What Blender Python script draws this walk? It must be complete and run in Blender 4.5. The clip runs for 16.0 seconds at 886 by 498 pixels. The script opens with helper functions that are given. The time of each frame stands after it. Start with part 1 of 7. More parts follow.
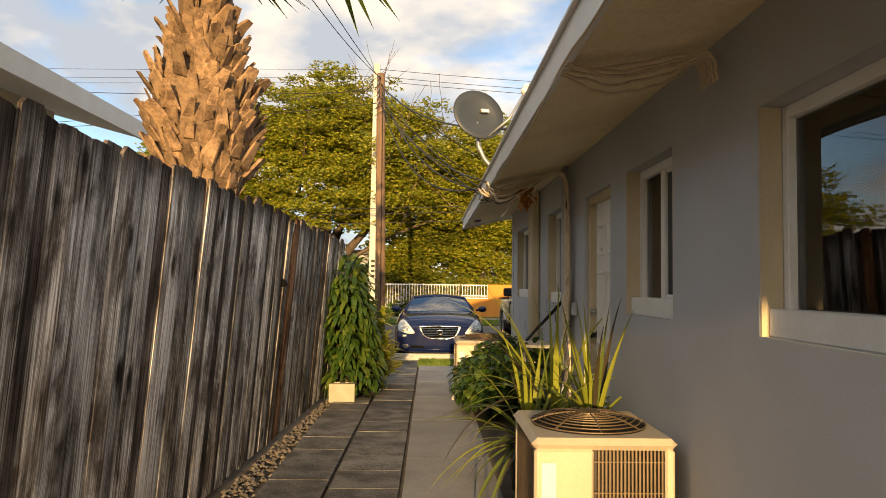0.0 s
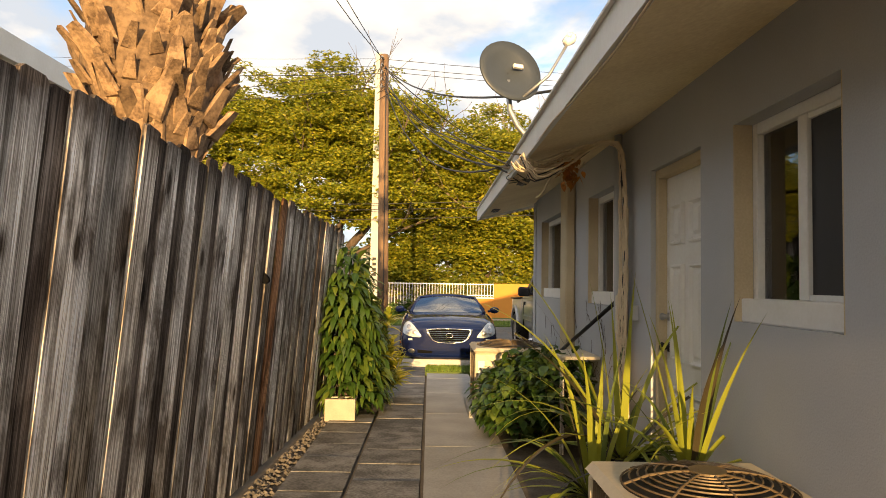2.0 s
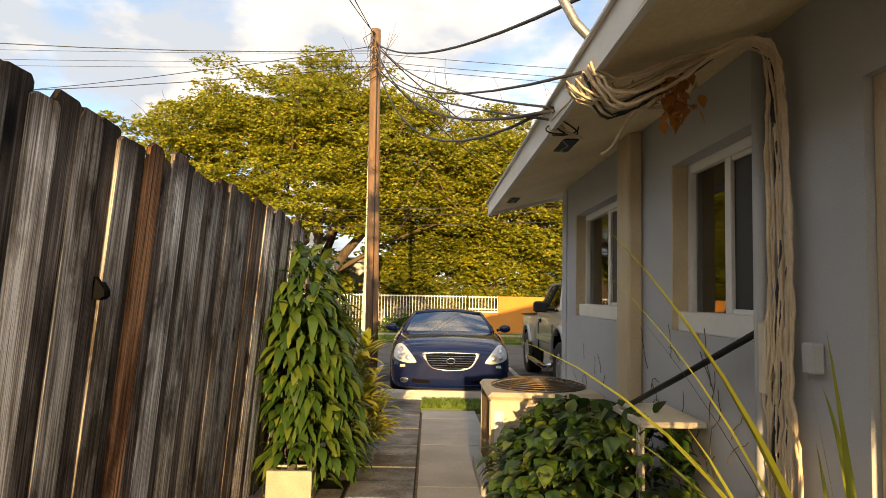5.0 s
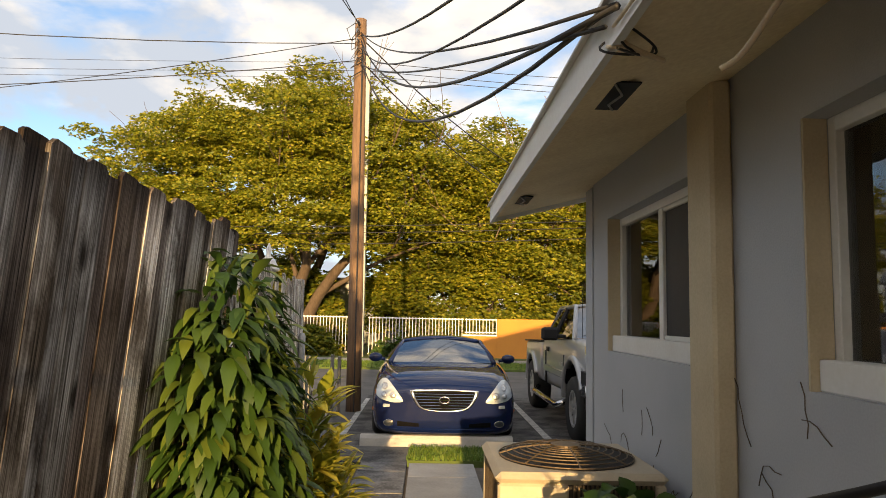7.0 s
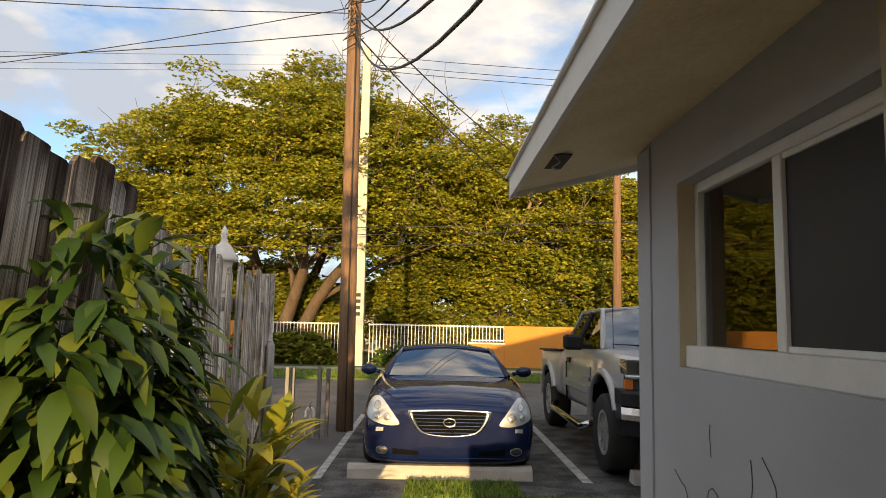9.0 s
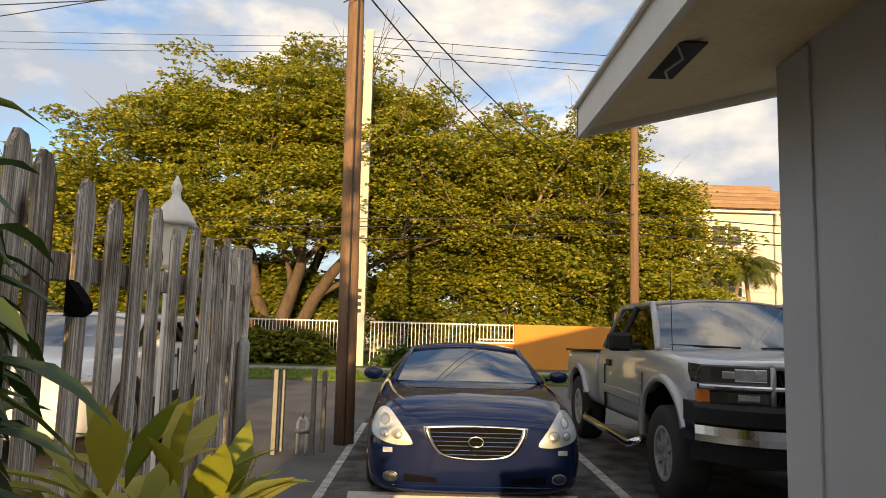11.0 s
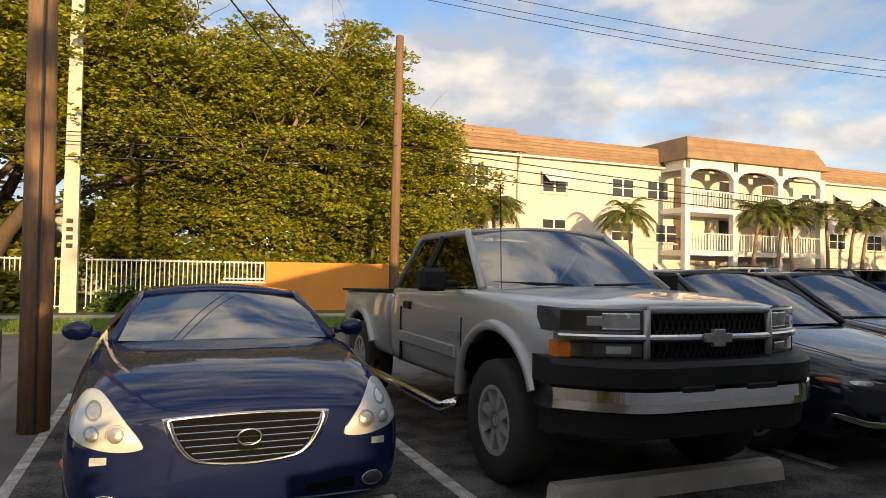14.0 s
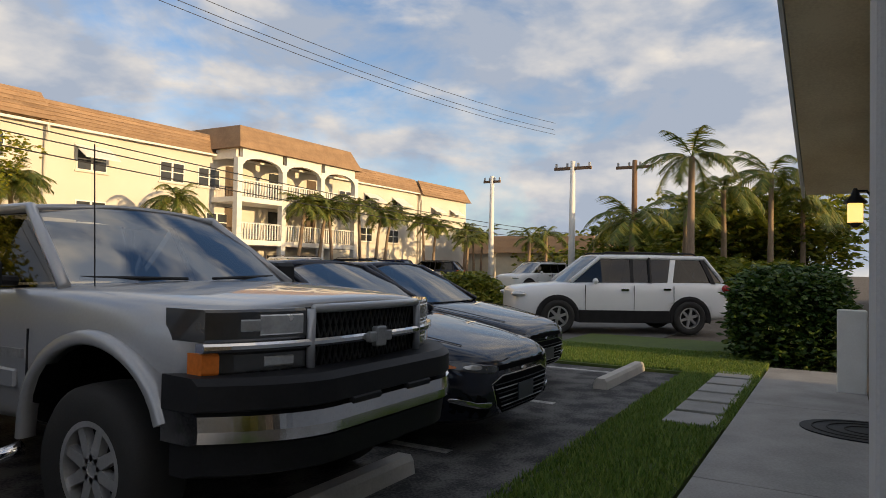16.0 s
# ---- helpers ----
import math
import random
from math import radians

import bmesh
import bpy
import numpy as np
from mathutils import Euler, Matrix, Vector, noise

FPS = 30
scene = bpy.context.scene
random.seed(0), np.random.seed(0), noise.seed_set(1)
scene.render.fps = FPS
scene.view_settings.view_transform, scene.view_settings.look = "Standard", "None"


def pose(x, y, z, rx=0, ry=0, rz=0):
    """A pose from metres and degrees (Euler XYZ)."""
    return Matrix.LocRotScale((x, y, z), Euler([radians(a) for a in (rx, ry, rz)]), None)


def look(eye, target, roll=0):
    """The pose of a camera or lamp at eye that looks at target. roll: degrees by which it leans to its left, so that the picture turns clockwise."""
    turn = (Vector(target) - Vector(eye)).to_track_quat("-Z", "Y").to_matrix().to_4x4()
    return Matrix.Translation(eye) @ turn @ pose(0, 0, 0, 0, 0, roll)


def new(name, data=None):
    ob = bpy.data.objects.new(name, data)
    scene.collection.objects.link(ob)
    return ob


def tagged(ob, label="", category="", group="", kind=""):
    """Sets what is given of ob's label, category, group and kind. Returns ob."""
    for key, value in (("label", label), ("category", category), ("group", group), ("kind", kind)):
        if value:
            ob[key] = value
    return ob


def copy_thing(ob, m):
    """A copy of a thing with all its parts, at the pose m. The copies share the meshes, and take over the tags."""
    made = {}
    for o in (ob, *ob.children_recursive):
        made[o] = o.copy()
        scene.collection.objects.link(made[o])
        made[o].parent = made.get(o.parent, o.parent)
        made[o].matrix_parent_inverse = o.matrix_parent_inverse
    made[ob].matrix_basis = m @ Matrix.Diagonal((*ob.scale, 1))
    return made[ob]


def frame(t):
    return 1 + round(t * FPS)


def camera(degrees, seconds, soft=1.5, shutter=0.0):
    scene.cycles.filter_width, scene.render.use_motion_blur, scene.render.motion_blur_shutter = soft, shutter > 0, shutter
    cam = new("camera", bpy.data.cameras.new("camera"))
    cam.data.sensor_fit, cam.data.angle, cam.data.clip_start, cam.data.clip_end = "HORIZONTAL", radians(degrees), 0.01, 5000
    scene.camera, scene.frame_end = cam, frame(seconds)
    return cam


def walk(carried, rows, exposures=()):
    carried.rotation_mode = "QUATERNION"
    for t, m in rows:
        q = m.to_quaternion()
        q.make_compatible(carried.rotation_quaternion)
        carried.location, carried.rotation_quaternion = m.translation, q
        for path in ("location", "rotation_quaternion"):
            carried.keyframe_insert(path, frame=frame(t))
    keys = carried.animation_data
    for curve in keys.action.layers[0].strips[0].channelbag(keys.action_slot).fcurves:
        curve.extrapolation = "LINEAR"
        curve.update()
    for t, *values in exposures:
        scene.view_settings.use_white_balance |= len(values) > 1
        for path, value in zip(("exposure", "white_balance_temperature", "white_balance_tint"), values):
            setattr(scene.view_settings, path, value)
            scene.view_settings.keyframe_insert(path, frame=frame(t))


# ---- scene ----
cam = camera(66.20, 16.0, soft=0.9)
# seconds, place, then the camera's yaw, pitch and lean in degrees
PATH = [
    (0.0, 0.347, 1.229, 1.500, -1.12, 2.94, 0.77),
    (0.5, 0.336, 1.464, 1.493, -0.93, 2.88, 0.84),
    (1.0, 0.267, 1.783, 1.507, -1.00, 2.94, 0.89),
    (1.5, 0.246, 2.123, 1.501, -1.05, 2.96, 0.93),
    (2.0, 0.202, 2.496, 1.477, -1.09, 2.90, 0.95),
    (2.5, 0.157, 2.872, 1.491, -1.06, 2.92, 0.97),
    (3.0, 0.172, 3.271, 1.493, -1.11, 3.01, 1.04),
    (3.5, 0.172, 3.670, 1.496, -0.99, 3.03, 1.05),
    (4.0, 0.203, 4.016, 1.486, -0.88, 3.46, 1.09),
    (6.5, 0.287, 5.971, 1.537, -1.40, 4.69, 1.22),
    (7.0, 0.327, 6.345, 1.551, -1.31, 5.67, 1.16),
    (7.5, 0.348, 6.650, 1.528, -1.26, 6.26, 1.16),
    (8.0, 0.389, 6.971, 1.512, -1.17, 6.35, 1.14),
    (8.5, 0.426, 7.360, 1.526, -1.15, 6.32, 1.19),
    (9.0, 0.357, 7.748, 1.523, -0.93, 6.30, 1.22),
    (11.5, 0.138, 9.486, 1.469, -0.94, 6.18, 1.54),
    (12.0, 0.093, 9.821, 1.464, -1.98, 5.11, 1.41),
    (12.5, 0.111, 10.152, 1.444, -6.15, 3.32, 1.34),
    (13.0, 0.110, 10.447, 1.435, -9.93, 2.20, 1.27),
    (13.5, 0.100, 10.748, 1.461, -15.26, 1.56, 1.26),
    (14.0, 0.135, 11.024, 1.434, -22.40, 1.55, 1.15),
    (14.5, 0.164, 11.317, 1.423, -30.79, 1.52, 1.13),
    (15.0, 0.151, 11.590, 1.433, -40.09, 1.57, 1.14),
    (15.5, 0.157, 11.802, 1.427, -49.76, 1.52, 1.10),
    (16.0, 0.218, 12.030, 1.430, -59.87, 1.39, 1.04),
]


def carried_pose(x, y, z, yaw, pitch, lean):
    return pose(x, y, z, 90 + pitch, 0, yaw) @ pose(0, 0, 0, 0, 0, lean)


EXPOSURES = [(0.0, 0.66, 7400, 10), (2.5, 1.02, 7600, 10), (4.0, 1.0, 7600, 10), (8.0, 0.74, 7100, 10), (12.5, 0.56, 7150, 10), (14.5, 0.46, 6900, 10), (16.0, 0.17, 6550, 10)]
walk(cam, [(t, carried_pose(*p)) for t, *p in PATH], EXPOSURES)
from mathutils.bvhtree import BVHTree

# ---- light ----
SUN_ELEV, SUN_SIDE = radians(6.4), radians(1.0)  # low evening sun, behind the walker
world = bpy.data.worlds.new("evening_sky")
scene.world = world
world.use_nodes = True
wn, wl = world.node_tree.nodes, world.node_tree.links
wn.clear()
w_out = wn.new("ShaderNodeOutputWorld")
w_bg = wn.new("ShaderNodeBackground")
w_sky = wn.new("ShaderNodeTexSky")
w_sky.sky_type, w_sky.sun_disc = "NISHITA", False
w_sky.sun_elevation, w_sky.sun_rotation = radians(14), math.pi + SUN_SIDE
w_sky.air_density, w_sky.dust_density, w_sky.ozone_density = 1.0, 0.4, 2.0
w_co = wn.new("ShaderNodeTexCoord")
w_map = wn.new("ShaderNodeMapping")
w_map.inputs["Scale"].default_value = (1.0, 1.0, 2.1)
w_n1 = wn.new("ShaderNodeTexNoise")
w_n1.inputs["Scale"].default_value, w_n1.inputs["Detail"].default_value, w_n1.inputs["Roughness"].default_value = 3.6, 9, 0.56
w_n1.inputs["Distortion"].default_value = 0.25
w_n2 = wn.new("ShaderNodeTexNoise")
w_n2.inputs["Scale"].default_value, w_n2.inputs["Detail"].default_value = 5.4, 7
w_cov = wn.new("ShaderNodeValToRGB")
w_cov.color_ramp.elements[0].position, w_cov.color_ramp.elements[1].position = 0.37, 0.52
w_col = wn.new("ShaderNodeValToRGB")
w_col.color_ramp.elements[0].color, w_col.color_ramp.elements[1].color = (3.6, 4.1, 5.0, 1), (7.7, 7.1, 6.4, 1)
w_col.color_ramp.elements[0].position, w_col.color_ramp.elements[1].position = 0.44, 0.64
w_tint = wn.new("ShaderNodeMix")
w_tint.data_type, w_tint.blend_type = "RGBA", "MULTIPLY"
w_tint.inputs["Factor"].default_value = 1.0
w_tint.inputs["B"].default_value = (1.25, 1.35, 1.5, 1)
w_mix = wn.new("ShaderNodeMix")
w_mix.data_type = "RGBA"
wl.new(w_co.outputs["Generated"], w_map.inputs["Vector"])
wl.new(w_map.outputs["Vector"], w_n1.inputs["Vector"])
wl.new(w_map.outputs["Vector"], w_n2.inputs["Vector"])
wl.new(w_n1.outputs["Fac"], w_cov.inputs["Fac"])
wl.new(w_n2.outputs["Fac"], w_col.inputs["Fac"])
wl.new(w_sky.outputs["Color"], w_tint.inputs["A"])
wl.new(w_cov.outputs["Color"], w_mix.inputs["Factor"])
wl.new(w_tint.outputs["Result"], w_mix.inputs["A"])
wl.new(w_col.outputs["Color"], w_mix.inputs["B"])
# warm glow added round the unseen low sun to light surfaces facing it
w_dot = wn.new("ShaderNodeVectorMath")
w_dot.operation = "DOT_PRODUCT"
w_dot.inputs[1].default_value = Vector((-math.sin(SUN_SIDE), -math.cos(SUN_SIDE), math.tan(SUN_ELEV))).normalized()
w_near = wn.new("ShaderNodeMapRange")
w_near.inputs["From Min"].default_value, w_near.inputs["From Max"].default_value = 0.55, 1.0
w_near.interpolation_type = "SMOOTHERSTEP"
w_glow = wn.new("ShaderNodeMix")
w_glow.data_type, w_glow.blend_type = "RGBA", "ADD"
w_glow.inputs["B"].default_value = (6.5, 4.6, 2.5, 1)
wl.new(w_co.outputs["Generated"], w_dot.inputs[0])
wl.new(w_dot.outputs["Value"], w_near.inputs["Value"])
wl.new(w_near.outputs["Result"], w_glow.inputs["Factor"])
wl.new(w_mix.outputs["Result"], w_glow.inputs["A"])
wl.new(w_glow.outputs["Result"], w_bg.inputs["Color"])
wl.new(w_bg.outputs["Background"], w_out.inputs["Surface"])
w_bg.inputs["Strength"].default_value = 0.1

sun = new("sun", bpy.data.lights.new("sun", "SUN"))
sun.data.energy, sun.data.angle, sun.data.color = 5.0, radians(0.6), (1.0, 0.68, 0.33)
sun.matrix_world = look((0, 0, 0), (math.sin(SUN_SIDE), math.cos(SUN_SIDE), -math.tan(SUN_ELEV)))


# ---- materials ----
def rgba(c):
    return (*c, 1)


def surface(name, c, rough=0.7, metal=0.0, c2=None, scale=6.0, fine=60.0, amount=0.5, bump=0.15, stretch=(1, 1, 1),
            vary=0.0, coat=0.0, spec=0.5, through_light=0.0):
    """A procedural surface: two colours mixed by a coarse and a fine noise, with fine relief and wear in the roughness."""
    m = bpy.data.materials.new(name)
    m.use_nodes = True
    n, l = m.node_tree.nodes, m.node_tree.links
    b = n["Principled BSDF"]
    co = n.new("ShaderNodeTexCoord")
    mp = n.new("ShaderNodeMapping")
    mp.inputs["Scale"].default_value = stretch
    l.new(co.outputs["Object"], mp.inputs["Vector"])
    vec = mp.outputs["Vector"]
    if vary:
        info = n.new("ShaderNodeObjectInfo")
        off = n.new("ShaderNodeVectorMath")
        off.operation = "MULTIPLY_ADD"
        off.inputs[1].default_value = (37.0, 53.0, 71.0)
        l.new(info.outputs["Random"], off.inputs[0])
        l.new(mp.outputs["Vector"], off.inputs[2])
        vec = off.outputs["Vector"]
    n1, n2 = n.new("ShaderNodeTexNoise"), n.new("ShaderNodeTexNoise")
    n1.inputs["Scale"].default_value, n1.inputs["Detail"].default_value = scale, 6
    n2.inputs["Scale"].default_value, n2.inputs["Detail"].default_value = fine, 4
    l.new(vec, n1.inputs["Vector"])
    l.new(vec, n2.inputs["Vector"])
    add = n.new("ShaderNodeMath")
    add.operation = "MULTIPLY_ADD"
    add.inputs[1].default_value = 0.45
    l.new(n2.outputs["Fac"], add.inputs[0])
    sub = n.new("ShaderNodeMath")
    sub.operation = "MULTIPLY_ADD"
    sub.inputs[1].default_value, sub.inputs[2].default_value = 0.75, -0.1
    l.new(n1.outputs["Fac"], sub.inputs[0])
    l.new(sub.outputs[0], add.inputs[2])
    ramp = n.new("ShaderNodeValToRGB")
    c2 = c2 or tuple(v * 0.6 for v in c)
    ramp.color_ramp.elements[0].position, ramp.color_ramp.elements[1].position = 0.5 - 0.22 / max(amount, 0.1) * 0.5, 0.5 + 0.22 / max(amount, 0.1) * 0.5
    ramp.color_ramp.elements[0].color, ramp.color_ramp.elements[1].color = rgba(c2), rgba(c)
    l.new(add.outputs[0], ramp.inputs["Fac"])
    colour = ramp.outputs["Color"]
    if vary:
        hsv = n.new("ShaderNodeHueSaturation")
        rng = n.new("ShaderNodeMapRange")
        rng.inputs["To Min"].default_value, rng.inputs["To Max"].default_value = 1 - vary, 1 + vary
        l.new(info.outputs["Random"], rng.inputs["Value"])
        l.new(rng.outputs["Result"], hsv.inputs["Value"])
        l.new(colour, hsv.inputs["Color"])
        colour = hsv.outputs["Color"]
    l.new(colour, b.inputs["Base Color"])
    rr = n.new("ShaderNodeMapRange")
    rr.inputs["To Min"].default_value, rr.inputs["To Max"].default_value = max(rough - 0.08, 0.02), min(rough + 0.08, 1)
    l.new(n1.outputs["Fac"], rr.inputs["Value"])
    l.new(rr.outputs["Result"], b.inputs["Roughness"])
    b.inputs["Metallic"].default_value = metal
    b.inputs["Coat Weight"].default_value = coat
    b.inputs["Coat Roughness"].default_value = 0.03
    b.inputs["Specular IOR Level"].default_value = spec
    if bump:
        bp = n.new("ShaderNodeBump")
        bp.inputs["Strength"].default_value, bp.inputs["Distance"].default_value = bump, 0.01
        l.new(add.outputs[0], bp.inputs["Height"])
        l.new(bp.outputs["Normal"], b.inputs["Normal"])
    if through_light:
        tr = n.new("ShaderNodeBsdfTranslucent")
        mx = n.new("ShaderNodeMixShader")
        mx.inputs["Fac"].default_value = through_light
        l.new(colour, tr.inputs["Color"])
        l.new(b.outputs["BSDF"], mx.inputs[1])
        l.new(tr.outputs["BSDF"], mx.inputs[2])
        l.new(mx.outputs["Shader"], n["Material Output"].inputs["Surface"])
    return m


def leaf_surface(name, c, c2, c3, through_light=0.3):
    """Leaves: colour by leaf (random per island), a little light through the blade."""
    m = bpy.data.materials.new(name)
    m.use_nodes = True
    n, l = m.node_tree.nodes, m.node_tree.links
    b = n["Principled BSDF"]
    geo = n.new("ShaderNodeNewGeometry")
    ramp = n.new("ShaderNodeValToRGB")
    ramp.color_ramp.elements[0].color, ramp.color_ramp.elements[1].color = rgba(c), rgba(c3)
    mid = ramp.color_ramp.elements.new(0.55)
    mid.color = rgba(c2)
    l.new(geo.outputs["Random Per Island"], ramp.inputs["Fac"])
    l.new(ramp.outputs["Color"], b.inputs["Base Color"])
    b.inputs["Roughness"].default_value = 0.5
    tr = n.new("ShaderNodeBsdfTranslucent")
    mx = n.new("ShaderNodeMixShader")
    mx.inputs["Fac"].default_value = through_light
    l.new(ramp.outputs["Color"], tr.inputs["Color"])
    l.new(b.outputs["BSDF"], mx.inputs[1])
    l.new(tr.outputs["BSDF"], mx.inputs[2])
    l.new(mx.outputs["Shader"], n["Material Output"].inputs["Surface"])
    return m


def glass_surface(name, tint, rough=0.02, gloss=1.0):
    """Window glass: clear tinted body, mirror gloss by Fresnel."""
    m = bpy.data.materials.new(name)
    m.use_nodes = True
    n, l = m.node_tree.nodes, m.node_tree.links
    n.remove(n["Principled BSDF"])
    fr = n.new("ShaderNodeFresnel")
    fr.inputs["IOR"].default_value = 1.5 + 0.45 * gloss
    gl = n.new("ShaderNodeBsdfGlossy")
    gl.inputs["Roughness"].default_value = rough
    tp = n.new("ShaderNodeBsdfTransparent")
    tp.inputs["Color"].default_value = rgba(tint)
    mx = n.new("ShaderNodeMixShader")
    l.new(fr.outputs["Fac"], mx.inputs["Fac"])
    l.new(tp.outputs["BSDF"], mx.inputs[1])
    l.new(gl.outputs["BSDF"], mx.inputs[2])
    l.new(mx.outputs["Shader"], n["Material Output"].inputs["Surface"])
    return m


def glow_surface(name, c, strength):
    m = bpy.data.materials.new(name)
    m.use_nodes = True
    b = m.node_tree.nodes["Principled BSDF"]
    b.inputs["Emission Color"].default_value, b.inputs["Emission Strength"].default_value = rgba(c), strength
    return m


def board_surface(name, pale, dark, stain, vary=0.25, worn=0.5):
    """Weathered boards: fine upright grain, dark cracks, knots, stains and a mouldy top end."""
    m = bpy.data.materials.new(name)
    m.use_nodes = True
    n, l = m.node_tree.nodes, m.node_tree.links
    b = n["Principled BSDF"]
    co, info = n.new("ShaderNodeTexCoord"), n.new("ShaderNodeObjectInfo")
    off = n.new("ShaderNodeVectorMath")
    off.operation = "MULTIPLY_ADD"
    off.inputs[1].default_value = (17.0, 29.0, 43.0)
    l.new(info.outputs["Random"], off.inputs[0])
    l.new(co.outputs["Object"], off.inputs[2])

    def noise(stretch, scale, detail, rough=0.55, distort=0.0):
        mp = n.new("ShaderNodeMapping")
        mp.inputs["Scale"].default_value = stretch
        t = n.new("ShaderNodeTexNoise")
        t.inputs["Scale"].default_value, t.inputs["Detail"].default_value = scale, detail
        t.inputs["Roughness"].default_value, t.inputs["Distortion"].default_value = rough, distort
        l.new(off.outputs["Vector"], mp.inputs["Vector"])
        l.new(mp.outputs["Vector"], t.inputs["Vector"])
        return t.outputs["Fac"]

    def ramp(value, p0, p1, c0, c1):
        r = n.new("ShaderNodeValToRGB")
        r.color_ramp.elements[0].position, r.color_ramp.elements[1].position = p0, p1
        r.color_ramp.elements[0].color, r.color_ramp.elements[1].color = rgba(c0), rgba(c1)
        l.new(value, r.inputs["Fac"])
        return r.outputs["Color"]

    def times(a, b_, fac=1.0):
        x = n.new("ShaderNodeMix")
        x.data_type, x.blend_type = "RGBA", "MULTIPLY"
        x.inputs["Factor"].default_value = fac
        l.new(a, x.inputs["A"])
        l.new(b_, x.inputs["B"])
        return x.outputs["Result"]

    grain = noise((1, 1, 0.012), 190, 5, 0.7, 0.1)
    crack = noise((1, 1, 0.010), 75, 2, 0.5, 0.4)
    tone = noise((1, 1, 0.16), 9, 5, 0.6)
    blot = noise((1, 1, 0.45), 4.5, 5, 0.62, 0.3)
    colour = ramp(tone, 0.28, 0.60, dark, pale)
    colour = times(colour, ramp(grain, 0.42, 0.58, (0.40, 0.38, 0.365), (1.2, 1.2, 1.2)))
    colour = times(colour, ramp(noise((1, 1, 0.02), 48, 3, 0.6, 0.2), 0.40, 0.60, (0.55, 0.52, 0.49), (1.15, 1.15, 1.15)))
    colour = times(colour, ramp(crack, 0.31, 0.37, (0.16, 0.14, 0.12), (1, 1, 1)))
    colour = times(colour, ramp(blot, 0.38, 0.38 + 0.10 + 0.12 * worn, stain, (1, 1, 1)))
    # knots
    mp = n.new("ShaderNodeMapping")
    mp.inputs["Scale"].default_value = (1.0, 5.5, 2.3)
    vo = n.new("ShaderNodeTexVoronoi")
    vo.inputs["Scale"].default_value = 1.0
    l.new(off.outputs["Vector"], mp.inputs["Vector"])
    l.new(mp.outputs["Vector"], vo.inputs["Vector"])
    colour = times(colour, ramp(vo.outputs["Distance"], 0.09, 0.21, (0.10, 0.075, 0.06), (1, 1, 1)))
    # mouldy ends
    sep, rise = n.new("ShaderNodeSeparateXYZ"), n.new("ShaderNodeMath")
    l.new(co.outputs["Object"], sep.inputs["Vector"])
    rise.operation = "MULTIPLY_ADD"
    rise.inputs[1].default_value = 0.55
    l.new(blot, rise.inputs[0])
    l.new(sep.outputs["Z"], rise.inputs[2])
    ends = n.new("ShaderNodeMapRange")
    ends.inputs["From Min"].default_value, ends.inputs["From Max"].default_value = 2.10, 2.30
    l.new(rise.outputs[0], ends.inputs["Value"])
    colour = times(colour, ramp(ends.outputs["Result"], 0.0, 1.0, (1, 1, 1), (0.16, 0.13, 0.115)))
    hsv, rng = n.new("ShaderNodeHueSaturation"), n.new("ShaderNodeMapRange")
    rng.inputs["To Min"].default_value, rng.inputs["To Max"].default_value = 1 - vary, 1 + vary
    l.new(info.outputs["Random"], rng.inputs["Value"])
    l.new(rng.outputs["Result"], hsv.inputs["Value"])
    l.new(colour, hsv.inputs["Color"])
    l.new(hsv.outputs["Color"], b.inputs["Base Color"])
    b.inputs["Roughness"].default_value = 0.9
    b.inputs["Specular IOR Level"].default_value = 0.25
    bp = n.new("ShaderNodeBump")
    bp.inputs["Strength"].default_value, bp.inputs["Distance"].default_value = 0.7, 0.006
    l.new(grain, bp.inputs["Height"])
    l.new(bp.outputs["Normal"], b.inputs["Normal"])
    return m


M_STUCCO = surface("grey_stucco", (0.47, 0.49, 0.52), 0.9, c2=(0.39, 0.41, 0.44), scale=1.2, fine=120, amount=0.55, bump=0.3)
# Low sun on reveals, door frame and pilaster is put into this tan.
M_REVEAL = surface("sun_toned_trim", (0.60, 0.51, 0.355), 0.85, c2=(0.48, 0.40, 0.27), scale=3, fine=90, amount=0.6, bump=0.15)
M_CREAM = surface("cream_paint", (0.72, 0.66, 0.52), 0.8, c2=(0.62, 0.55, 0.42), scale=3, fine=90, bump=0.12)
M_WHITE = surface("white_paint", (0.80, 0.80, 0.78), 0.55, c2=(0.68, 0.67, 0.63), scale=4, fine=50, amount=0.4, bump=0.05)
# Cream paint, made more golden in place of light thrown up from below.
M_SOFFIT = surface("warmed_soffit_paint", (0.90, 0.78, 0.54), 0.8, c2=(0.70, 0.57, 0.36), scale=1.5, fine=40, amount=0.7, bump=0.15)
M_ROOF = surface("roof_shingle", (0.35, 0.33, 0.30), 0.95, scale=5, fine=80, bump=0.4)
# Unseen rooms: their dimness is put into this colour.
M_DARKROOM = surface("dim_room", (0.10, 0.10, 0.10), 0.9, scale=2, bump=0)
M_WINGLASS = glass_surface("window_glass", (0.55, 0.58, 0.58))
M_SCREEN = surface("insect_screen", (0.025, 0.025, 0.028), 0.6, scale=30, fine=300, bump=0.1)
M_WOOD = board_surface("weathered_fence_wood", (0.98, 0.965, 0.94), (0.50, 0.47, 0.445), (0.22, 0.19, 0.17), 0.42)
M_PICKET = board_surface("pale_weathered_picket_wood", (0.85, 0.83, 0.78), (0.50, 0.47, 0.43), (0.42, 0.37, 0.32), 0.15)
M_REDWOOD = board_surface("reddish_fence_wood", (0.55, 0.31, 0.18), (0.30, 0.16, 0.09), (0.36, 0.28, 0.24), 0.1)
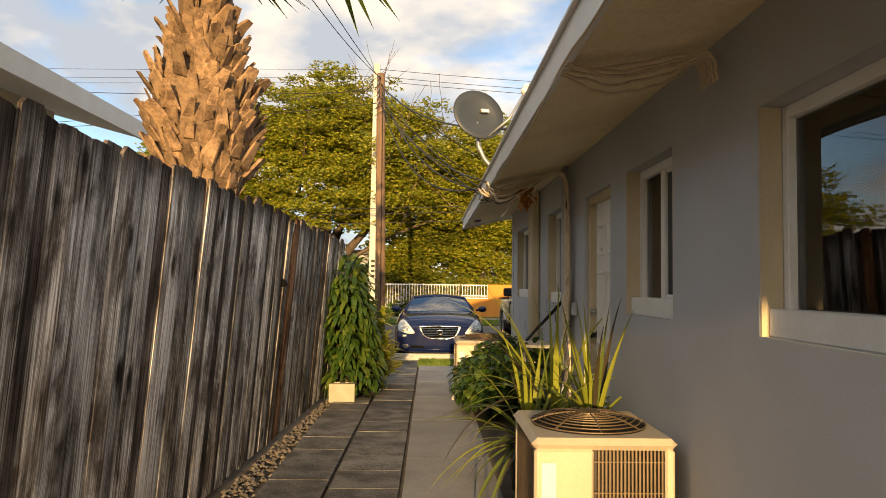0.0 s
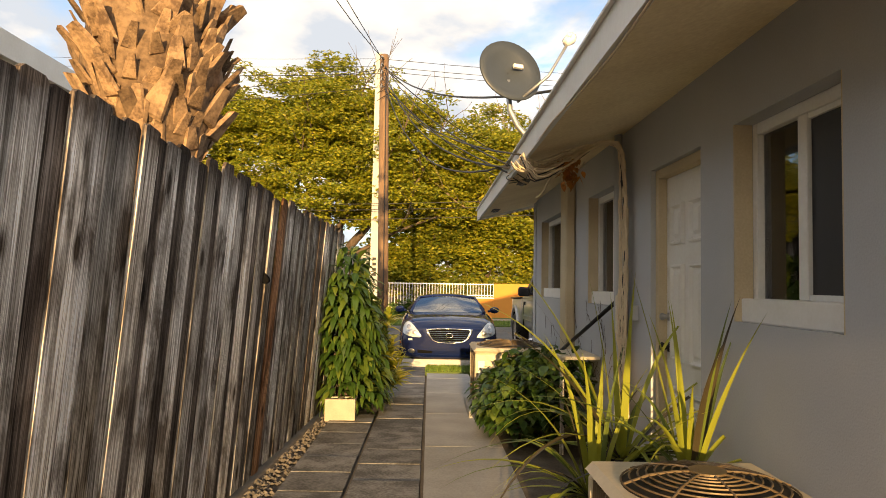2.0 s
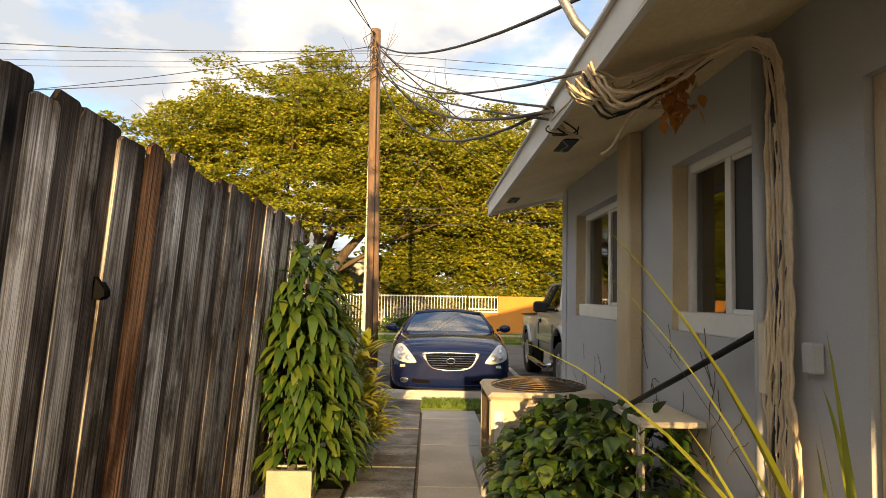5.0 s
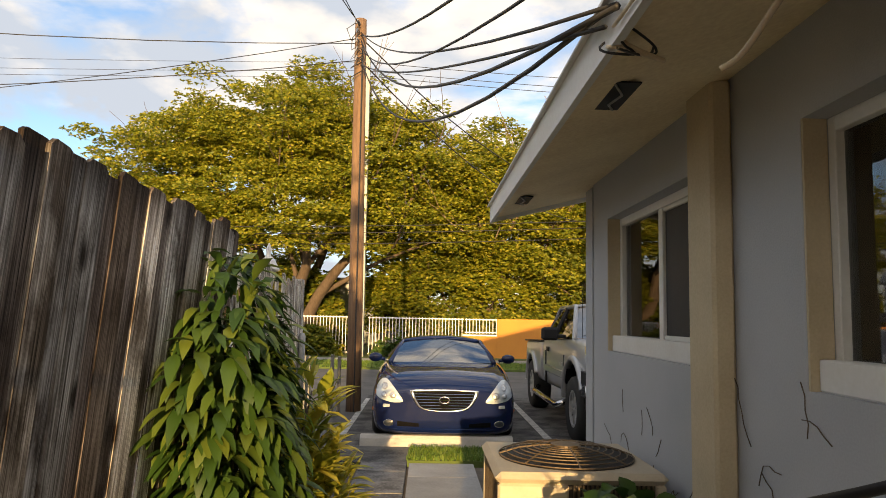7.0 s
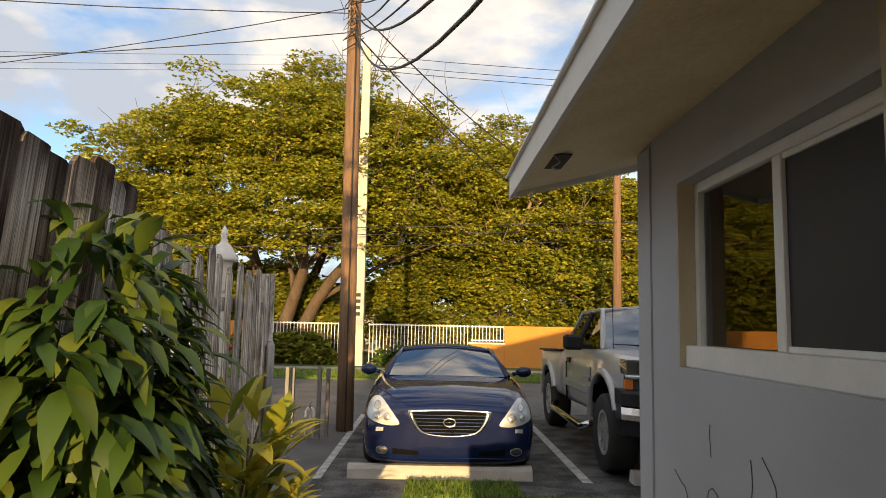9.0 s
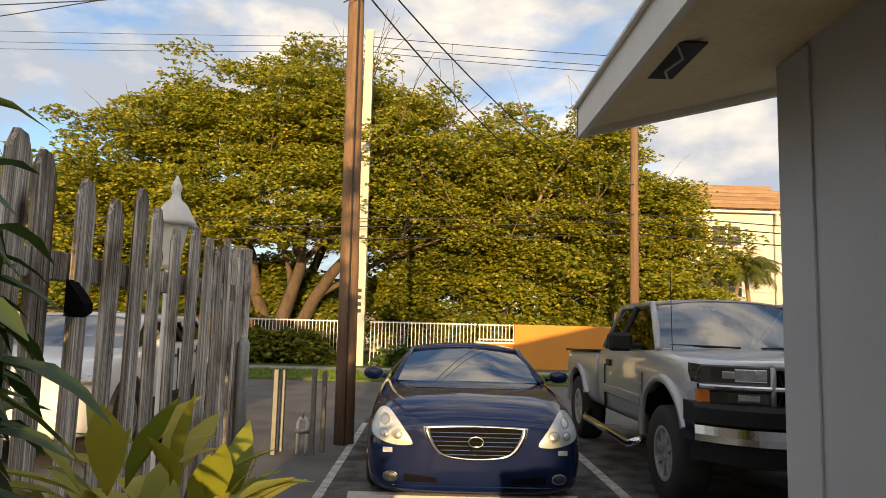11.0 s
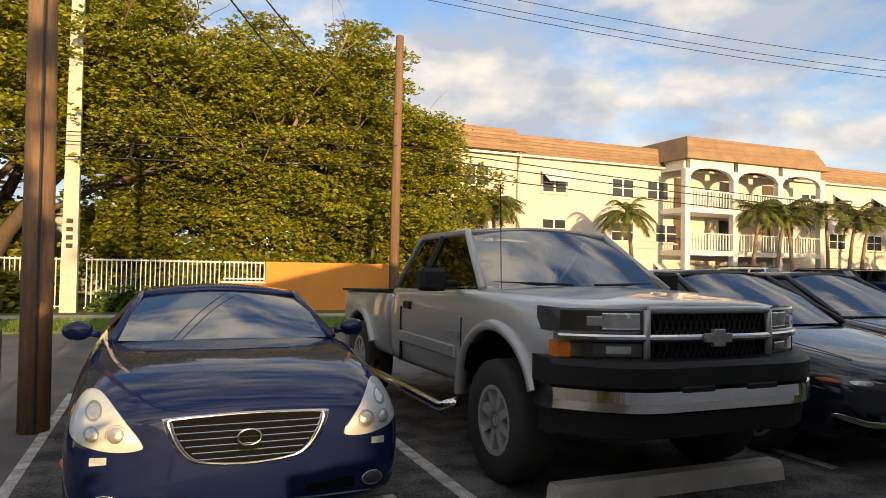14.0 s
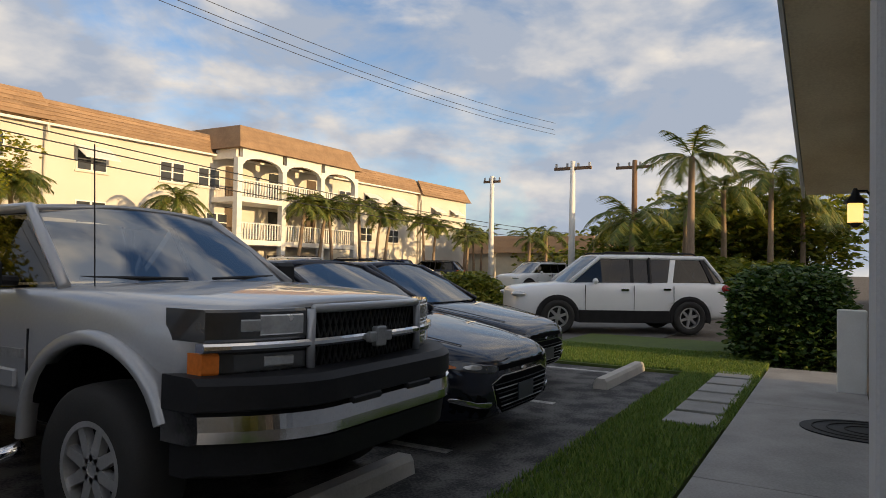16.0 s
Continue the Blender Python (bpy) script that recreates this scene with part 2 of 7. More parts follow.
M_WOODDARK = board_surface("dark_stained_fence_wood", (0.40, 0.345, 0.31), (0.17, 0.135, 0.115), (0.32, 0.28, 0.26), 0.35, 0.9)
M_POLEWOOD = surface("utility_pole_wood", (0.26, 0.16, 0.09), 0.9, c2=(0.10, 0.06, 0.04), scale=2, fine=12, bump=0.6, stretch=(6, 6, 0.5))
M_PAVER = surface("grey_paver", (0.22, 0.215, 0.21), 0.9, c2=(0.075, 0.072, 0.07), scale=4.5, fine=50, amount=1.0, bump=0.4, vary=0.22)
M_CONCRETE = surface("concrete", (0.39, 0.38, 0.365), 0.88, c2=(0.25, 0.245, 0.23), scale=2.2, fine=60, amount=0.6, bump=0.2, vary=0.06)
M_SOIL = surface("soil", (0.16, 0.13, 0.10), 0.95, c2=(0.07, 0.055, 0.04), scale=6, fine=50, bump=0.7)
M_ASPHALT = surface("parking_asphalt", (0.14, 0.135, 0.128), 0.88, c2=(0.026, 0.026, 0.027), scale=3.2, fine=45, amount=1.25, bump=0.6)
M_ROAD = surface("street_asphalt", (0.145, 0.14, 0.135), 0.9, c2=(0.085, 0.083, 0.08), scale=1.4, fine=70, amount=0.8, bump=0.35)
M_LAWN = surface("lawn_soil", (0.10, 0.14, 0.03), 0.95, c2=(0.06, 0.09, 0.02), scale=4, fine=60, bump=0.5)
M_GRASS = leaf_surface("grass_blade", (0.09, 0.17, 0.025), (0.15, 0.24, 0.035), (0.25, 0.30, 0.06))
M_PAINTLINE = surface("worn_line_paint", (0.62, 0.61, 0.58), 0.8, c2=(0.25, 0.25, 0.24), scale=9, fine=60, amount=0.8, bump=0.1)
M_STOPCON = surface("wheel_stop_concrete", (0.58, 0.55, 0.50), 0.85, c2=(0.42, 0.40, 0.36), scale=5, fine=60, bump=0.2)
M_ORANGE = surface("orange_wall_paint", (0.62, 0.27, 0.05), 0.85, c2=(0.52, 0.21, 0.04), scale=1.2, fine=50, bump=0.1)
M_APT = surface("apartment_stucco", (0.64, 0.61, 0.55), 0.9, c2=(0.56, 0.53, 0.47), scale=0.5, fine=30, bump=0.1)
M_SHINGLE = surface("brown_mansard_shingle", (0.38, 0.25, 0.145), 0.95, c2=(0.24, 0.15, 0.085), scale=1.2, fine=9, bump=0.4, vary=0.15)
M_DARKGLASS = glass_surface("car_glass", (0.30, 0.33, 0.34), gloss=3.6)
M_BLACK = surface("black_plastic", (0.020, 0.020, 0.022), 0.5, scale=8, bump=0.05, spec=0.2)
M_LENS = surface("smoked_lamp_lens", (0.045, 0.045, 0.043), 0.18, c2=(0.03, 0.03, 0.03), scale=12, fine=40, bump=0.03, coat=1.0)
M_WINDSCREEN = glass_surface("windscreen_glass", (0.30, 0.33, 0.34), gloss=6.5)
M_SIDEGLASS = glass_surface("dark_side_glass", (0.045, 0.05, 0.055), gloss=0.3)
M_GRILLE = surface("matt_grille_black", (0.008, 0.008, 0.009), 0.95, scale=8, bump=0, spec=0.05)
M_RUBBER = surface("tyre_rubber", (0.028, 0.027, 0.026), 0.85, scale=12, fine=90, bump=0.3)
M_CHROME = surface("chrome", (0.78, 0.78, 0.79), 0.12, metal=1.0, c2=(0.62, 0.62, 0.63), scale=4, bump=0.02)
M_STEEL = surface("galvanised_steel", (0.45, 0.46, 0.47), 0.5, metal=0.8, c2=(0.28, 0.28, 0.28), scale=7, bump=0.1)
M_BLUECAR = surface("dark_blue_car_paint", (0.0006, 0.008, 0.058), 0.6, c2=(0.0005, 0.0062, 0.046), scale=1.5, bump=0, coat=1.0, spec=0.1)
M_SILVER = surface("pewter_car_paint", (0.40, 0.405, 0.415), 0.32, metal=0.35, c2=(0.35, 0.352, 0.36), scale=1.3, bump=0, coat=0.8)
M_NAVY = surface("black_blue_car_paint", (0.006, 0.009, 0.022), 0.7, metal=0.0, c2=(0.005, 0.007, 0.016), scale=1.5, bump=0, coat=1.0, spec=0.15)
M_WHITECAR = surface("white_car_paint", (0.78, 0.79, 0.80), 0.35, c2=(0.70, 0.71, 0.72), scale=1.5, bump=0, coat=0.8)
M_REDCAR = surface("red_car_paint", (0.35, 0.03, 0.02), 0.35, scale=1.5, bump=0, coat=0.8)
M_AMBER = surface("amber_lens", (0.75, 0.20, 0.03), 0.25, scale=8, bump=0.05)
M_REDLENS = surface("red_lens", (0.40, 0.02, 0.02), 0.2, scale=8, bump=0.05)
M_HEADLAMP = surface("clear_headlamp", (0.55, 0.60, 0.63), 0.3, c2=(0.45, 0.50, 0.53), scale=9, bump=0.03, coat=1.0)
M_POLECON = surface("pole_concrete", (0.55, 0.53, 0.47), 0.85, c2=(0.44, 0.42, 0.37), scale=3, fine=50, bump=0.15)
M_LAMPIN = surface("lamp_reflector", (0.70, 0.70, 0.68), 0.25, metal=0.7, scale=9, bump=0.05)
M_ACBODY = surface("beige_condenser_paint", (0.56, 0.49, 0.37), 0.5, c2=(0.45, 0.39, 0.29), scale=4, fine=50, bump=0.05)
M_ACDARK = surface("condenser_coil", (0.06, 0.05, 0.04), 0.6, metal=0.3, scale=20, bump=0.2)
M_WIREGUARD = surface("brown_wire_guard", (0.22, 0.16, 0.10), 0.5, metal=0.5, scale=10, bump=0.05)
M_BARK = surface("tree_bark", (0.15, 0.11, 0.08), 0.95, c2=(0.06, 0.042, 0.03), scale=4, fine=20, bump=0.8, stretch=(1, 1, 0.3))
M_PALEBARK = surface("pale_bark", (0.34, 0.25, 0.17), 0.95, c2=(0.18, 0.13, 0.09), scale=4, fine=20, bump=0.6, stretch=(1, 1, 0.3))
M_LEAF = leaf_surface("tree_leaf", (0.13, 0.175, 0.015), (0.285, 0.30, 0.024), (0.50, 0.43, 0.05), 0.42)
M_LEAFDARK = leaf_surface("hedge_leaf", (0.085, 0.125, 0.014), (0.19, 0.215, 0.02), (0.37, 0.33, 0.036), 0.42)
M_SHRUBLEAF = leaf_surface("shrub_leaf", (0.022, 0.06, 0.010), (0.05, 0.105, 0.016), (0.13, 0.175, 0.028), 0.25)
M_GOLDLEAF = leaf_surface("yellow_green_leaf", (0.20, 0.25, 0.03), (0.42, 0.40, 0.05), (0.55, 0.47, 0.07), 0.35)
M_PALMLEAF = leaf_surface("palm_leaf", (0.06, 0.10, 0.018), (0.12, 0.155, 0.025), (0.24, 0.22, 0.045))
M_BOOT = surface("palm_boot_fibre", (0.33, 0.215, 0.125), 0.95, c2=(0.10, 0.06, 0.035), scale=7, fine=40, amount=0.8, bump=0.8, vary=0.45)
M_CABLE = surface("black_cable", (0.025, 0.025, 0.027), 0.6, scale=10, bump=0)
M_BEIGECABLE = surface("beige_cable", (0.74, 0.62, 0.44), 0.6, c2=(0.55, 0.44, 0.30), scale=10, bump=0)
M_DISH = surface("grey_dish_paint", (0.045, 0.055, 0.068), 0.4, c2=(0.035, 0.042, 0.05), scale=4, bump=0.03)
M_BLOCK = surface("concrete_block", (0.50, 0.44, 0.36), 0.95, c2=(0.36, 0.31, 0.25), scale=9, fine=90, bump=0.5)
M_GRAVEL = surface("dirty_gravel", (0.24, 0.21, 0.18), 0.95, c2=(0.10, 0.085, 0.07), scale=14, fine=90, amount=0.8, bump=0.3)
M_DEADLEAF = leaf_surface("dead_leaf", (0.35, 0.12, 0.02), (0.45, 0.18, 0.03), (0.20, 0.08, 0.03))
M_LANTERN = glow_surface("lantern_glow", (1.0, 0.55, 0.13), 1.3)


# ---- building blocks ----
def thing(name, label, category, m=None, group="", kind=""):
    ob = tagged(new(name), label, category, group, kind)
    ob.empty_display_size = 0.1
    if m is not None:
        ob.matrix_world = m
    return ob


def finish(bm, smooth):
    bmesh.ops.recalc_face_normals(bm, faces=bm.faces)
    if smooth:
        for f in bm.faces:
            f.smooth = True


def part(name, bm, material, parent, label="", smooth=False, fix=True):
    if fix:
        finish(bm, smooth)
    me = bpy.data.meshes.new(name)
    bm.to_mesh(me)
    bm.free()
    me.materials.append(material)
    ob = new(name, me)
    ob.parent = parent
    if label:
        ob["label"] = label
    return ob


def solid(name, bm, material, label="", category="", kind="", smooth=False, fix=True):
    ob = part(name, bm, material, None, "", smooth, fix)
    return tagged(ob, label, category, "", kind)


def quads(name, verts, faces, material, parent=None, smooth=False):
    me = bpy.data.meshes.new(name)
    me.from_pydata(verts, [], faces)
    me.materials.append(material)
    if smooth:
        me.polygons.foreach_set("use_smooth", [True] * len(me.polygons))
    ob = new(name, me)
    ob.parent = parent
    return ob


def box(bm, x0, x1, y0, y1, z0, z1, bevel=0.0, m=None):
    r = bmesh.ops.create_cube(bm, size=1)
    vs = r["verts"]
    bmesh.ops.scale(bm, verts=vs, vec=(x1 - x0, y1 - y0, z1 - z0))
    bmesh.ops.translate(bm, verts=vs, vec=((x0 + x1) / 2, (y0 + y1) / 2, (z0 + z1) / 2))
    if bevel:
        es = list({e for v in vs for e in v.link_edges})
        r = bmesh.ops.bevel(bm, geom=es, offset=bevel, segments=1, affect="EDGES")
        vs = r["verts"]
    if m is not None:
        bmesh.ops.transform(bm, matrix=m, verts=list({v for f in bm.faces for v in f.verts} if not vs else vs))
    return bm


def boxed(*args, **kw):
    return box(bmesh.new(), *args, **kw)


def ring_loft(bm, rings, cap=True, closed=True):
    rows = [[bm.verts.new(p) for p in r] for r in rings]
    n = len(rows[0])
    for a, b in zip(rows, rows[1:]):
        for i in range(n if closed else n - 1):
            j = (i + 1) % n
            bm.faces.new((a[i], a[j], b[j], b[i]))
    if cap:
        bm.faces.new(rows[0][::-1])
        bm.faces.new(rows[-1])
    return bm


def tube(bm, pts, r, n=8, cap=True):
    """A round tube through pts; r one radius or one for each point."""
    pts = [Vector(p) for p in pts]
    rs = r if isinstance(r, (list, tuple)) else [r] * len(pts)
    rings = []
    side = None
    for i, p in enumerate(pts):
        d = (pts[min(i + 1, len(pts) - 1)] - pts[max(i - 1, 0)]).normalized()
        if side is None:
            side = d.orthogonal().normalized()
        side = (side - d * side.dot(d)).normalized()
        up = d.cross(side)
        rings.append([p + (side * math.cos(2 * math.pi * k / n) + up * math.sin(2 * math.pi * k / n)) * rs[i] for k in range(n)])
    return ring_loft(bm, rings, cap)


def disc_ring(bm, c, axis, r0, r1, depth, n=24):
    """A flat ring or disc of some depth about an axis ('x', 'y' or 'z')."""
    def at(a, r, h):
        u, v = r * math.cos(a), r * math.sin(a)
        q = {"x": (h, u, v), "y": (u, h, v), "z": (u, v, h)}[axis]
        return (c[0] + q[0], c[1] + q[1], c[2] + q[2])
    rows = []
    for r, h in ((r0, 0), (r1, 0), (r1, depth), (r0, depth)):
        rows.append([at(2 * math.pi * k / n, max(r, 1e-4), h) for k in range(n)])
    rows.append(rows[0])
    return ring_loft(bm, rows, cap=False)


def sag(a, b, drop, n=14):
    a, b = Vector(a), Vector(b)
    return [a.lerp(b, k / n) - Vector((0, 0, drop * 4 * (k / n) * (1 - k / n))) for k in range(n + 1)]


def ground_z(y):
    return 0.08 * min(max((14.0 - y) / 5.0, 0), 1)


# ---- ground ----
bm = bmesh.new()
ys = [-60, -10, 9, 10, 11, 12, 13, 14, 20, 60, 400]
rows = [[bm.verts.new((x, y, ground_z(y) - 0.04)) for x in (-300, -30, -2, 2, 30, 300)] for y in ys]
for a, b in zip(rows, rows[1:]):
    for i in range(5):
        bm.faces.new((a[i], a[i + 1], b[i + 1], b[i]))
solid("ground", bm, M_SOIL, "bare brown soil and dirt ground", "ground", "structure")

# parking lot, streets, verge and walks lie on it as thin slabs
solid("parking_lot", boxed(-0.75, 9.9, 13.76, 19.8, -0.05, 0.0), M_ASPHALT, "worn dark grey asphalt of a parking lot", "parking lot", "structure")
solid("road", boxed(-200, 200, 19.8, 26.2, -0.06, -0.01), M_ROAD, "grey asphalt street with patches", "road", "structure")
solid("driveway", boxed(-9.0, -0.75, 13.9, 19.8, -0.055, -0.004), M_ROAD, "grey asphalt driveway beside the fence", "driveway", "structure")
solid("side_street", boxed(11.8, 200, 15.2, 19.8, -0.055, -0.006), M_ROAD, "grey asphalt side street beside the lawn", "road", "structure")
solid("far_lot", boxed(8.0, 200, 33.0, 80, -0.05, 0.005), M_ROAD, "asphalt car park before an apartment building", "parking lot", "structure")
solid("verge", boxed(-60, 60, 26.2, 29.0, -0.05, 0.04), M_LAWN, "strip of green grass beside the street", "grass", "structure")
solid("pavement", boxed(-60, 60, 29.0, 30.4, -0.05, 0.05), M_CONCRETE, "pale concrete pavement along the street", "pavement", "structure")
solid("back_verge", boxed(-60, 8.0, 30.4, 60, -0.05, 0.04), M_LAWN, "grass and soil behind the pavement", "grass", "structure")
solid("front_lawn", boxed(1.2, 12.6, 12.9, 13.78, -0.05, 0.03), M_LAWN, "strip of green lawn before the house", "lawn", "structure")
solid("side_lawn", boxed(9.95, 14.5, 12.9, 16.6, -0.05, 0.034), M_LAWN, "green lawn beside the parking lot", "lawn", "structure")
solid("alley_lawn", boxed(0.16, 1.2, 13.72, 14.40, -0.05, 0.03), M_LAWN, "small patch of grass at the end of the walk", "lawn", "structure")

# ---- the house ----
WX, WT = 1.65, 0.2          # outer face and thickness of the side wall
HY0, HY1 = -6.0, 11.71
HX1 = 9.55
OPEN = {"window_1": (2.3, 3.89, 1.31, 2.22), "window_2": (4.84, 5.71, 1.32, 2.26), "door_1": (6.10, 6.92, 0.12, 2.24),
        "window_3": (7.62, 8.69, 1.32, 2.28), "window_4": (9.57, 11.29, 1.33, 2.29)}


def wall_with_openings(bm, y0, y1, z0, z1, x0, x1, holes):
    cuts = sorted(holes)
    y = y0
    for a, b, c, d in cuts:
        box(bm, x0, x1, y, a, z0, z1)
        if c > z0:
            box(bm, x0, x1, a, b, z0, c)
        box(bm, x0, x1, a, b, d, z1)
        y = b
    box(bm, x0, x1, y, y1, z0, z1)
    bmesh.ops.remove_doubles(bm, verts=bm.verts, dist=1e-5)
    return bm


wall_west = solid("wall_west", wall_with_openings(bmesh.new(), HY0, HY1, -0.1, 2.70, WX, WX + WT, OPEN.values()), M_STUCCO,
                  "pale grey stuccoed side wall of a bungalow", "wall", "structure")
solid("wall_north", boxed(WX + WT, HX1, HY1 - WT, HY1, -0.1, 2.6), M_STUCCO, "pale grey stuccoed front wall of a bungalow", "wall", "structure")
solid("wall_south", boxed(WX + WT, HX1, HY0, HY0 + WT, -0.1, 2.6), M_STUCCO, "grey stuccoed back wall", "wall", "structure")
solid("wall_east", boxed(HX1 - WT, HX1, HY0 + WT, HY1 - WT, -0.1, 2.6), M_STUCCO, "grey stuccoed wall", "wall", "structure")
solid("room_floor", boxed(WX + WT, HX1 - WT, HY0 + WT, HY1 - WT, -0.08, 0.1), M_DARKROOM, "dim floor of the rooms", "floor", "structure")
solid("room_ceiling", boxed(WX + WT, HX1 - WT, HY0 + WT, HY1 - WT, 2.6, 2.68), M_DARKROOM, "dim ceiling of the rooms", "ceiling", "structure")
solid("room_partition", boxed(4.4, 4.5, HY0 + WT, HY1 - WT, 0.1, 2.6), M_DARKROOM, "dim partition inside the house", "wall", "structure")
# gable wall above the front
bm = bmesh.new()
RX, RZ, EX, EZ, SL = 5.6, 3.62, 0.89, 2.43, 0.255
v = [bm.verts.new(p) for p in ((WX, HY1 - 0.15, 2.6), (HX1, HY1 - 0.15, 2.6), (RX, HY1 - 0.15, RZ - 0.08), (WX, HY1, 2.6), (HX1, HY1, 2.6), (RX, HY1, RZ - 0.08))]
for f in ((0, 1, 2), (3, 5, 4), (0, 3, 4, 1), (1, 4, 5, 2), (2, 5, 3, 0)):
    bm.faces.new([v[i] for i in f])
solid("gable_wall", bm, M_STUCCO, "grey stuccoed gable above the front wall", "wall", "structure")

# roof: shingle deck, fascia, soffit
RY0, RY1 = HY0 - 0.5, 12.42


def slope_slab(x0, z0, x1, z1, y0, y1, t):
    bm = bmesh.new()
    ring_loft(bm, [[(x0, y, z0), (x1, y, z1), (x1, y, z1 + t), (x0, y, z0 + t)] for y in (y0, y1)])
    return bm


roof = thing("house_roof", "low gabled bungalow roof with cream fascia and painted soffit", "roof", kind="structure")
part("roof_slope", slope_slab(EX + 0.02, EZ + 0.13, RX, RZ + 0.12, RY0, RY1 - 0.02, 0.03), M_ROOF, roof)
part("roof_slope", slope_slab(RX, RZ + 0.12, 2 * RX - EX, EZ + 0.13, RY0, RY1 - 0.02, 0.03), M_ROOF, roof)
part("soffit", slope_slab(EX + 0.03, EZ + 0.01, WX + 0.1, EZ + 0.01 + (WX + 0.07 - EX) * SL, RY0, RY1 - 0.03, 0.02), M_SOFFIT, roof, "cream sloping soffit, warm light from below put into its paint")
part("front_soffit", slope_slab(WX + 0.1, EZ + 0.01 + (WX + 0.07 - EX) * SL, RX, RZ - 0.02, HY1 - 0.05, RY1 - 0.03, 0.02), M_SOFFIT, roof)
part("front_soffit", slope_slab(RX, RZ - 0.02, 2 * RX - EX, EZ + 0.01, HY1 - 0.05, RY1 - 0.03, 0.02), M_SOFFIT, roof)
part("fascia", slope_slab(EX - 0.005, EZ - 0.03, EX + 0.028, EZ - 0.022, RY0, RY1, 0.17), M_WHITE, roof, "cream painted wooden fascia board")
part("drip_edge", slope_slab(EX - 0.03, EZ + 0.115, EX + 0.05, EZ + 0.135, RY0, RY1 + 0.01, 0.012), M_WHITE, roof)
part("rake_board", slope_slab(EX - 0.005, EZ - 0.03, RX, RZ - 0.06, RY1 - 0.02, RY1 + 0.012, 0.16), M_WHITE, roof)
part("rake_board", slope_slab(RX, RZ - 0.06, 2 * RX - EX, EZ - 0.03, RY1 - 0.02, RY1 + 0.012, 0.16), M_WHITE, roof)

# pilaster on the side wall
solid("pilaster", boxed(WX - 0.10, WX - 0.002, 9.22, 9.50, -0.05, 2.62, bevel=0.015), M_REVEAL, "pilaster on the wall, warm sunlight put into its tan colour", "pilaster", "structure")
solid("corner_pier", boxed(WX, WX + 0.3, HY1 + 0.006, 11.97, -0.05, 2.62, bevel=0.006), M_STUCCO, "pale grey stuccoed pier at the house corner", "wall", "structure")
solid("corner_trim", boxed(WX - 0.012, WX - 0.002, HY1 - 0.012, HY1 + 0.0, 0.0, 2.6), M_STUCCO, "flat painted strip at the house corner", "trim", "structure")


def slider_window(name, y0, y1, z0, z1, label):
    """A white two-sash sliding window set back in its opening, with a sill board."""
    w = thing(name, label, "window", pose(WX, y0, z0), kind="structure")
    W, H, x = y1 - y0, z1 - z0, 0.09
    jamb = bmesh.new()
    box(jamb, 0.002, x, W - 0.012, W + 0.0, 0, H)
    box(jamb, 0.002, x, 0, 0.012, 0, H)
    part("jamb_lining", jamb, M_REVEAL, w, "cream reveal, warm sunlight put into its colour")
    fr = bmesh.new()
    f = 0.055
    box(fr, x, x + 0.07, 0.012, f, 0, H, bevel=0.004)
    box(fr, x, x + 0.07, W - f, W - 0.012, 0, H, bevel=0.004)
    box(fr, x + 0.001, x + 0.069, f, W - f, H - f, H, bevel=0.004)
    part("window_frame", fr, M_WHITE, w)
    part("window_sill", boxed(0.03, x + 0.072, 0.014, W - 0.014, 0.0, 0.11, bevel=0.006), M_WHITE, w)
    mid = W * 0.5
    part("mullion", boxed(x + 0.005, x + 0.06, mid - 0.035, mid + 0.035, 0.11, H - f, bevel=0.004), M_WHITE, w)
    sash = bmesh.new()
    box(sash, x + 0.012, x + 0.045, f, mid - 0.035, 0.11, 0.135, bevel=0.003)
    box(sash, x + 0.012, x + 0.045, f, mid - 0.035, H - f - 0.025, H - f, bevel=0.003)
    part("sash", sash, M_WHITE, w)
    g = part("pane", boxed(x + 0.035, x + 0.041, mid + 0.035, W - f, 0.11, H - f), M_WINGLASS, w)
    g.visible_shadow = False
    g = part("pane", boxed(x + 0.046, x + 0.052, f, mid - 0.035, 0.11, H - f), M_WINGLASS, w)
    g.visible_shadow = False
    part("insect_screen", boxed(x + 0.026, x + 0.028, f, mid - 0.035, 0.135, H - f - 0.025), M_SCREEN, w, "dark insect screen")
    # Dark sheet added behind the panes, standing in for the dim room.
    part("backing_blind", boxed(0.24, 0.25, 0.02, W - 0.02, 0.05, H - 0.02), M_DARKROOM, w, "dark sheet added behind the glass for the dim room")
    return w


for k in ("window_1", "window_2", "window_3", "window_4"):
    slider_window(k, *OPEN[k], "white framed two-sash sliding window, one sash screened")

# six-panel door
d0, d1, dz0, dz1 = OPEN["door_1"]
door = thing("door_1", "white painted six-panel exterior door, closed, with dark knob", "door", pose(WX, d0, dz0), kind="structure")
DW, DH = d1 - d0, dz1 - dz0
fr = bmesh.new()
box(fr, 0.03, 0.16, 0.0, 0.05, 0, DH, bevel=0.006)
box(fr, 0.03, 0.16, DW - 0.05, DW, 0, DH, bevel=0.006)
box(fr, 0.031, 0.159, 0.05, DW - 0.05, DH - 0.06, DH, bevel=0.006)
part("door_frame", fr, M_REVEAL, door, "cream door frame, warm sunlight put into its colour")
leaf = part("door_leaf", boxed(0.09, 0.13, 0.05, DW - 0.05, 0.01, DH - 0.06), M_WHITE, door)
pw = (DW - 0.10 - 3 * 0.10) / 2
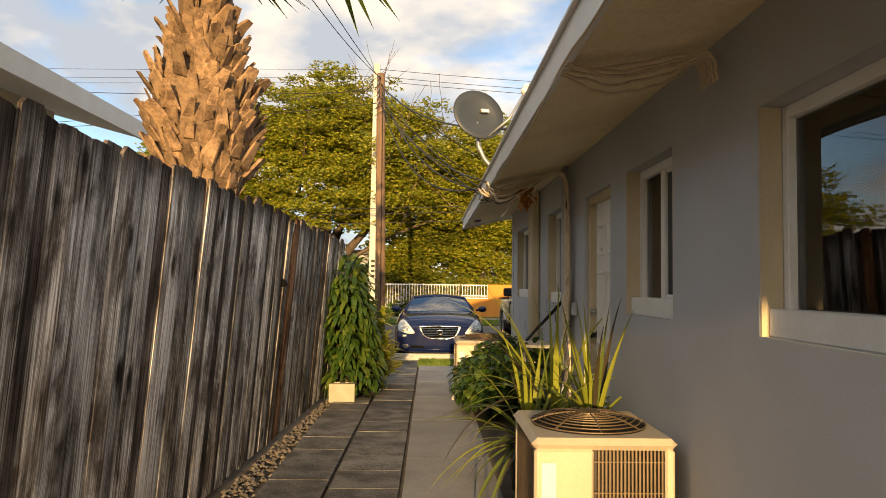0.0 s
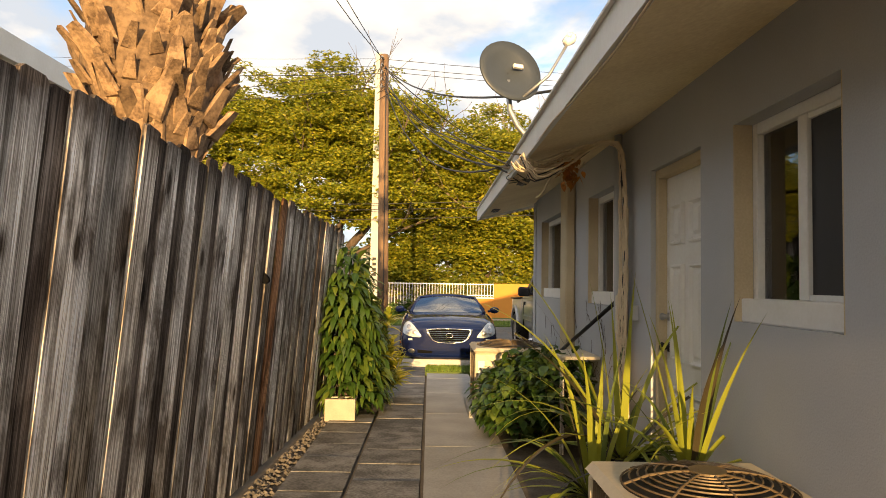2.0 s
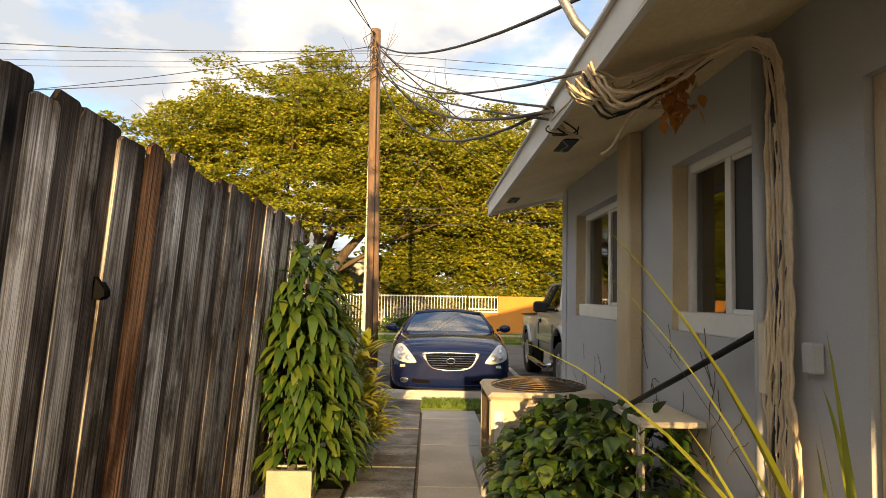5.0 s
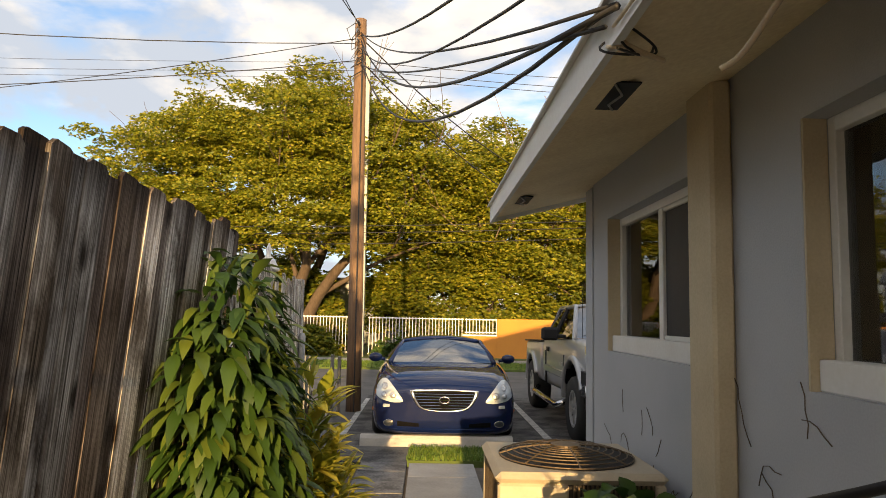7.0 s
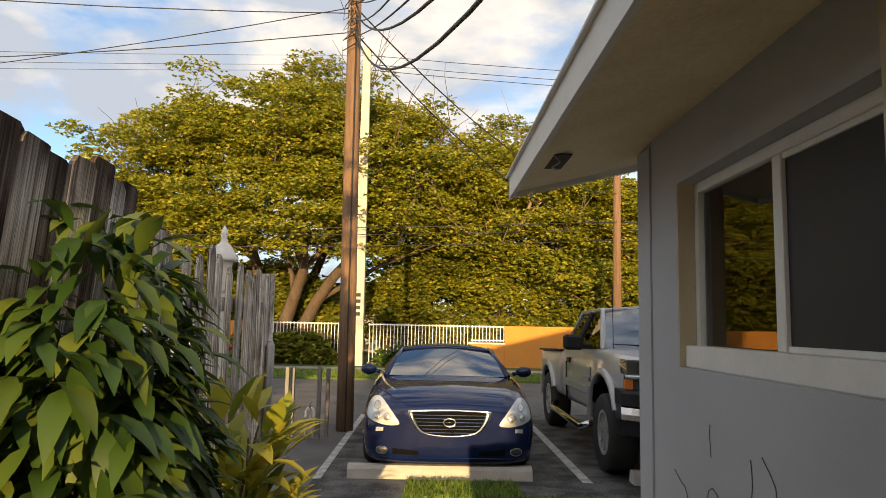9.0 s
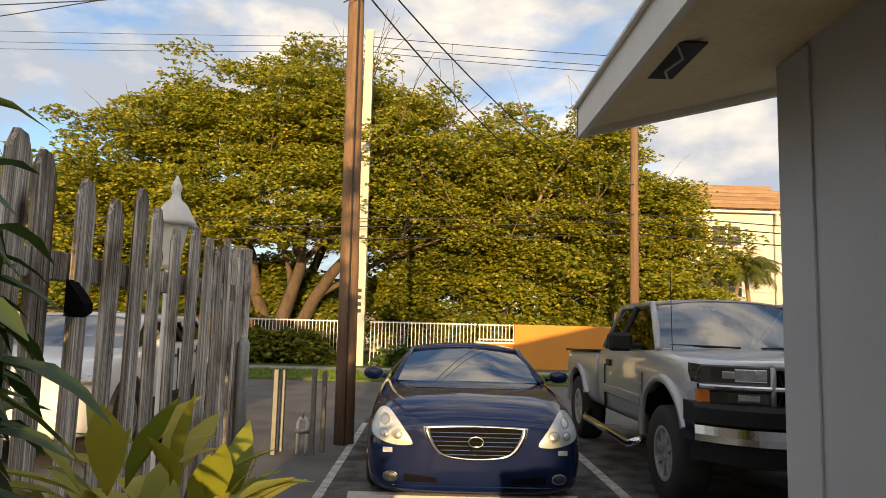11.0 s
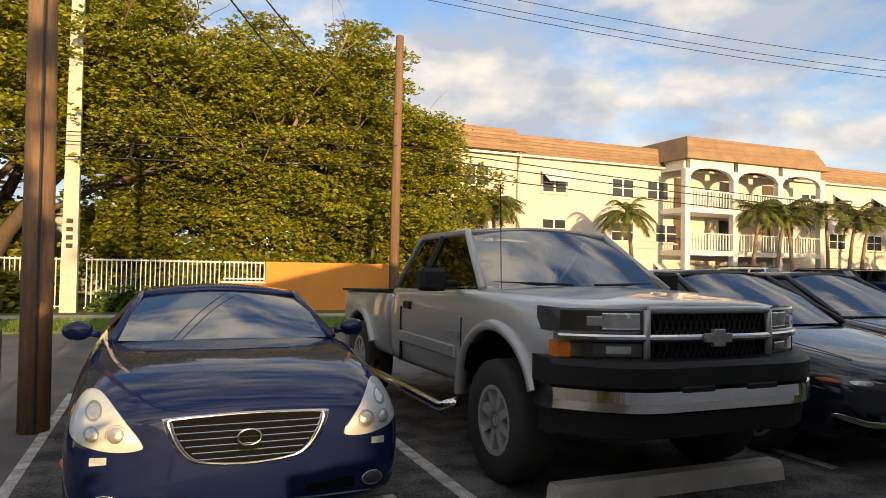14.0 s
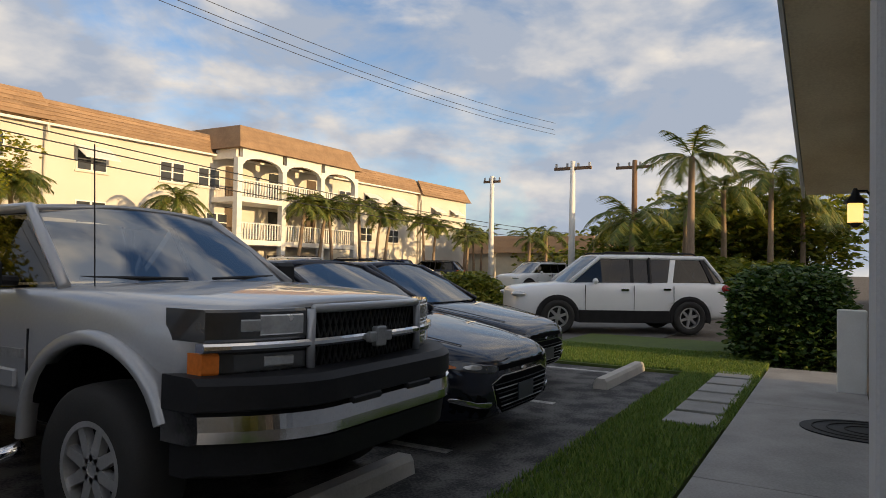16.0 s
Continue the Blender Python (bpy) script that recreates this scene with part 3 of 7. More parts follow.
for k in range(2):
    py = 0.05 + 0.10 + k * (pw + 0.10)
    for za, zb in ((0.20, 0.74), (0.90, 1.50), (1.62, 1.88)):
        bm = bmesh.new()
        ring_loft(bm, [[(0.084 + dx, py + e, za + e), (0.084 + dx, py + pw - e, za + e), (0.084 + dx, py + pw - e, zb - e), (0.084 + dx, py + e, zb - e)]
                       for dx, e in ((0.012, 0), (-0.016, 0.006), (-0.018, 0.016), (0.004, 0.030), (0.004, 0.046), (-0.012, 0.066))])
        part("door_panel", bm, M_WHITE, door)
for z, r, mt in ((0.98, 0.032, M_BLACK), (1.17, 0.026, M_STEEL)):
    bm = bmesh.new()
    tube(bm, [(0.09, DW - 0.12, z), (0.07, DW - 0.12, z), (0.065, DW - 0.12, z), (0.03, DW - 0.12, z), (0.02, DW - 0.12, z)], [r, r, r * 0.45, r * 0.95, r * 0.6], 14)
    part("door_knob" if r > 0.03 else "deadbolt", bm, mt, door, smooth=True)
# low step
solid("door_step", boxed(WX - 0.35, WX - 0.004, 6.0, 7.0, 0.02, 0.13, bevel=0.01), M_CONCRETE, "low concrete step below a door", "step", "structure")

# ---- walks ----
walk_conc = thing("concrete_walk", "pale concrete strip of slabs along the house", "path", kind="structure")
y = -4.0
while y < 13.7:
    y2 = min(y + 1.55, 13.72)
    za, zb = ground_z(y), ground_z(y2)
    bm = bmesh.new()
    ring_loft(bm, [[(0.185, yy, zz - 0.05), (0.86, yy, zz - 0.05), (0.86, yy, zz), (0.185, yy, zz)] for yy, zz in ((y + 0.006, za), (y2 - 0.006, zb))])
    part("slab", bm, M_CONCRETE, walk_conc)
    y = y2
walk_pave = thing("paver_walk", "stained grey concrete pavers in two rows", "path", kind="structure")
rnd = random.Random(4)
for col, (xa, xb) in enumerate(((-0.33, 0.165), (-0.80, -0.345))):
    y = -4.0 + col * 0.2
    while y < (13.7 if col == 0 else 9.6):
        y2 = y + 0.455
        bm = bmesh.new()
        dz = rnd.uniform(-0.006, 0.004)
        z0 = ground_z(y) + dz
        ring_loft(bm, [[(xa + 0.005, yy, z - 0.05), (xb - 0.005, yy, z - 0.05), (xb - 0.009, yy, z), (xa + 0.009, yy, z)] for yy, z in ((y + 0.006, z0), (y2 - 0.006, ground_z(y2) + dz))])
        part("paver", bm, M_PAVER, walk_pave)
        y = y2
front_walk = thing("front_walk", "grey concrete walk along the front of the house", "path", kind="structure")
for x in range(2, 11, 3):
    part("slab", boxed(x + 0.008, x + 2.992, 11.73, 12.86, -0.05, 0.06, bevel=0.004), M_CONCRETE, front_walk)
steps = thing("stepping_pavers", "pale square stepping pavers in the lawn", "paving", kind="structure")
for k in range(6):
    x = 6.65 + k * 0.62
    part("paver", boxed(x, x + 0.5, 12.95 + 0.02 * (k % 2), 13.42, 0.0, 0.055, bevel=0.006), M_CONCRETE, steps)

# wheel stops and lines
def wheel_stop(x0, x1, y):
    bm = bmesh.new()
    ring_loft(bm, [[(x, y - 0.09, 0), (x, y + 0.09, 0), (x, y + 0.075, 0.09), (x, y + 0.05, 0.125), (x, y - 0.05, 0.125), (x, y - 0.075, 0.09)] for x in (x0, x1)])
    return tagged(solid("wheel_stop", bm, M_STOPCON, "pale concrete wheel stop on the asphalt", "wheel stop"), group="wheel stops of the parking lot")


wheel_stop(-0.43, 1.40, 14.72)
wheel_stop(2.38, 4.20, 14.62)
wheel_stop(8.15, 9.95, 14.45)
lines = thing("parking_lines", "worn white painted lines of the parking stalls", "road marking", kind="structure")
for x, w in ((1.94, 0.1), (4.80, 0.1), (7.03, 0.1), (9.5, 0.1), (-0.72, 0.08)):
    part("line", boxed(x - w / 2, x + w / 2, 14.6, 19.3, 0.0, 0.004), M_PAINTLINE, lines)

# ---- fence ----
def fence_x(y):
    return -1.10 + 0.035 * (y - 6.0) if y < 10.4 else -0.95


fence = thing("wooden_fence", "weathered grey wooden board fence with dark stains and gaps", "fence")
rnd = random.Random(11)
y = -4.0
i = 0
while y < 10.42:
    w = rnd.uniform(0.125, 0.150)
    if y + w > 10.5:
        break
    x = fence_x(y)
    h = 2.03 - 0.010 * max(y - 6, 0) + rnd.uniform(-0.03, 0.025)
    t, lean, e = 0.018, rnd.uniform(-0.004, 0.004), rnd.uniform(0.015, 0.03)
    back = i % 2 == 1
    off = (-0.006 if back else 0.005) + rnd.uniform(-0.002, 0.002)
    bm = bmesh.new()
    prof = [(0, 0.02), (w, 0.02), (w, h - e), (w - e, h + rnd.uniform(-0.012, 0)), (e, h), (0, h - e * rnd.uniform(0.6, 1.6))]
    ring_loft(bm, [[(off + xx - t / 2, a + lean * b, b) for a, b in prof] for xx in (0, t)])
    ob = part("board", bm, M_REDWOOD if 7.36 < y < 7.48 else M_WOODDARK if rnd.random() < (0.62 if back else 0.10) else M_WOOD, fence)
    ob.matrix_basis = pose(x, y, ground_z(y) + rnd.uniform(-0.02, 0.0), 0, 4.6 + rnd.uniform(-0.25, 0.25), -2.0 + rnd.uniform(-0.4, 0.4))
    y += w + (rnd.uniform(-0.006, 0.003) if rnd.random() < 0.15 else rnd.uniform(-0.024, -0.012))
    i += 1
for z in (0.45, 1.1, 1.75):
    part("rail", boxed(0, 0.04, 0, 14.5, z - 0.045, z + 0.045), M_WOOD, fence).matrix_basis = pose(-1.52 + z * 0.08, -4.0, 0, 0, 0, -2.0)
y = 10.5
while y < 13.25:
    w = rnd.uniform(0.085, 0.10)
    h = 1.86 + rnd.uniform(-0.04, 0.06)
    bm = bmesh.new()
    prof = [(0, 0.03), (w, 0.03), (w, h - 0.06), (w * 0.72, h), (w * 0.3, h + 0.008), (0, h - 0.05)]
    ring_loft(bm, [[(xx, a + rnd.uniform(-0.0, 0.0), b) for a, b in prof] for xx in (0, 0.02)])
    part("picket", bm, M_PICKET, fence).matrix_basis = pose(-0.955, y, ground_z(y), 0, rnd.uniform(-0.7, 0.7), rnd.uniform(-2, 2))
    y += w + rnd.uniform(0.085, 0.13)
for z in (0.5, 1.62):
    part("picket_rail", boxed(-1.0, -0.96, 10.4, 13.3, z - 0.045, z + 0.045, bevel=0.004), M_PICKET, fence)
part("fence_post", boxed(-1.03, -0.93, 13.28, 13.38, 0, 1.90, bevel=0.006), M_WOOD, fence)
part("fence_post", boxed(-1.06, -0.96, 10.40, 10.50, 0, 2.02, bevel=0.006), M_WOOD, fence)
bm = bmesh.new()
tube(bm, [(-0.90, 13.18, 0), (-0.90, 13.18, 1.33), (-0.90, 13.18, 1.36)], [0.035, 0.035, 0.02], 10)
part("gate_pipe_post", bm, M_STEEL, fence, "rusty grey steel pipe post", smooth=True)

# solar spotlight on the fence
spot = thing("fence_spotlight", "small black wedge-shaped lamp fixed to a fence board", "lamp", pose(-0.93, 11.28, 1.52) @ Matrix.Scale(0.66, 4))
bm = bmesh.new()
ring_loft(bm, [[(0, a, b) for a, b in ((-0.05, -0.08), (0.05, -0.08), (0.05, 0.09), (-0.05, 0.09))], [(0.05, a, b) for a, b in ((-0.05, -0.085), (0.05, -0.085), (0.05, 0.03), (-0.05, 0.03))], [(0.085, a, b) for a, b in ((-0.045, -0.06), (0.045, -0.06), (0.045, -0.02), (-0.045, -0.02))]])
part("housing", bm, M_GRILLE, spot)
copy_thing(spot, pose(-0.945, 7.20, 1.50) @ Matrix.Scale(0.8, 4))


# ---- vehicles ----
M_ALLOY = surface("alloy_rim", (0.55, 0.55, 0.55), 0.35, metal=0.5, c2=(0.42, 0.42, 0.42), scale=6, bump=0.03)

def carve(ob, cutters, inner=None):
    """Cuts closed cutter meshes out of a mesh object and applies what it carries."""
    tmp = []
    bpy.context.view_layer.update()
    for bm in cutters:
        c = part("cutter", bm, inner or ob.data.materials[0], None)
        c.matrix_world = ob.matrix_world
        md = ob.modifiers.new("cut", "BOOLEAN")
        md.object, md.operation, md.solver = c, "DIFFERENCE", "EXACT"
        md.material_mode = "TRANSFER"
        tmp.append(c)
    bpy.context.view_layer.update()
    me = bpy.data.meshes.new_from_object(ob.evaluated_get(bpy.context.evaluated_depsgraph_get()))
    ob.modifiers.clear()
    ob.data = me
    for c in tmp:
        bpy.data.objects.remove(c)


def section(w, zb, zs, zm, zt, wt, crown):
    """Half outline of a car body across: sill, flank, shoulder, top."""
    half = [(w * 0.90, zb), (w * 0.985, zb + 0.10), (w, zs), (w * 0.985, zm), (wt + (w - wt) * 0.45, zt - 0.012), (wt, zt + crown * 0.25), (wt * 0.5, zt + crown * 0.85)]
    return half


def body_loft(stations, mat, parent, name="body"):
    """stations: (y, half width, bottom, side line, shoulder, top, half top width, crown), front first."""
    bm = bmesh.new()
    rings = []
    for y, w, zb, zs, zm, zt, wt, cr in stations:
        h = section(w, zb, zs, zm, zt, wt, cr)
        ring = [(x, y, z) for x, z in h] + [(0, y, zt + cr)] + [(-x, y, z) for x, z in h[::-1]] + [(0, y, zb)]
        rings.append(ring)
    ring_loft(bm, rings)
    ob = part(name, bm, mat, parent, smooth=True)
    md = ob.modifiers.new("smooth", "SUBSURF")
    md.levels = md.render_levels = 2
    return ob


def wheel(parent, x, y, r, w, side, rim_r=None, spokes=5, rim_mat=None):
    """Tyre with tread, rim with spokes; side +1: outer face to +x."""
    rim_r = rim_r or r * 0.66
    tyre = bmesh.new()
    rows = []
    n = 36
    for rr, h in ((rim_r, -w / 2 + 0.02), (r * 0.90, -w / 2), (r * 0.985, -w / 2 + 0.03), (r, -w / 4), (r, w / 4), (r * 0.985, w / 2 - 0.03), (r * 0.90, w / 2), (rim_r, w / 2 - 0.02)):
        rows.append([(x + h, y + rr * math.cos(2 * math.pi * k / n), r + rr * math.sin(2 * math.pi * k / n)) for k in range(n)])
    rows.append(rows[0])
    ring_loft(tyre, rows, cap=False)
    wh = part("wheel", tyre, M_RUBBER, parent, "black rubber tyre on a metal rim", smooth=True)
    rim = bmesh.new()
    xo = x + side * (w / 2 - 0.02)
    disc_ring(rim, (xo, y, r), "x", rim_r * 0.88, rim_r, -side * 0.10, 36)
    disc_ring(rim, (xo - side * 0.02, y, r), "x", 0.0, rim_r * 0.22, -side * 0.04, 18)
    for k in range(spokes):
        a = 2 * math.pi * k / spokes + 0.3
        u, v = math.cos(a), math.sin(a)
        p, q = -v, u
        ww = rim_r * 0.14
        ring_loft(rim, [[(xo - side * dx, y + u * s + p * e, r + v * s + q * e) for dx, e in ((0.015, -ww * f), (0.015, ww * f), (0.06, ww * f), (0.06, -ww * f))] for s, f in ((rim_r * 0.15, 1.0), (rim_r * 0.92, 0.75))])
    part("rim", rim, rim_mat or M_STEEL, wh)
    hub = bmesh.new()
    disc_ring(hub, (xo - side * 0.09, y, r), "x", 0.0, rim_r * 0.9, -side * 0.02, 24)
    part("brake_disc", hub, M_BLACK, wh)
    return wh


def arch_cutter(y, r, half):
    bm = bmesh.new()
    n = 28
    rows = []
    for x in (-half, half):
        rows.append([(x, y + r * math.cos(2 * math.pi * k / n), r * 0.86 + r * math.sin(2 * math.pi * k / n)) for k in range(n)])
    return ring_loft(bm, rows)


def greenhouse(parent, stations, body_mat, pillar=0.035, glass=None):
    """stations: (y, half width low, z low, half width high, z high), front first: windscreen foot, top, roof end, rear foot."""
    glass = glass or M_DARKGLASS
    (y0, w0, z0, _, _), (y1, wl1, zl1, wh1, zh1), (y2, wl2, zl2, wh2, zh2), (y3, w3, z3, _, _) = stations
    n = 6
    def edge(a, b, bow):
        return [Vector(a).lerp(Vector(b), k / n) + Vector((0, -bow * 4 * (k / n) * (1 - k / n), 0.0)) for k in range(n + 1)]
    # windscreen
    lo, hi = edge((-w0, y0, z0), (w0, y0, z0), 0.10), edge((-wh1 + 0.04, y1, zh1), (wh1 - 0.04, y1, zh1), 0.06)
    for k in range(n + 1):
        hi[k].z += 0.03 * (1 - abs(2 * k / n - 1) ** 2)
    bm = bmesh.new()
    ring_loft(bm, [lo, [a.lerp(b, 0.5) + Vector((0, -0.015, 0.02)) for a, b in zip(lo, hi)], hi], cap=False, closed=False)
    part("windscreen", bm, M_WINDSCREEN, parent, smooth=True)
    # rear glass
    lo, hi = edge((-w3, y3, z3), (w3, y3, z3), -0.06), edge((-wh2 + 0.04, y2, zh2), (wh2 - 0.04, y2, zh2), -0.04)
    bm = bmesh.new()
    ring_loft(bm, [lo, hi], cap=False, closed=False)
    part("rear_window", bm, glass, parent, smooth=True)
    for s in (-1, 1):
        bm = bmesh.new()
        ring_loft(bm, [[(s * (w0 - 0.0), y0, z0), (s * wl1, y1, zl1), (s * wl2, y2, zl2), (s * w3, y3, z3)],
                       [(s * (w0 - 0.0), y0 + 0.01, z0 + 0.01), (s * wh1, y1, zh1 - 0.01), (s * wh2, y2, zh2 - 0.01), (s * w3, y3 - 0.01, z3 + 0.01)]], cap=False, closed=False)
        part("side_window", bm, M_SIDEGLASS, parent)
        bm = bmesh.new()
        tube(bm, [(s * w0, y0, z0), (s * wh1, y1, zh1), (s * wh2, y2, zh2), (s * w3, y3, z3)], pillar, 8)
        part("pillar", bm, body_mat, parent, smooth=True)
        ym = y1 + (y2 - y1) * 0.45
        bm = bmesh.new()
        tube(bm, [(s * (wl1 + 0.005), ym, zl1), (s * (wh1 + 0.005), ym + 0.03, zh1)], pillar * 0.8, 6)
        part("centre_pillar", bm, M_BLACK, parent)
    rf = bmesh.new()
    rings = []
    for k in range(5):
        f = k / 4
        y = y1 - 0.03 + (y2 - y1 + 0.06) * f
        w, z = wh1 + (wh2 - wh1) * f, zh1 + (zh2 - zh1) * f + 0.02 * math.sin(math.pi * f)
        rings.append([(x * w, y, z + 0.05 * (1 - x * x) + o) for o, xs in ((0.012, (-1, -0.6, -0.2, 0.2, 0.6, 1)), (-0.02, (1, 0.6, 0.2, -0.2, -0.6, -1))) for x in xs])
    ring_loft(rf, rings)
    part("roof", rf, body_mat, parent, smooth=True)


def mirror_pair(parent, w, y, z, mat, size=1.0):
    for s in (-1, 1):
        bm = bmesh.new()
        tube(bm, [(s * w, y + 0.02, z), (s * (w + 0.06), y, z + 0.015)], 0.025 * size, 8)
        r = bmesh.ops.create_icosphere(bm, subdivisions=2, radius=0.1 * size)
        bmesh.ops.scale(bm, verts=r["verts"], vec=(1.05, 0.6, 0.72))
        bmesh.ops.translate(bm, verts=r["verts"], vec=(s * (w + 0.14 * size), y, z + 0.03))
        part("mirror", bm, mat, parent, smooth=True)


def ellipsoid(parent, name, c, size, mat, label="", rx=0, rz=0, seg=16):
    bm = bmesh.new()
    bmesh.ops.create_uvsphere(bm, u_segments=seg, v_segments=10, radius=1.0, matrix=Matrix.Translation(c) @ pose(0, 0, 0, rx, 0, rz) @ Matrix.Diagonal((*size, 1)))
    return part(name, bm, mat, parent, label, smooth=True)


def saloon(name, label, mat, m, L=4.8, W=1.84, H=1.46, wheel_r=0.33, hood=0.98, tail=1.02, detail=True):
    """A plain four-door car, nose toward -y at y 0."""
    c = thing(name, label, "car", m)
    w = W / 2
    st = [(0.0, w * 0.62, 0.30, 0.45, 0.58, 0.66, w * 0.45, 0.02), (0.10, w * 0.86, 0.20, 0.48, 0.64, 0.74, w * 0.62, 0.03),
          (0.45, w * 0.97, 0.17, 0.52, 0.70, 0.82, w * 0.72, 0.03), (1.1, w, 0.17, 0.55, 0.80, hood - 0.06, w * 0.80, 0.03),
          (1.45, w, 0.17, 0.55, 0.86, hood, w * 0.84, 0.02), (2.6, w, 0.17, 0.55, 0.88, 0.96, w * 0.86, 0.0), (L - 1.0, w, 0.18, 0.58, 0.90, 1.0, w * 0.84, 0.0),
          (L - 0.35, w * 0.97, 0.22, 0.60, 0.90, tail, w * 0.78, 0.02), (L - 0.06, w * 0.90, 0.28, 0.60, 0.86, tail - 0.04, w * 0.7, 0.02), (L, w * 0.75, 0.34, 0.60, 0.80, 0.92, w * 0.6, 0.02)]
    b = body_loft(st, mat, c)
    b.parent = c
    ya, yb = 0.92, L - 1.05
    carve(b, [arch_cutter(ya, wheel_r + 0.05, 2), arch_cutter(yb, wheel_r + 0.05, 2)], M_GRILLE)
    part("underbody", boxed(-w * 0.72, w * 0.72, 0.5, L - 0.4, 0.22, 0.62), M_BLACK, c)
    greenhouse(c, [(1.35, w * 0.80, 0.98, 0, 0), (2.15, w * 0.88, 0.97, w * 0.66, H - 0.06), (3.3, w * 0.87, 0.99, w * 0.64, H - 0.08), (L - 0.7, w * 0.72, 1.02, 0, 0)], mat)
    for y in (ya, yb):
        for s in (-1, 1):
            wheel(c, s * (w - 0.12), y, wheel_r, 0.22, s, spokes=10)
    if detail:
        mirror_pair(c, w * 0.9, 1.75, 0.98, mat, 0.9)
        skin = skin_of(b)
        HEX = [(-0.56, 0.52), (-0.40, 0.575), (0.40, 0.575), (0.56, 0.52), (0.47, 0.33), (0.34, 0.255), (-0.34, 0.255), (-0.47, 0.33)]
        HEX = [((x0 + (x1 - x0) * k / 4), z0 + (z1 - z0) * k / 4) for (x0, z0), (x1, z1) in zip(HEX, HEX[1:] + HEX[:1]) for k in range(4)]
        patch("grille_rim", skin, HEX, M_CHROME, c, "chrome grille rim", lift=0.004, smooth=False)
        patch("grille", skin, [(x * 0.955, 0.415 + (z - 0.415) * 0.93) for x, z in HEX], M_GRILLE, c, "black mesh grille", lift=0.010)
        for k in range(7):
            z = 0.295 + k * 0.036
            wx = 0.36 + 0.17 * min(max((z - 0.27) / 0.22, 0), 1)
            bm = bmesh.new()
            tube(bm, [(x * wx, skin_y(skin, x * wx, z) - 0.016, z) for x in (-1, -0.75, -0.5, -0.25, 0, 0.25, 0.5, 0.75, 1)], 0.005, 5)
            part("grille_bar", bm, M_STEEL if k % 2 else M_BLACK, c)
        patch("upper_grille", skin, steps_row(-0.44, 0.44, 0.612, 0.652), M_GRILLE, c, lift=0.006)
        for s in (-1, 1):
            hl = patch("headlight", skin, finer([(s * x, z) for x, z in ((0.50, 0.605), (0.66, 0.615), (0.80, 0.64), (0.85, 0.69), (0.74, 0.70), (0.60, 0.672), (0.48, 0.65))], 3), M_LENS, c, "slim dark headlight", lift=0.008, dome=0.006)
            patch("lamp", skin, oval(s * 0.70, 0.658, 0.055, 0.018), M_LAMPIN, hl, lift=0.016, deep=0.0)
            patch("indicator", skin, oval(s * 0.81, 0.662, 0.028, 0.014), M_AMBER, hl, lift=0.014, deep=0.0)
            patch("bumper_intake", skin, finer([(s * x, z) for x, z in ((0.57, 0.27), (0.80, 0.31), (0.83, 0.47), (0.62, 0.42))], 3), M_GRILLE, c, lift=0.004)
            patch("bumper_trim", skin, finer([(s * x, z) for x, z in ((0.57, 0.345), (0.70, 0.352), (0.82, 0.40), (0.81, 0.43), (0.70, 0.395), (0.57, 0.385))], 2), M_CHROME, c, "chrome fog lamp trim", lift=0.012)
            bm = bmesh.new()
            tube(bm, [(s * w * 0.60, 0.30, 0.80), (s * w * 0.74, 0.8, 0.90), (s * w * 0.80, 1.30, 0.965)], 0.004, 5)
            part("hood_gap", bm, M_BLACK, c)
        py = skin_y(skin, 0, 0.42)
        part("number_plate", boxed(-0.15, 0.15, py - 0.034, py - 0.022, 0.35, 0.48), M_DISH, c, "blue grey number plate")
        patch("badge", skin, oval(0, 0.592, 0.045, 0.014), M_CHROME, c, lift=0.012)
    else:
        for s in (-1, 1):
            ellipsoid(c, "tail_light", (s * w * 0.8, L - 0.1, 0.85), (0.16, 0.07, 0.07), M_REDLENS, rz=-s * 20)
            ellipsoid(c, "headlight", (s * w * 0.78, 0.14, 0.66), (0.17, 0.12, 0.06), M_LAMPIN, rz=s * 32)
    return c



def skin_of(ob):
    me = ob.data
    return BVHTree.FromPolygons([v.co for v in me.vertices], [p.vertices for p in me.polygons])


def skin_y(skin, x, z, back=0.6):
    hit = skin.ray_cast(Vector((x, -1.5, z)), Vector((0, 1, 0)))
    return hit[0].y if hit[0] is not None else back


def patch(name, skin, outline, material, parent, label="", lift=0.006, dome=0.0, deep=0.03, smooth=True, rings=(1.0, 0.97, 0.7, 0.4, 0.12)):
    """A panel of that outline (x, z) laid on the nose of a body, standing proud of it by lift."""
    cx, cz = sum(p[0] for p in outline) / len(outline), sum(p[1] for p in outline) / len(outline)
    rows = [[(x, skin_y(skin, x, z) + deep, z) for x, z in outline]]
    for q in rings:
        rows.append([(cx + (x - cx) * q, skin_y(skin, cx + (x - cx) * q, cz + (z - cz) * q) - lift - dome * (1 - q * q), cz + (z - cz) * q) for x, z in outline])
    bm = bmesh.new()
    ring_loft(bm, rows, cap=False)
    bm.faces.new([v for v in bm.verts][-len(outline):])
    return part(name, bm, material, parent, label, smooth=smooth)


def steps_row(x0, x1, z0, z1, n=10):
    xs = [x0 + (x1 - x0) * k / n for k in range(n + 1)]
    return [(x, z0) for x in xs] + [(x, z1) for x in xs[::-1]]


def oval(cx, cz, rx, rz, n=20, tilt=0.0):
    return [(cx + rx * math.cos(a) * math.cos(tilt) - rz * math.sin(a) * math.sin(tilt), cz + rx * math.cos(a) * math.sin(tilt) + rz * math.sin(a) * math.cos(tilt)) for a in [2 * math.pi * k / n for k in range(n)]]


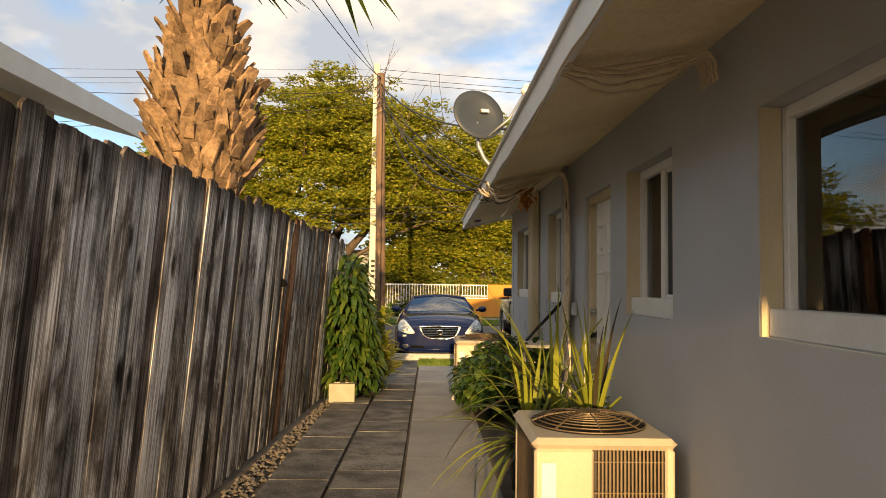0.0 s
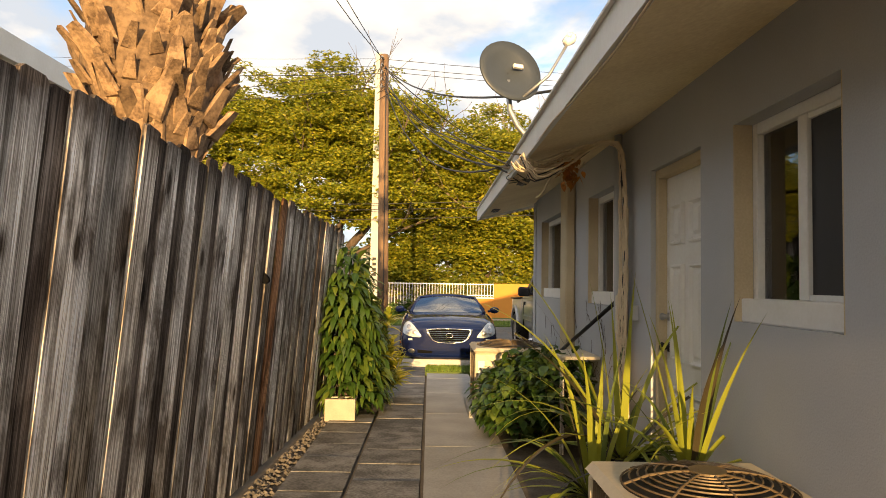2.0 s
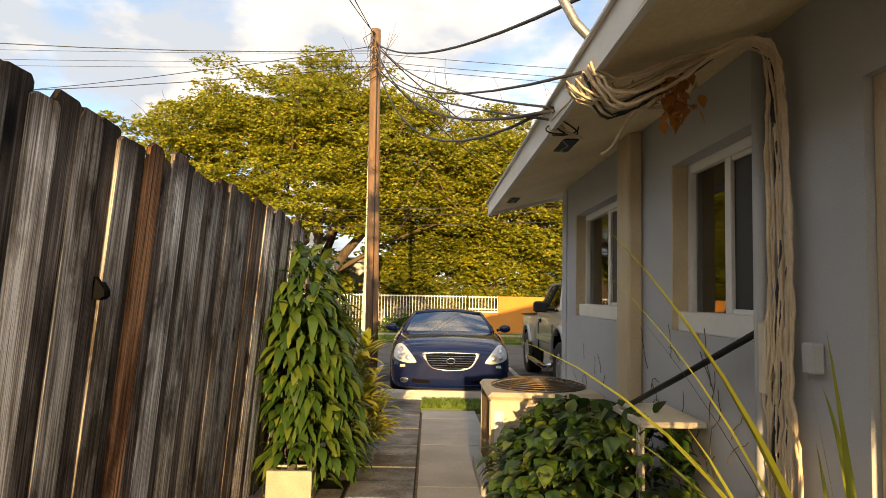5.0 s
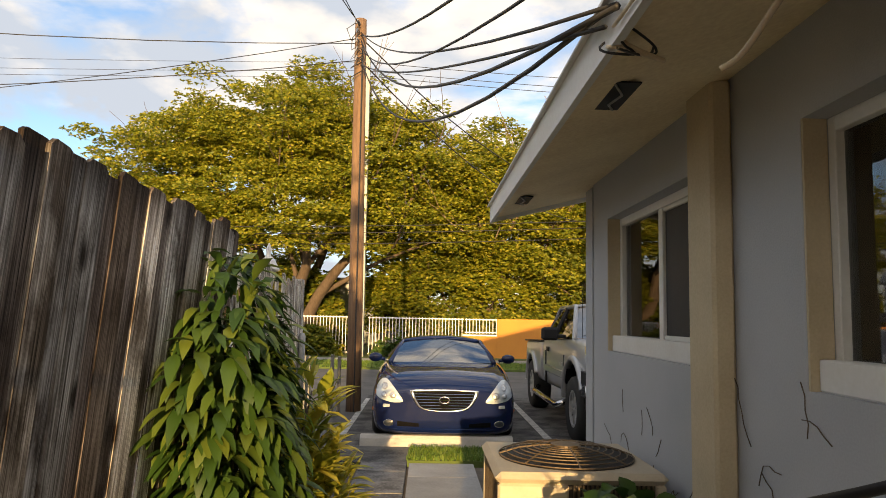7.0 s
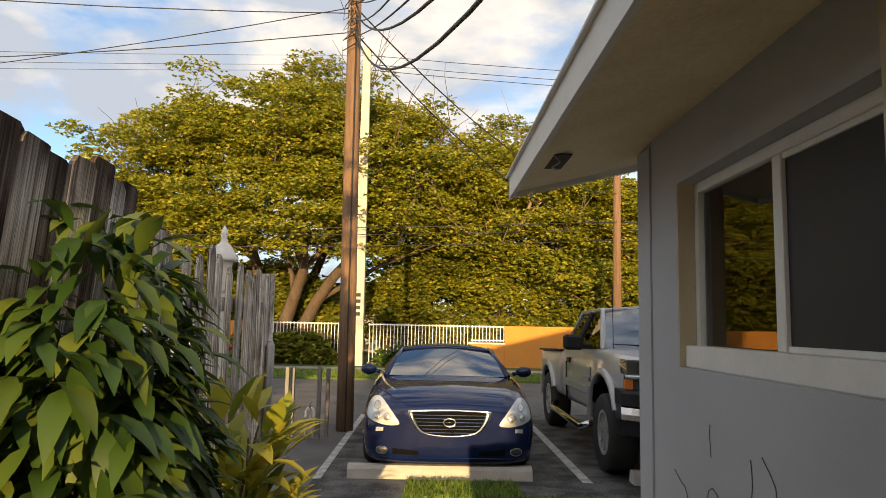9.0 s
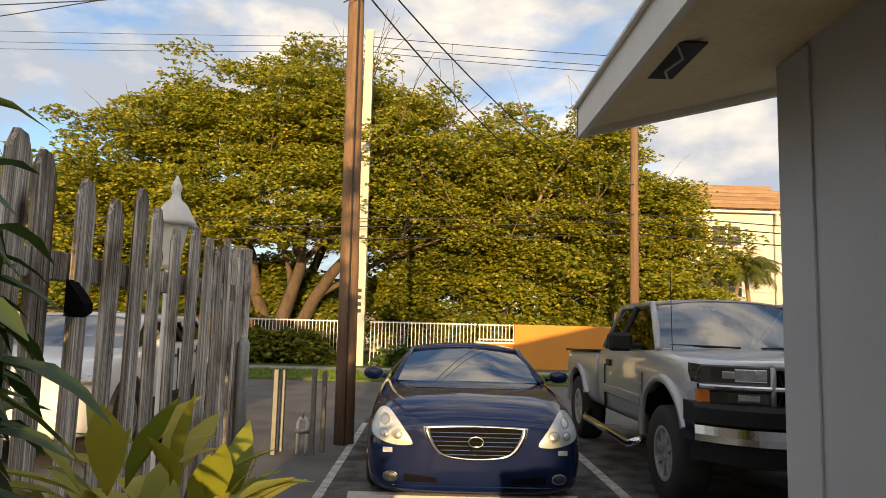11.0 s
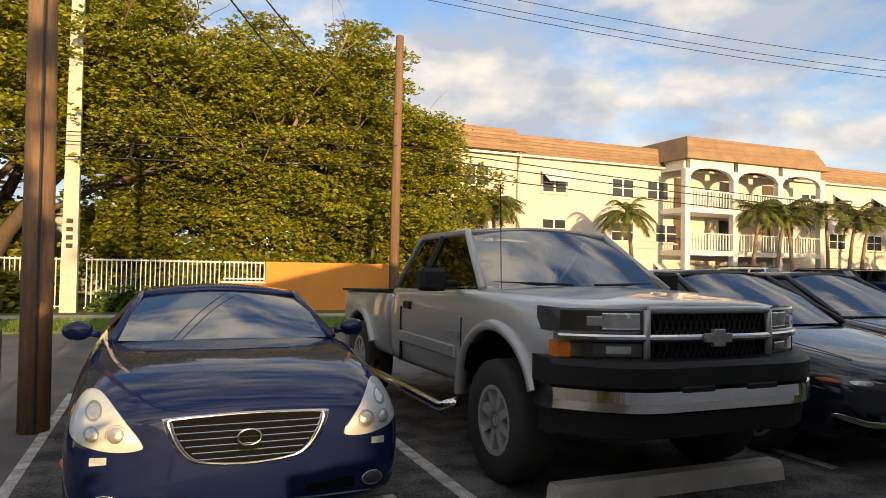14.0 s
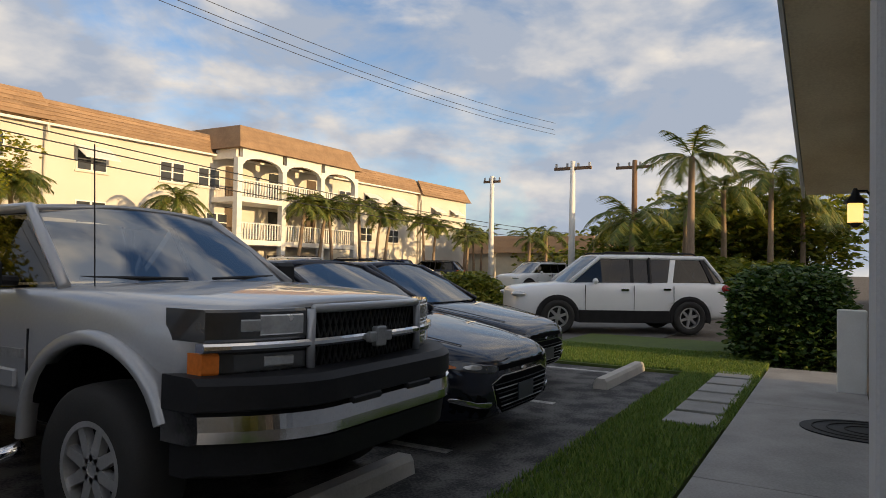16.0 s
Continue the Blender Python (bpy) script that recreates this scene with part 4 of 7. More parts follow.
def finer(outline, n=3):
    """Rounds an outline off by a closed spline."""
    m, out = len(outline), []
    for i in range(m):
        p0, p1, p2, p3 = (Vector(outline[(i + k - 1) % m]) for k in range(4))
        for j in range(n):
            t = j / n
            q = 0.5 * ((2 * p1) + (p2 - p0) * t + (2 * p0 - 5 * p1 + 4 * p2 - p3) * t * t + (3 * p1 - p0 - 3 * p2 + p3) * t ** 3)
            out.append((q.x, q.y))
    return out


# blue coupe
CX, CY = 0.57, 14.62
coupe = thing("coupe", "dark metallic blue hardtop coupe parked behind a wheel stop", "car", pose(CX, CY, 0))
st = [(0.0, 0.62, 0.20, 0.40, 0.56, 0.65, 0.38, 0.02), (0.05, 0.80, 0.13, 0.41, 0.60, 0.71, 0.48, 0.03), (0.20, 0.875, 0.12, 0.46, 0.66, 0.79, 0.55, 0.03),
      (0.5, 0.89, 0.13, 0.50, 0.72, 0.86, 0.63, 0.035), (0.95, 0.912, 0.14, 0.52, 0.77, 0.885, 0.68, 0.035), (1.42, 0.912, 0.15, 0.54, 0.81, 0.91, 0.72, 0.025),
      (2.3, 0.905, 0.15, 0.55, 0.83, 0.91, 0.74, 0.0), (3.3, 0.91, 0.16, 0.58, 0.85, 0.93, 0.72, 0.0), (4.1, 0.89, 0.2, 0.62, 0.86, 0.96, 0.66, 0.02), (4.45, 0.80, 0.26, 0.6, 0.80, 0.9, 0.6, 0.02), (4.5, 0.66, 0.3, 0.58, 0.74, 0.82, 0.5, 0.02)]
b = body_loft(st, M_BLUECAR, coupe)
carve(b, [arch_cutter(0.93, 0.37, 2), arch_cutter(3.55, 0.37, 2)], M_GRILLE)
part("underbody", boxed(-0.66, 0.66, 0.4, 4.2, 0.16, 0.6), M_BLACK, coupe)
greenhouse(coupe, [(1.30, 0.72, 0.915, 0, 0), (2.02, 0.80, 0.92, 0.57, 1.185), (2.75, 0.79, 0.93, 0.56, 1.18), (3.45, 0.62, 0.94, 0, 0)], M_BLUECAR, 0.032)
mirror_pair(coupe, 0.82, 1.62, 0.925, M_BLUECAR, 0.95)
for y in (0.93, 3.55):
    for s in (-1, 1):
        wheel(coupe, s * 0.79, y, 0.325, 0.235, s, spokes=5, rim_mat=M_ALLOY)
skin = skin_of(b)
DROP = [(0.835, 0.62), (0.825, 0.70), (0.78, 0.765), (0.71, 0.775), (0.64, 0.725), (0.565, 0.64), (0.50, 0.548), (0.515, 0.522), (0.62, 0.518), (0.74, 0.545), (0.815, 0.58)]
MOUTH = [(-0.415, 0.652), (-0.40, 0.668), (-0.2, 0.676), (0, 0.68), (0.2, 0.676), (0.40, 0.668), (0.415, 0.652), (0.39, 0.575), (0.335, 0.485), (0.26, 0.438), (0.13, 0.418), (0, 0.412), (-0.13, 0.418), (-0.26, 0.438), (-0.335, 0.485), (-0.39, 0.575)]
rim = part("grille_rim", ring_loft(bmesh.new(), [[(x * q, skin_y(skin, x * q, 0.55 + (z - 0.55) * q) - l, 0.55 + (z - 0.55) * q) for x, z in finer(MOUTH, 2)] for q, l in ((1.0, -0.02), (0.99, 0.012), (0.92, 0.020), (0.865, 0.006), (0.86, -0.03))], cap=False), M_CHROME, coupe, "chrome grille rim", smooth=True)
patch("grille", skin, [(x * 0.87, 0.55 + (z - 0.55) * 0.87) for x, z in finer(MOUTH, 2)], M_GRILLE, coupe, "black grille opening", lift=0.007)
for k in range(6):
    z = 0.455 + k * 0.0335
    wx = 0.245 + 0.115 * min((z - 0.455) / 0.13, 1)
    bm = bmesh.new()
    tube(bm, [(x * wx, skin_y(skin, x * wx, z) - 0.013, z) for x in (-1, -0.7, -0.4, 0, 0.4, 0.7, 1)], 0.0042, 6)
    part("grille_bar", bm, M_CHROME, coupe)
bm = bmesh.new()
tube(bm, [(x, skin_y(skin, 0, 0.555) - 0.022, z) for x, z in oval(0, 0.555, 0.058, 0.04, 24)] + [(0.058, skin_y(skin, 0, 0.555) - 0.022, 0.555)], 0.007, 6, cap=False)
part("badge", bm, M_CHROME, coupe, "plain chrome oval badge", smooth=True)
for s in (-1, 1):
    hl = patch("headlight", skin, [(s * x, z) for x, z in finer(DROP, 3)], M_HEADLAMP, coupe, "clear drop-shaped headlight with round lamps", lift=0.010, dome=0.012)
    for cx, cz, r in ((0.618, 0.60, 0.048), (0.725, 0.605, 0.036), (0.725, 0.70, 0.040)):
        patch("lamp_ring", skin, oval(s * cx, cz, r, r), M_STEEL, hl, lift=0.022, deep=0.0)
        patch("lamp", skin, oval(s * cx, cz, r * 0.78, r * 0.78), M_LAMPIN, hl, lift=0.026, dome=0.008, deep=-0.012)
    patch("fog_lamp_rim", skin, oval(s * 0.665, 0.275, 0.062, 0.040), M_CHROME, coupe, lift=0.005)
    patch("fog_lamp", skin, oval(s * 0.665, 0.275, 0.052, 0.031), M_DISH, coupe, lift=0.010, dome=0.006)
    patch("washer_cap", skin, [(s * 0.73, 0.458), (s * 0.655, 0.462), (s * 0.655, 0.496), (s * 0.73, 0.496)], M_HEADLAMP, coupe, lift=0.006)
    patch("lower_intake", skin, [(s * 0.56, 0.24), (s * 0.30, 0.235), (s * 0.30, 0.275), (s * 0.56, 0.30)], M_GRILLE, coupe, lift=0.005)
    ellipsoid(coupe, "side_marker", (s * 0.868, 0.34, 0.40), (0.02, 0.055, 0.026), M_AMBER, rz=-s * 12)
    # hood shut line
    bm = bmesh.new()
    tube(bm, [(s * 0.50, 0.115, 0.735), (s * 0.60, 0.45, 0.84), (s * 0.68, 0.95, 0.89), (s * 0.72, 1.3, 0.912)], 0.004, 5)
    part("hood_gap", bm, M_BLACK, coupe)
bm = bmesh.new()
tube(bm, [(x, skin_y(skin, x, 0.205) - 0.004, 0.205) for x in (-0.66, -0.4, -0.15, 0.15, 0.4, 0.66)], 0.009, 6)
part("lip", bm, M_BLUECAR, coupe)
# pewter pickup
TX, TY = 3.21, 14.18
truck = thing("pickup_truck", "pewter grey extended-cab pickup truck with chrome bumper, dusty", "truck", pose(TX, TY, 0))
st = [(0.17, 0.66, 0.92, 1.02, 1.16, 1.215, 0.58, 0.02), (0.20, 0.80, 0.88, 1.02, 1.17, 1.225, 0.68, 0.025), (0.42, 0.955, 0.66, 1.0, 1.17, 1.24, 0.76, 0.03), (0.8, 0.99, 0.56, 1.0, 1.19, 1.265, 0.80, 0.035),
      (1.30, 0.99, 0.52, 0.98, 1.20, 1.285, 0.83, 0.03), (1.6, 0.99, 0.50, 0.98, 1.20, 1.275, 0.86, 0.02), (2.5, 0.985, 0.48, 0.96, 1.19, 1.25, 0.90, 0.0), (3.30, 0.985, 0.47, 0.95, 1.17, 1.23, 0.92, 0.0), (3.32, 0.985, 0.47, 0.95, 1.17, 1.23, 0.92, 0.0)]
cab = body_loft(st, M_SILVER, truck, "cab")
carve(cab, [arch_cutter(0.98, 0.555, 2)], M_GRILLE)
st = [(3.36, 0.97, 0.48, 0.92, 1.12, 1.18, 0.93, 0.0), (3.38, 0.985, 0.48, 0.92, 1.12, 1.18, 0.94, 0.0), (4.3, 0.985, 0.48, 0.92, 1.10, 1.16, 0.94, 0.0), (5.16, 0.985, 0.48, 0.90, 1.08, 1.13, 0.94, 0.0), (5.20, 0.955, 0.50, 0.90, 1.08, 1.12, 0.93, 0.0)]
bed = body_loft(st, M_SILVER, truck, "cargo_bed")
carve(bed, [arch_cutter(4.35, 0.50, 2), boxed(-0.80, 0.80, 3.46, 5.1, 0.8, 1.5)], M_GRILLE)
for s in (-1, 1):
    bm = bmesh.new()
    ring_loft(bm, [[(s * 0.985, y, z), (s * 0.86, y, z), (s * 0.86, y, z + 0.025), (s * 0.985, y, z + 0.025)] for y, z in ((3.40, 1.182), (5.18, 1.128))])
    part("bed_rail", bm, M_BLACK, truck)
part("chassis", boxed(-0.60, 0.60, 0.35, 5.0, 0.42, 0.70), M_BLACK, truck)
greenhouse(truck, [(1.42, 0.86, 1.275, 0, 0), (2.08, 0.93, 1.26, 0.69, 1.735), (3.12, 0.93, 1.23, 0.70, 1.72), (3.32, 0.88, 1.24, 0, 0)], M_SILVER, 0.036)
for s in (-1, 1):
    for y in (0.98, 4.35):
        wheel(truck, s * 0.85, y, 0.41, 0.30, s, rim_r=0.235, spokes=8, rim_mat=M_ALLOY)
        bm = bmesh.new()
        angles = [0.02 + 2.72 * k / 20 for k in range(21)]
        R, zc = (0.545, 0.477) if y < 2 else (0.495, 0.43)
        ring_loft(bm, [[(s * xx, y + rr * math.cos(a) * (1 + 0.06 * math.sin(2 * a) ** 2), zc + rr * math.sin(a)) for xx, rr in ((0.93, R - 0.004), (1.006, R - 0.006), (1.020, R + 0.008), (1.018, R + 0.035), (1.004, R + 0.06), (0.94, R + 0.075))] for a in angles], cap=False)
        part("arch_flare", bm, M_SILVER, truck, smooth=True)
    bm = bmesh.new()
    tube(bm, [(s * 0.96, 1.60, 0.42), (s * 1.05, 1.72, 0.36), (s * 1.05, 3.6, 0.36), (s * 0.96, 3.75, 0.42)], 0.042, 10)
    part("side_step", bm, M_CHROME, truck, "chrome tubular side step", smooth=True)
    part("side_moulding", boxed(min(s * 0.975, s * 1.003), max(s * 0.975, s * 1.003), 1.62, 2.95, 0.74, 0.84, bevel=0.01), M_SILVER, truck)
    part("door_handle", boxed(min(s * 0.965, s * 1.005), max(s * 0.965, s * 1.005), 2.66, 2.82, 1.05, 1.12, bevel=0.01), M_BLACK, truck)
    for y in (1.52, 2.92):
        part("door_gap", boxed(min(s * 0.96, s * 0.992), max(s * 0.96, s * 0.992), y, y + 0.008, 0.56, 1.06), M_BLACK, truck)
    bm = bmesh.new()
    tube(bm, [(s * 0.90, 1.82, 1.30), (s * 1.04, 1.80, 1.31)], 0.03, 8)
    box(bm, min(s * 1.02, s * 1.25), max(s * 1.02, s * 1.25), 1.70, 1.84, 1.25, 1.43, bevel=0.03)
    part("mirror", bm, M_BLACK, truck)
    part("badge_plate", boxed(min(s * 0.985, s * 0.998), max(s * 0.985, s * 0.998), 1.56, 1.80, 0.90, 0.95), M_STEEL, truck, "small dark metal badge")


def nose_y(x):
    return 0.02 + 0.24 * (abs(x) / 0.95) ** 3


def nose_panel(name, xs, z0, z1, material, parent, proud=0.0, label="", depth=0.26):
    """A panel that follows the curve of the truck's nose."""
    bm = bmesh.new()
    ring_loft(bm, [[(x, nose_y(x) - proud + 0.008, z0), (x, nose_y(x) - proud, z0 + 0.012), (x, nose_y(x) - proud, z1 - 0.012), (x, nose_y(x) - proud + 0.008, z1), (x, nose_y(x) + depth, z1), (x, nose_y(x) + depth, z0)] for x in xs])
    return part(name, bm, material, parent, label, smooth=False)


def steps_of(a, b, n=7):
    return [a + (b - a) * k / n for k in range(n + 1)]


for s in (-1, 1):
    hl = nose_panel("headlight", steps_of(s * 0.49, s * 0.93), 1.07, 1.215, M_LENS, truck, 0.0, "square headlight behind a clear lens")
    nose_panel("lamp", steps_of(s * 0.51, s * 0.72), 1.09, 1.195, M_LAMPIN, hl, 0.004, depth=0.02)
    nose_panel("lamp", steps_of(s * 0.72, s * 0.80), 1.11, 1.175, M_STEEL, hl, 0.004, depth=0.02)
    nose_panel("indicator", steps_of(s * 0.880, s * 0.940, 4), 0.925, 1.022, M_AMBER, truck, 0.004, "amber indicator", depth=0.09)
    hl = nose_panel("lower_lamp", steps_of(s * 0.49, s * 0.878), 0.925, 1.025, M_LENS, truck, 0.0)
    nose_panel("lamp", steps_of(s * 0.56, s * 0.70), 0.945, 1.005, M_LAMPIN, hl, 0.004, depth=0.02)
g = nose_panel("grille", steps_of(-0.46, 0.46, 10), 0.90, 1.205, M_GRILLE, truck, -0.02, "black mesh grille")
for k in range(-10, 11):
    for s in (-1, 1):
        x = k * 0.043
        if abs(x) < 0.41:
            bm = bmesh.new()
            tube(bm, [(x - 0.05 * s, nose_y(x) + 0.016, 0.905), (x + 0.05 * s, nose_y(x) + 0.016, 1.20)], 0.006, 4)
            part("mesh_bar", bm, M_RUBBER, g)
gr = bmesh.new()
for zz in (0.895, 1.21):
    tube(gr, [(x, nose_y(x) - 0.012, zz) for x in steps_of(-0.46, 0.46, 10)], 0.022, 8)
for s in (-1, 1):
    tube(gr, [(s * 0.47, nose_y(0.47) - 0.012, 0.895), (s * 0.475, nose_y(0.47) - 0.014, 1.05), (s * 0.47, nose_y(0.47) - 0.012, 1.21)], 0.022, 8)
part("grille_surround", gr, M_SILVER, truck, smooth=True)
nose_panel("chrome_bar", steps_of(-0.95, 0.95, 20), 1.028, 1.068, M_CHROME, truck, 0.035, "chrome bar across the grille", depth=0.02)
bm = bmesh.new()
box(bm, -0.10, 0.10, -0.045, -0.012, 1.02, 1.075, bevel=0.006)
box(bm, -0.045, 0.045, -0.048, -0.010, 0.995, 1.10, bevel=0.006)
part("badge", bm, M_STEEL, truck, "plain cross-shaped badge")


def bumper_y(x):
    return -0.12 + 0.50 * max(abs(x) - 0.45, 0) ** 2 * 2.2


XS = [-1 + k / 40 for k in range(81)]
for name, mt, prof, label in (("bumper_top", M_BLACK, ((0.03, 0.775), (-0.012, 0.79), (-0.012, 0.895), (0.03, 0.925), (0.22, 0.93), (0.22, 0.775)), "black plastic bumper pad"),
                              ("bumper", M_CHROME, ((0.03, 0.635), (-0.016, 0.65), (-0.020, 0.70), (-0.012, 0.765), (0.02, 0.778), (0.22, 0.775), (0.22, 0.635)), "chrome front bumper"),
                              ("air_dam", M_BLACK, ((0.12, 0.47), (0.02, 0.50), (0.0, 0.635), (0.22, 0.635), (0.22, 0.47)), "black plastic air dam")):
    bm = bmesh.new()
    k = 0.95 if name == "air_dam" else 1.0
    ring_loft(bm, [[(x * k, bumper_y(x) + o, z) for o, z in prof] for x in XS])
    part(name, bm, mt, truck, label, smooth=False)
for s in (-1, 1):
    part("bumper_slot", boxed(min(s * 0.12, s * 0.36), max(s * 0.12, s * 0.36), -0.142, -0.11, 0.755, 0.79, bevel=0.008), M_BLACK, truck)
bm = bmesh.new()
tube(bm, [(-0.78, 1.28, 1.27), (-0.78, 1.32, 2.05)], 0.004, 5)
part("aerial", bm, M_BLACK, truck)
for s in (-1, 1):
    bm = bmesh.new()
    tube(bm, [(s * 0.10, 1.38, 1.315), (s * 0.40, 1.40, 1.322), (s * 0.74, 1.48, 1.325)], 0.012, 6)
    part("wiper", bm, M_BLACK, truck)

saloon("sedan", "black-blue sedan with black grille and chrome trim, parked nose out", M_NAVY, pose(5.52, 14.3, 0))
saloon("sedan", "dark blue sedan with black grille and a blue number plate", M_NAVY, pose(7.85, 15.0, 0))

# ---- poles ----
pole = thing("utility_pole", "brown weathered wooden utility pole with cables at its top", "utility pole", pose(-0.82, 17.6, 0))
bm = bmesh.new()
tube(bm, [(0, 0, -0.1), (-0.02, 0.02, 2.0), (-0.06, 0.05, 4.5), (-0.09, 0.08, 6.62)], [0.125, 0.12, 0.11, 0.10], 14)
part("shaft", bm, M_POLEWOOD, pole, smooth=True)
for k in range(5):
    bm = bmesh.new()
    z = 6.5 - 0.16 * k
    tube(bm, [(-0.09, -0.03, z), (-0.12, -0.16, z + 0.02), (-0.14, -0.18, z - 0.06)], 0.014, 6)
    part("cable_clamp", bm, M_STEEL, pole)
    bm = bmesh.new()
    tube(bm, [(-0.10, -0.16, z), (-0.30 + 0.1 * k, -0.15, z - 0.14), (-0.22, -0.12, z - 0.34), (-0.02, -0.13, z - 0.22)], 0.008, 5)
    part("drip_loop", bm, M_CABLE, pole, smooth=True)
bm = bmesh.new()
tube(bm, [(0.02, -0.125, 0.0), (0.0, -0.115, 2.4), (-0.03, -0.10, 6.1)], 0.012, 6)
part("ground_wire", bm, M_CABLE, pole)
pole2 = thing("utility_pole", "pale brown wooden utility pole beside the orange wall", "utility pole", pose(6.78, 31.1, 0))
bm = bmesh.new()
tube(bm, [(0, 0, -0.1), (0, 0, 4.5), (0.03, 0, 8.65)], [0.16, 0.14, 0.12], 12)
part("shaft", bm, M_POLEWOOD, pole2, smooth=True)
cpole = thing("concrete_pole", "square white concrete utility pole with small black markings", "utility pole", pose(-2.15, 31.6, 0))
bm = bmesh.new()
ring_loft(bm, [[(sx * w, sy * w, z) for sx, sy in ((-1, -1), (1, -1), (1, 1), (-1, 1))] for z, w in ((-0.1, 0.20), (11.4, 0.13))])
part("shaft", bm, M_POLECON, cpole)
for k in range(4):
    part("marking", boxed(-0.09, 0.07, -0.206, -0.198, 1.75 + 0.22 * k, 1.87 + 0.22 * k), M_BLACK, cpole)

# ---- boundary across the street ----
bwall = thing("orange_wall", "orange painted masonry garden wall", "wall", kind="structure")
part("wall_panel", boxed(3.0, 6.95, 31.9, 32.1, 0.0, 1.5, bevel=0.01), M_ORANGE, bwall)
part("wall_panel", boxed(1.75, 3.0, 31.92, 32.08, 0.0, 0.85, bevel=0.01), M_ORANGE, bwall)
part("wall_panel", boxed(-16, -6.2, 33.9, 34.1, 0.0, 1.5, bevel=0.01), M_ORANGE, bwall)
part("wall_cap", boxed(1.72, 3.0, 31.88, 32.12, 0.85, 0.9), M_WHITE, bwall)


def railing(x0, x1, y, z0, z1):
    r = thing("white_railing", "white painted vertical-bar metal railing", "railing", pose(x0, y, 0))
    for z in (z0 + 0.06, z1 - 0.04):
        part("rail", boxed(0, x1 - x0, -0.02, 0.02, z - 0.02, z + 0.02), M_WHITE, r)
    me = None
    k, x = 0, 0.05
    while x < x1 - x0:
        if me is None:
            ob = part("bar", boxed(-0.0125, 0.0125, -0.0125, 0.0125, z0, z1), M_WHITE, r)
            me = ob.data
        else:
            ob = new("bar", me)
            ob.parent = r
        ob.location = (x, 0, 0)
        x += 0.125
    return r


railing(1.8, 2.98, 32.0, 0.92, 1.5)
railing(-1.85, 1.75, 32.2, 0.05, 1.5)
railing(-6.2, -2.45, 33.0, 0.05, 1.5)

# white neighbour behind the trees
nb = thing("white_house", "white walled house half hidden behind trees", "house", pose(-9, 42, 0))
# Grey stucco on the white wall: the trees' shade is put into its colour.
part("wall", boxed(-9, 8.3, 0, 8, 0, 3.2), M_STUCCO, nb)
part("roof", boxed(-9.4, 8.7, -0.4, 8.4, 3.2, 3.45), M_ROOF, nb)
part("red_panel", boxed(-1.2, -0.4, -0.06, 0.0, 1.1, 2.1), M_REDCAR, nb, "small red panel")

# ---- apartment building ----
AY = 42.0
apt = thing("apartment_building", "long cream three-storey apartment building with brown shingled mansard roof", "apartment building", pose(0, AY, 0) @ Matrix.Diagonal((1, 1, 0.93, 1)))
part("wall", boxed(8, 55.4, 0, 12, 0, 7.95), M_APT, apt)


def mansard(x0, x1, y, z0, z1, lip, back):
    bm = bmesh.new()
    ring_loft(bm, [[(x0 - lip, y - lip, z0), (x1 + lip, y - lip, z0), (x1 + lip, back, z0), (x0 - lip, back, z0)],
                   [(x0 + 0.25, y + 0.35, z1), (x1 - 0.25, y + 0.35, z1), (x1 - 0.25, back, z1), (x0 + 0.25, back, z1)]])
    return bm


def shingle_roof(x0, x1, y, z0, z1, lip, name="roof"):
    """Mansard slope built of overlapping shingle courses."""
    ob = part(name, mansard(x0, x1, y, z0, z1, lip, 10), M_SHINGLE, apt, "brown shingled mansard")
    n = 6
    for k in range(n):
        f0, f1 = k / n, (k + 1) / n
        ya, yb = y - lip + (0.35 + lip) * f0, y - lip + (0.35 + lip) * f1
        za, zb = z0 + (z1 - z0) * f0, z0 + (z1 - z0) * f1
        bm = bmesh.new()
        ring_loft(bm, [[(x, ya - 0.05, za), (x, ya - 0.02, za - 0.01), (x, yb + 0.01, zb + 0.01), (x, yb - 0.01, zb + 0.02)] for x in (x0 - lip + 0.3 * f0, x1 + lip - 0.3 * f0)])
        part("shingle_course", bm, M_SHINGLE, ob)
    return ob


shingle_roof(8, 16.8, 0, 8.0, 9.35, 0.45)
shingle_roof(17.0, 47.5, 0, 7.9, 9.1, 0.35)
shingle_roof(47.7, 55.4, -0.3, 7.75, 9.05, 0.35)
part("wall", boxed(47.7, 55.4, -0.3, 0.0, 0, 7.8), M_APT, apt)
part("gutter", boxed(8, 55.4, -0.36, -0.22, 7.78, 7.9), M_WHITE, apt)

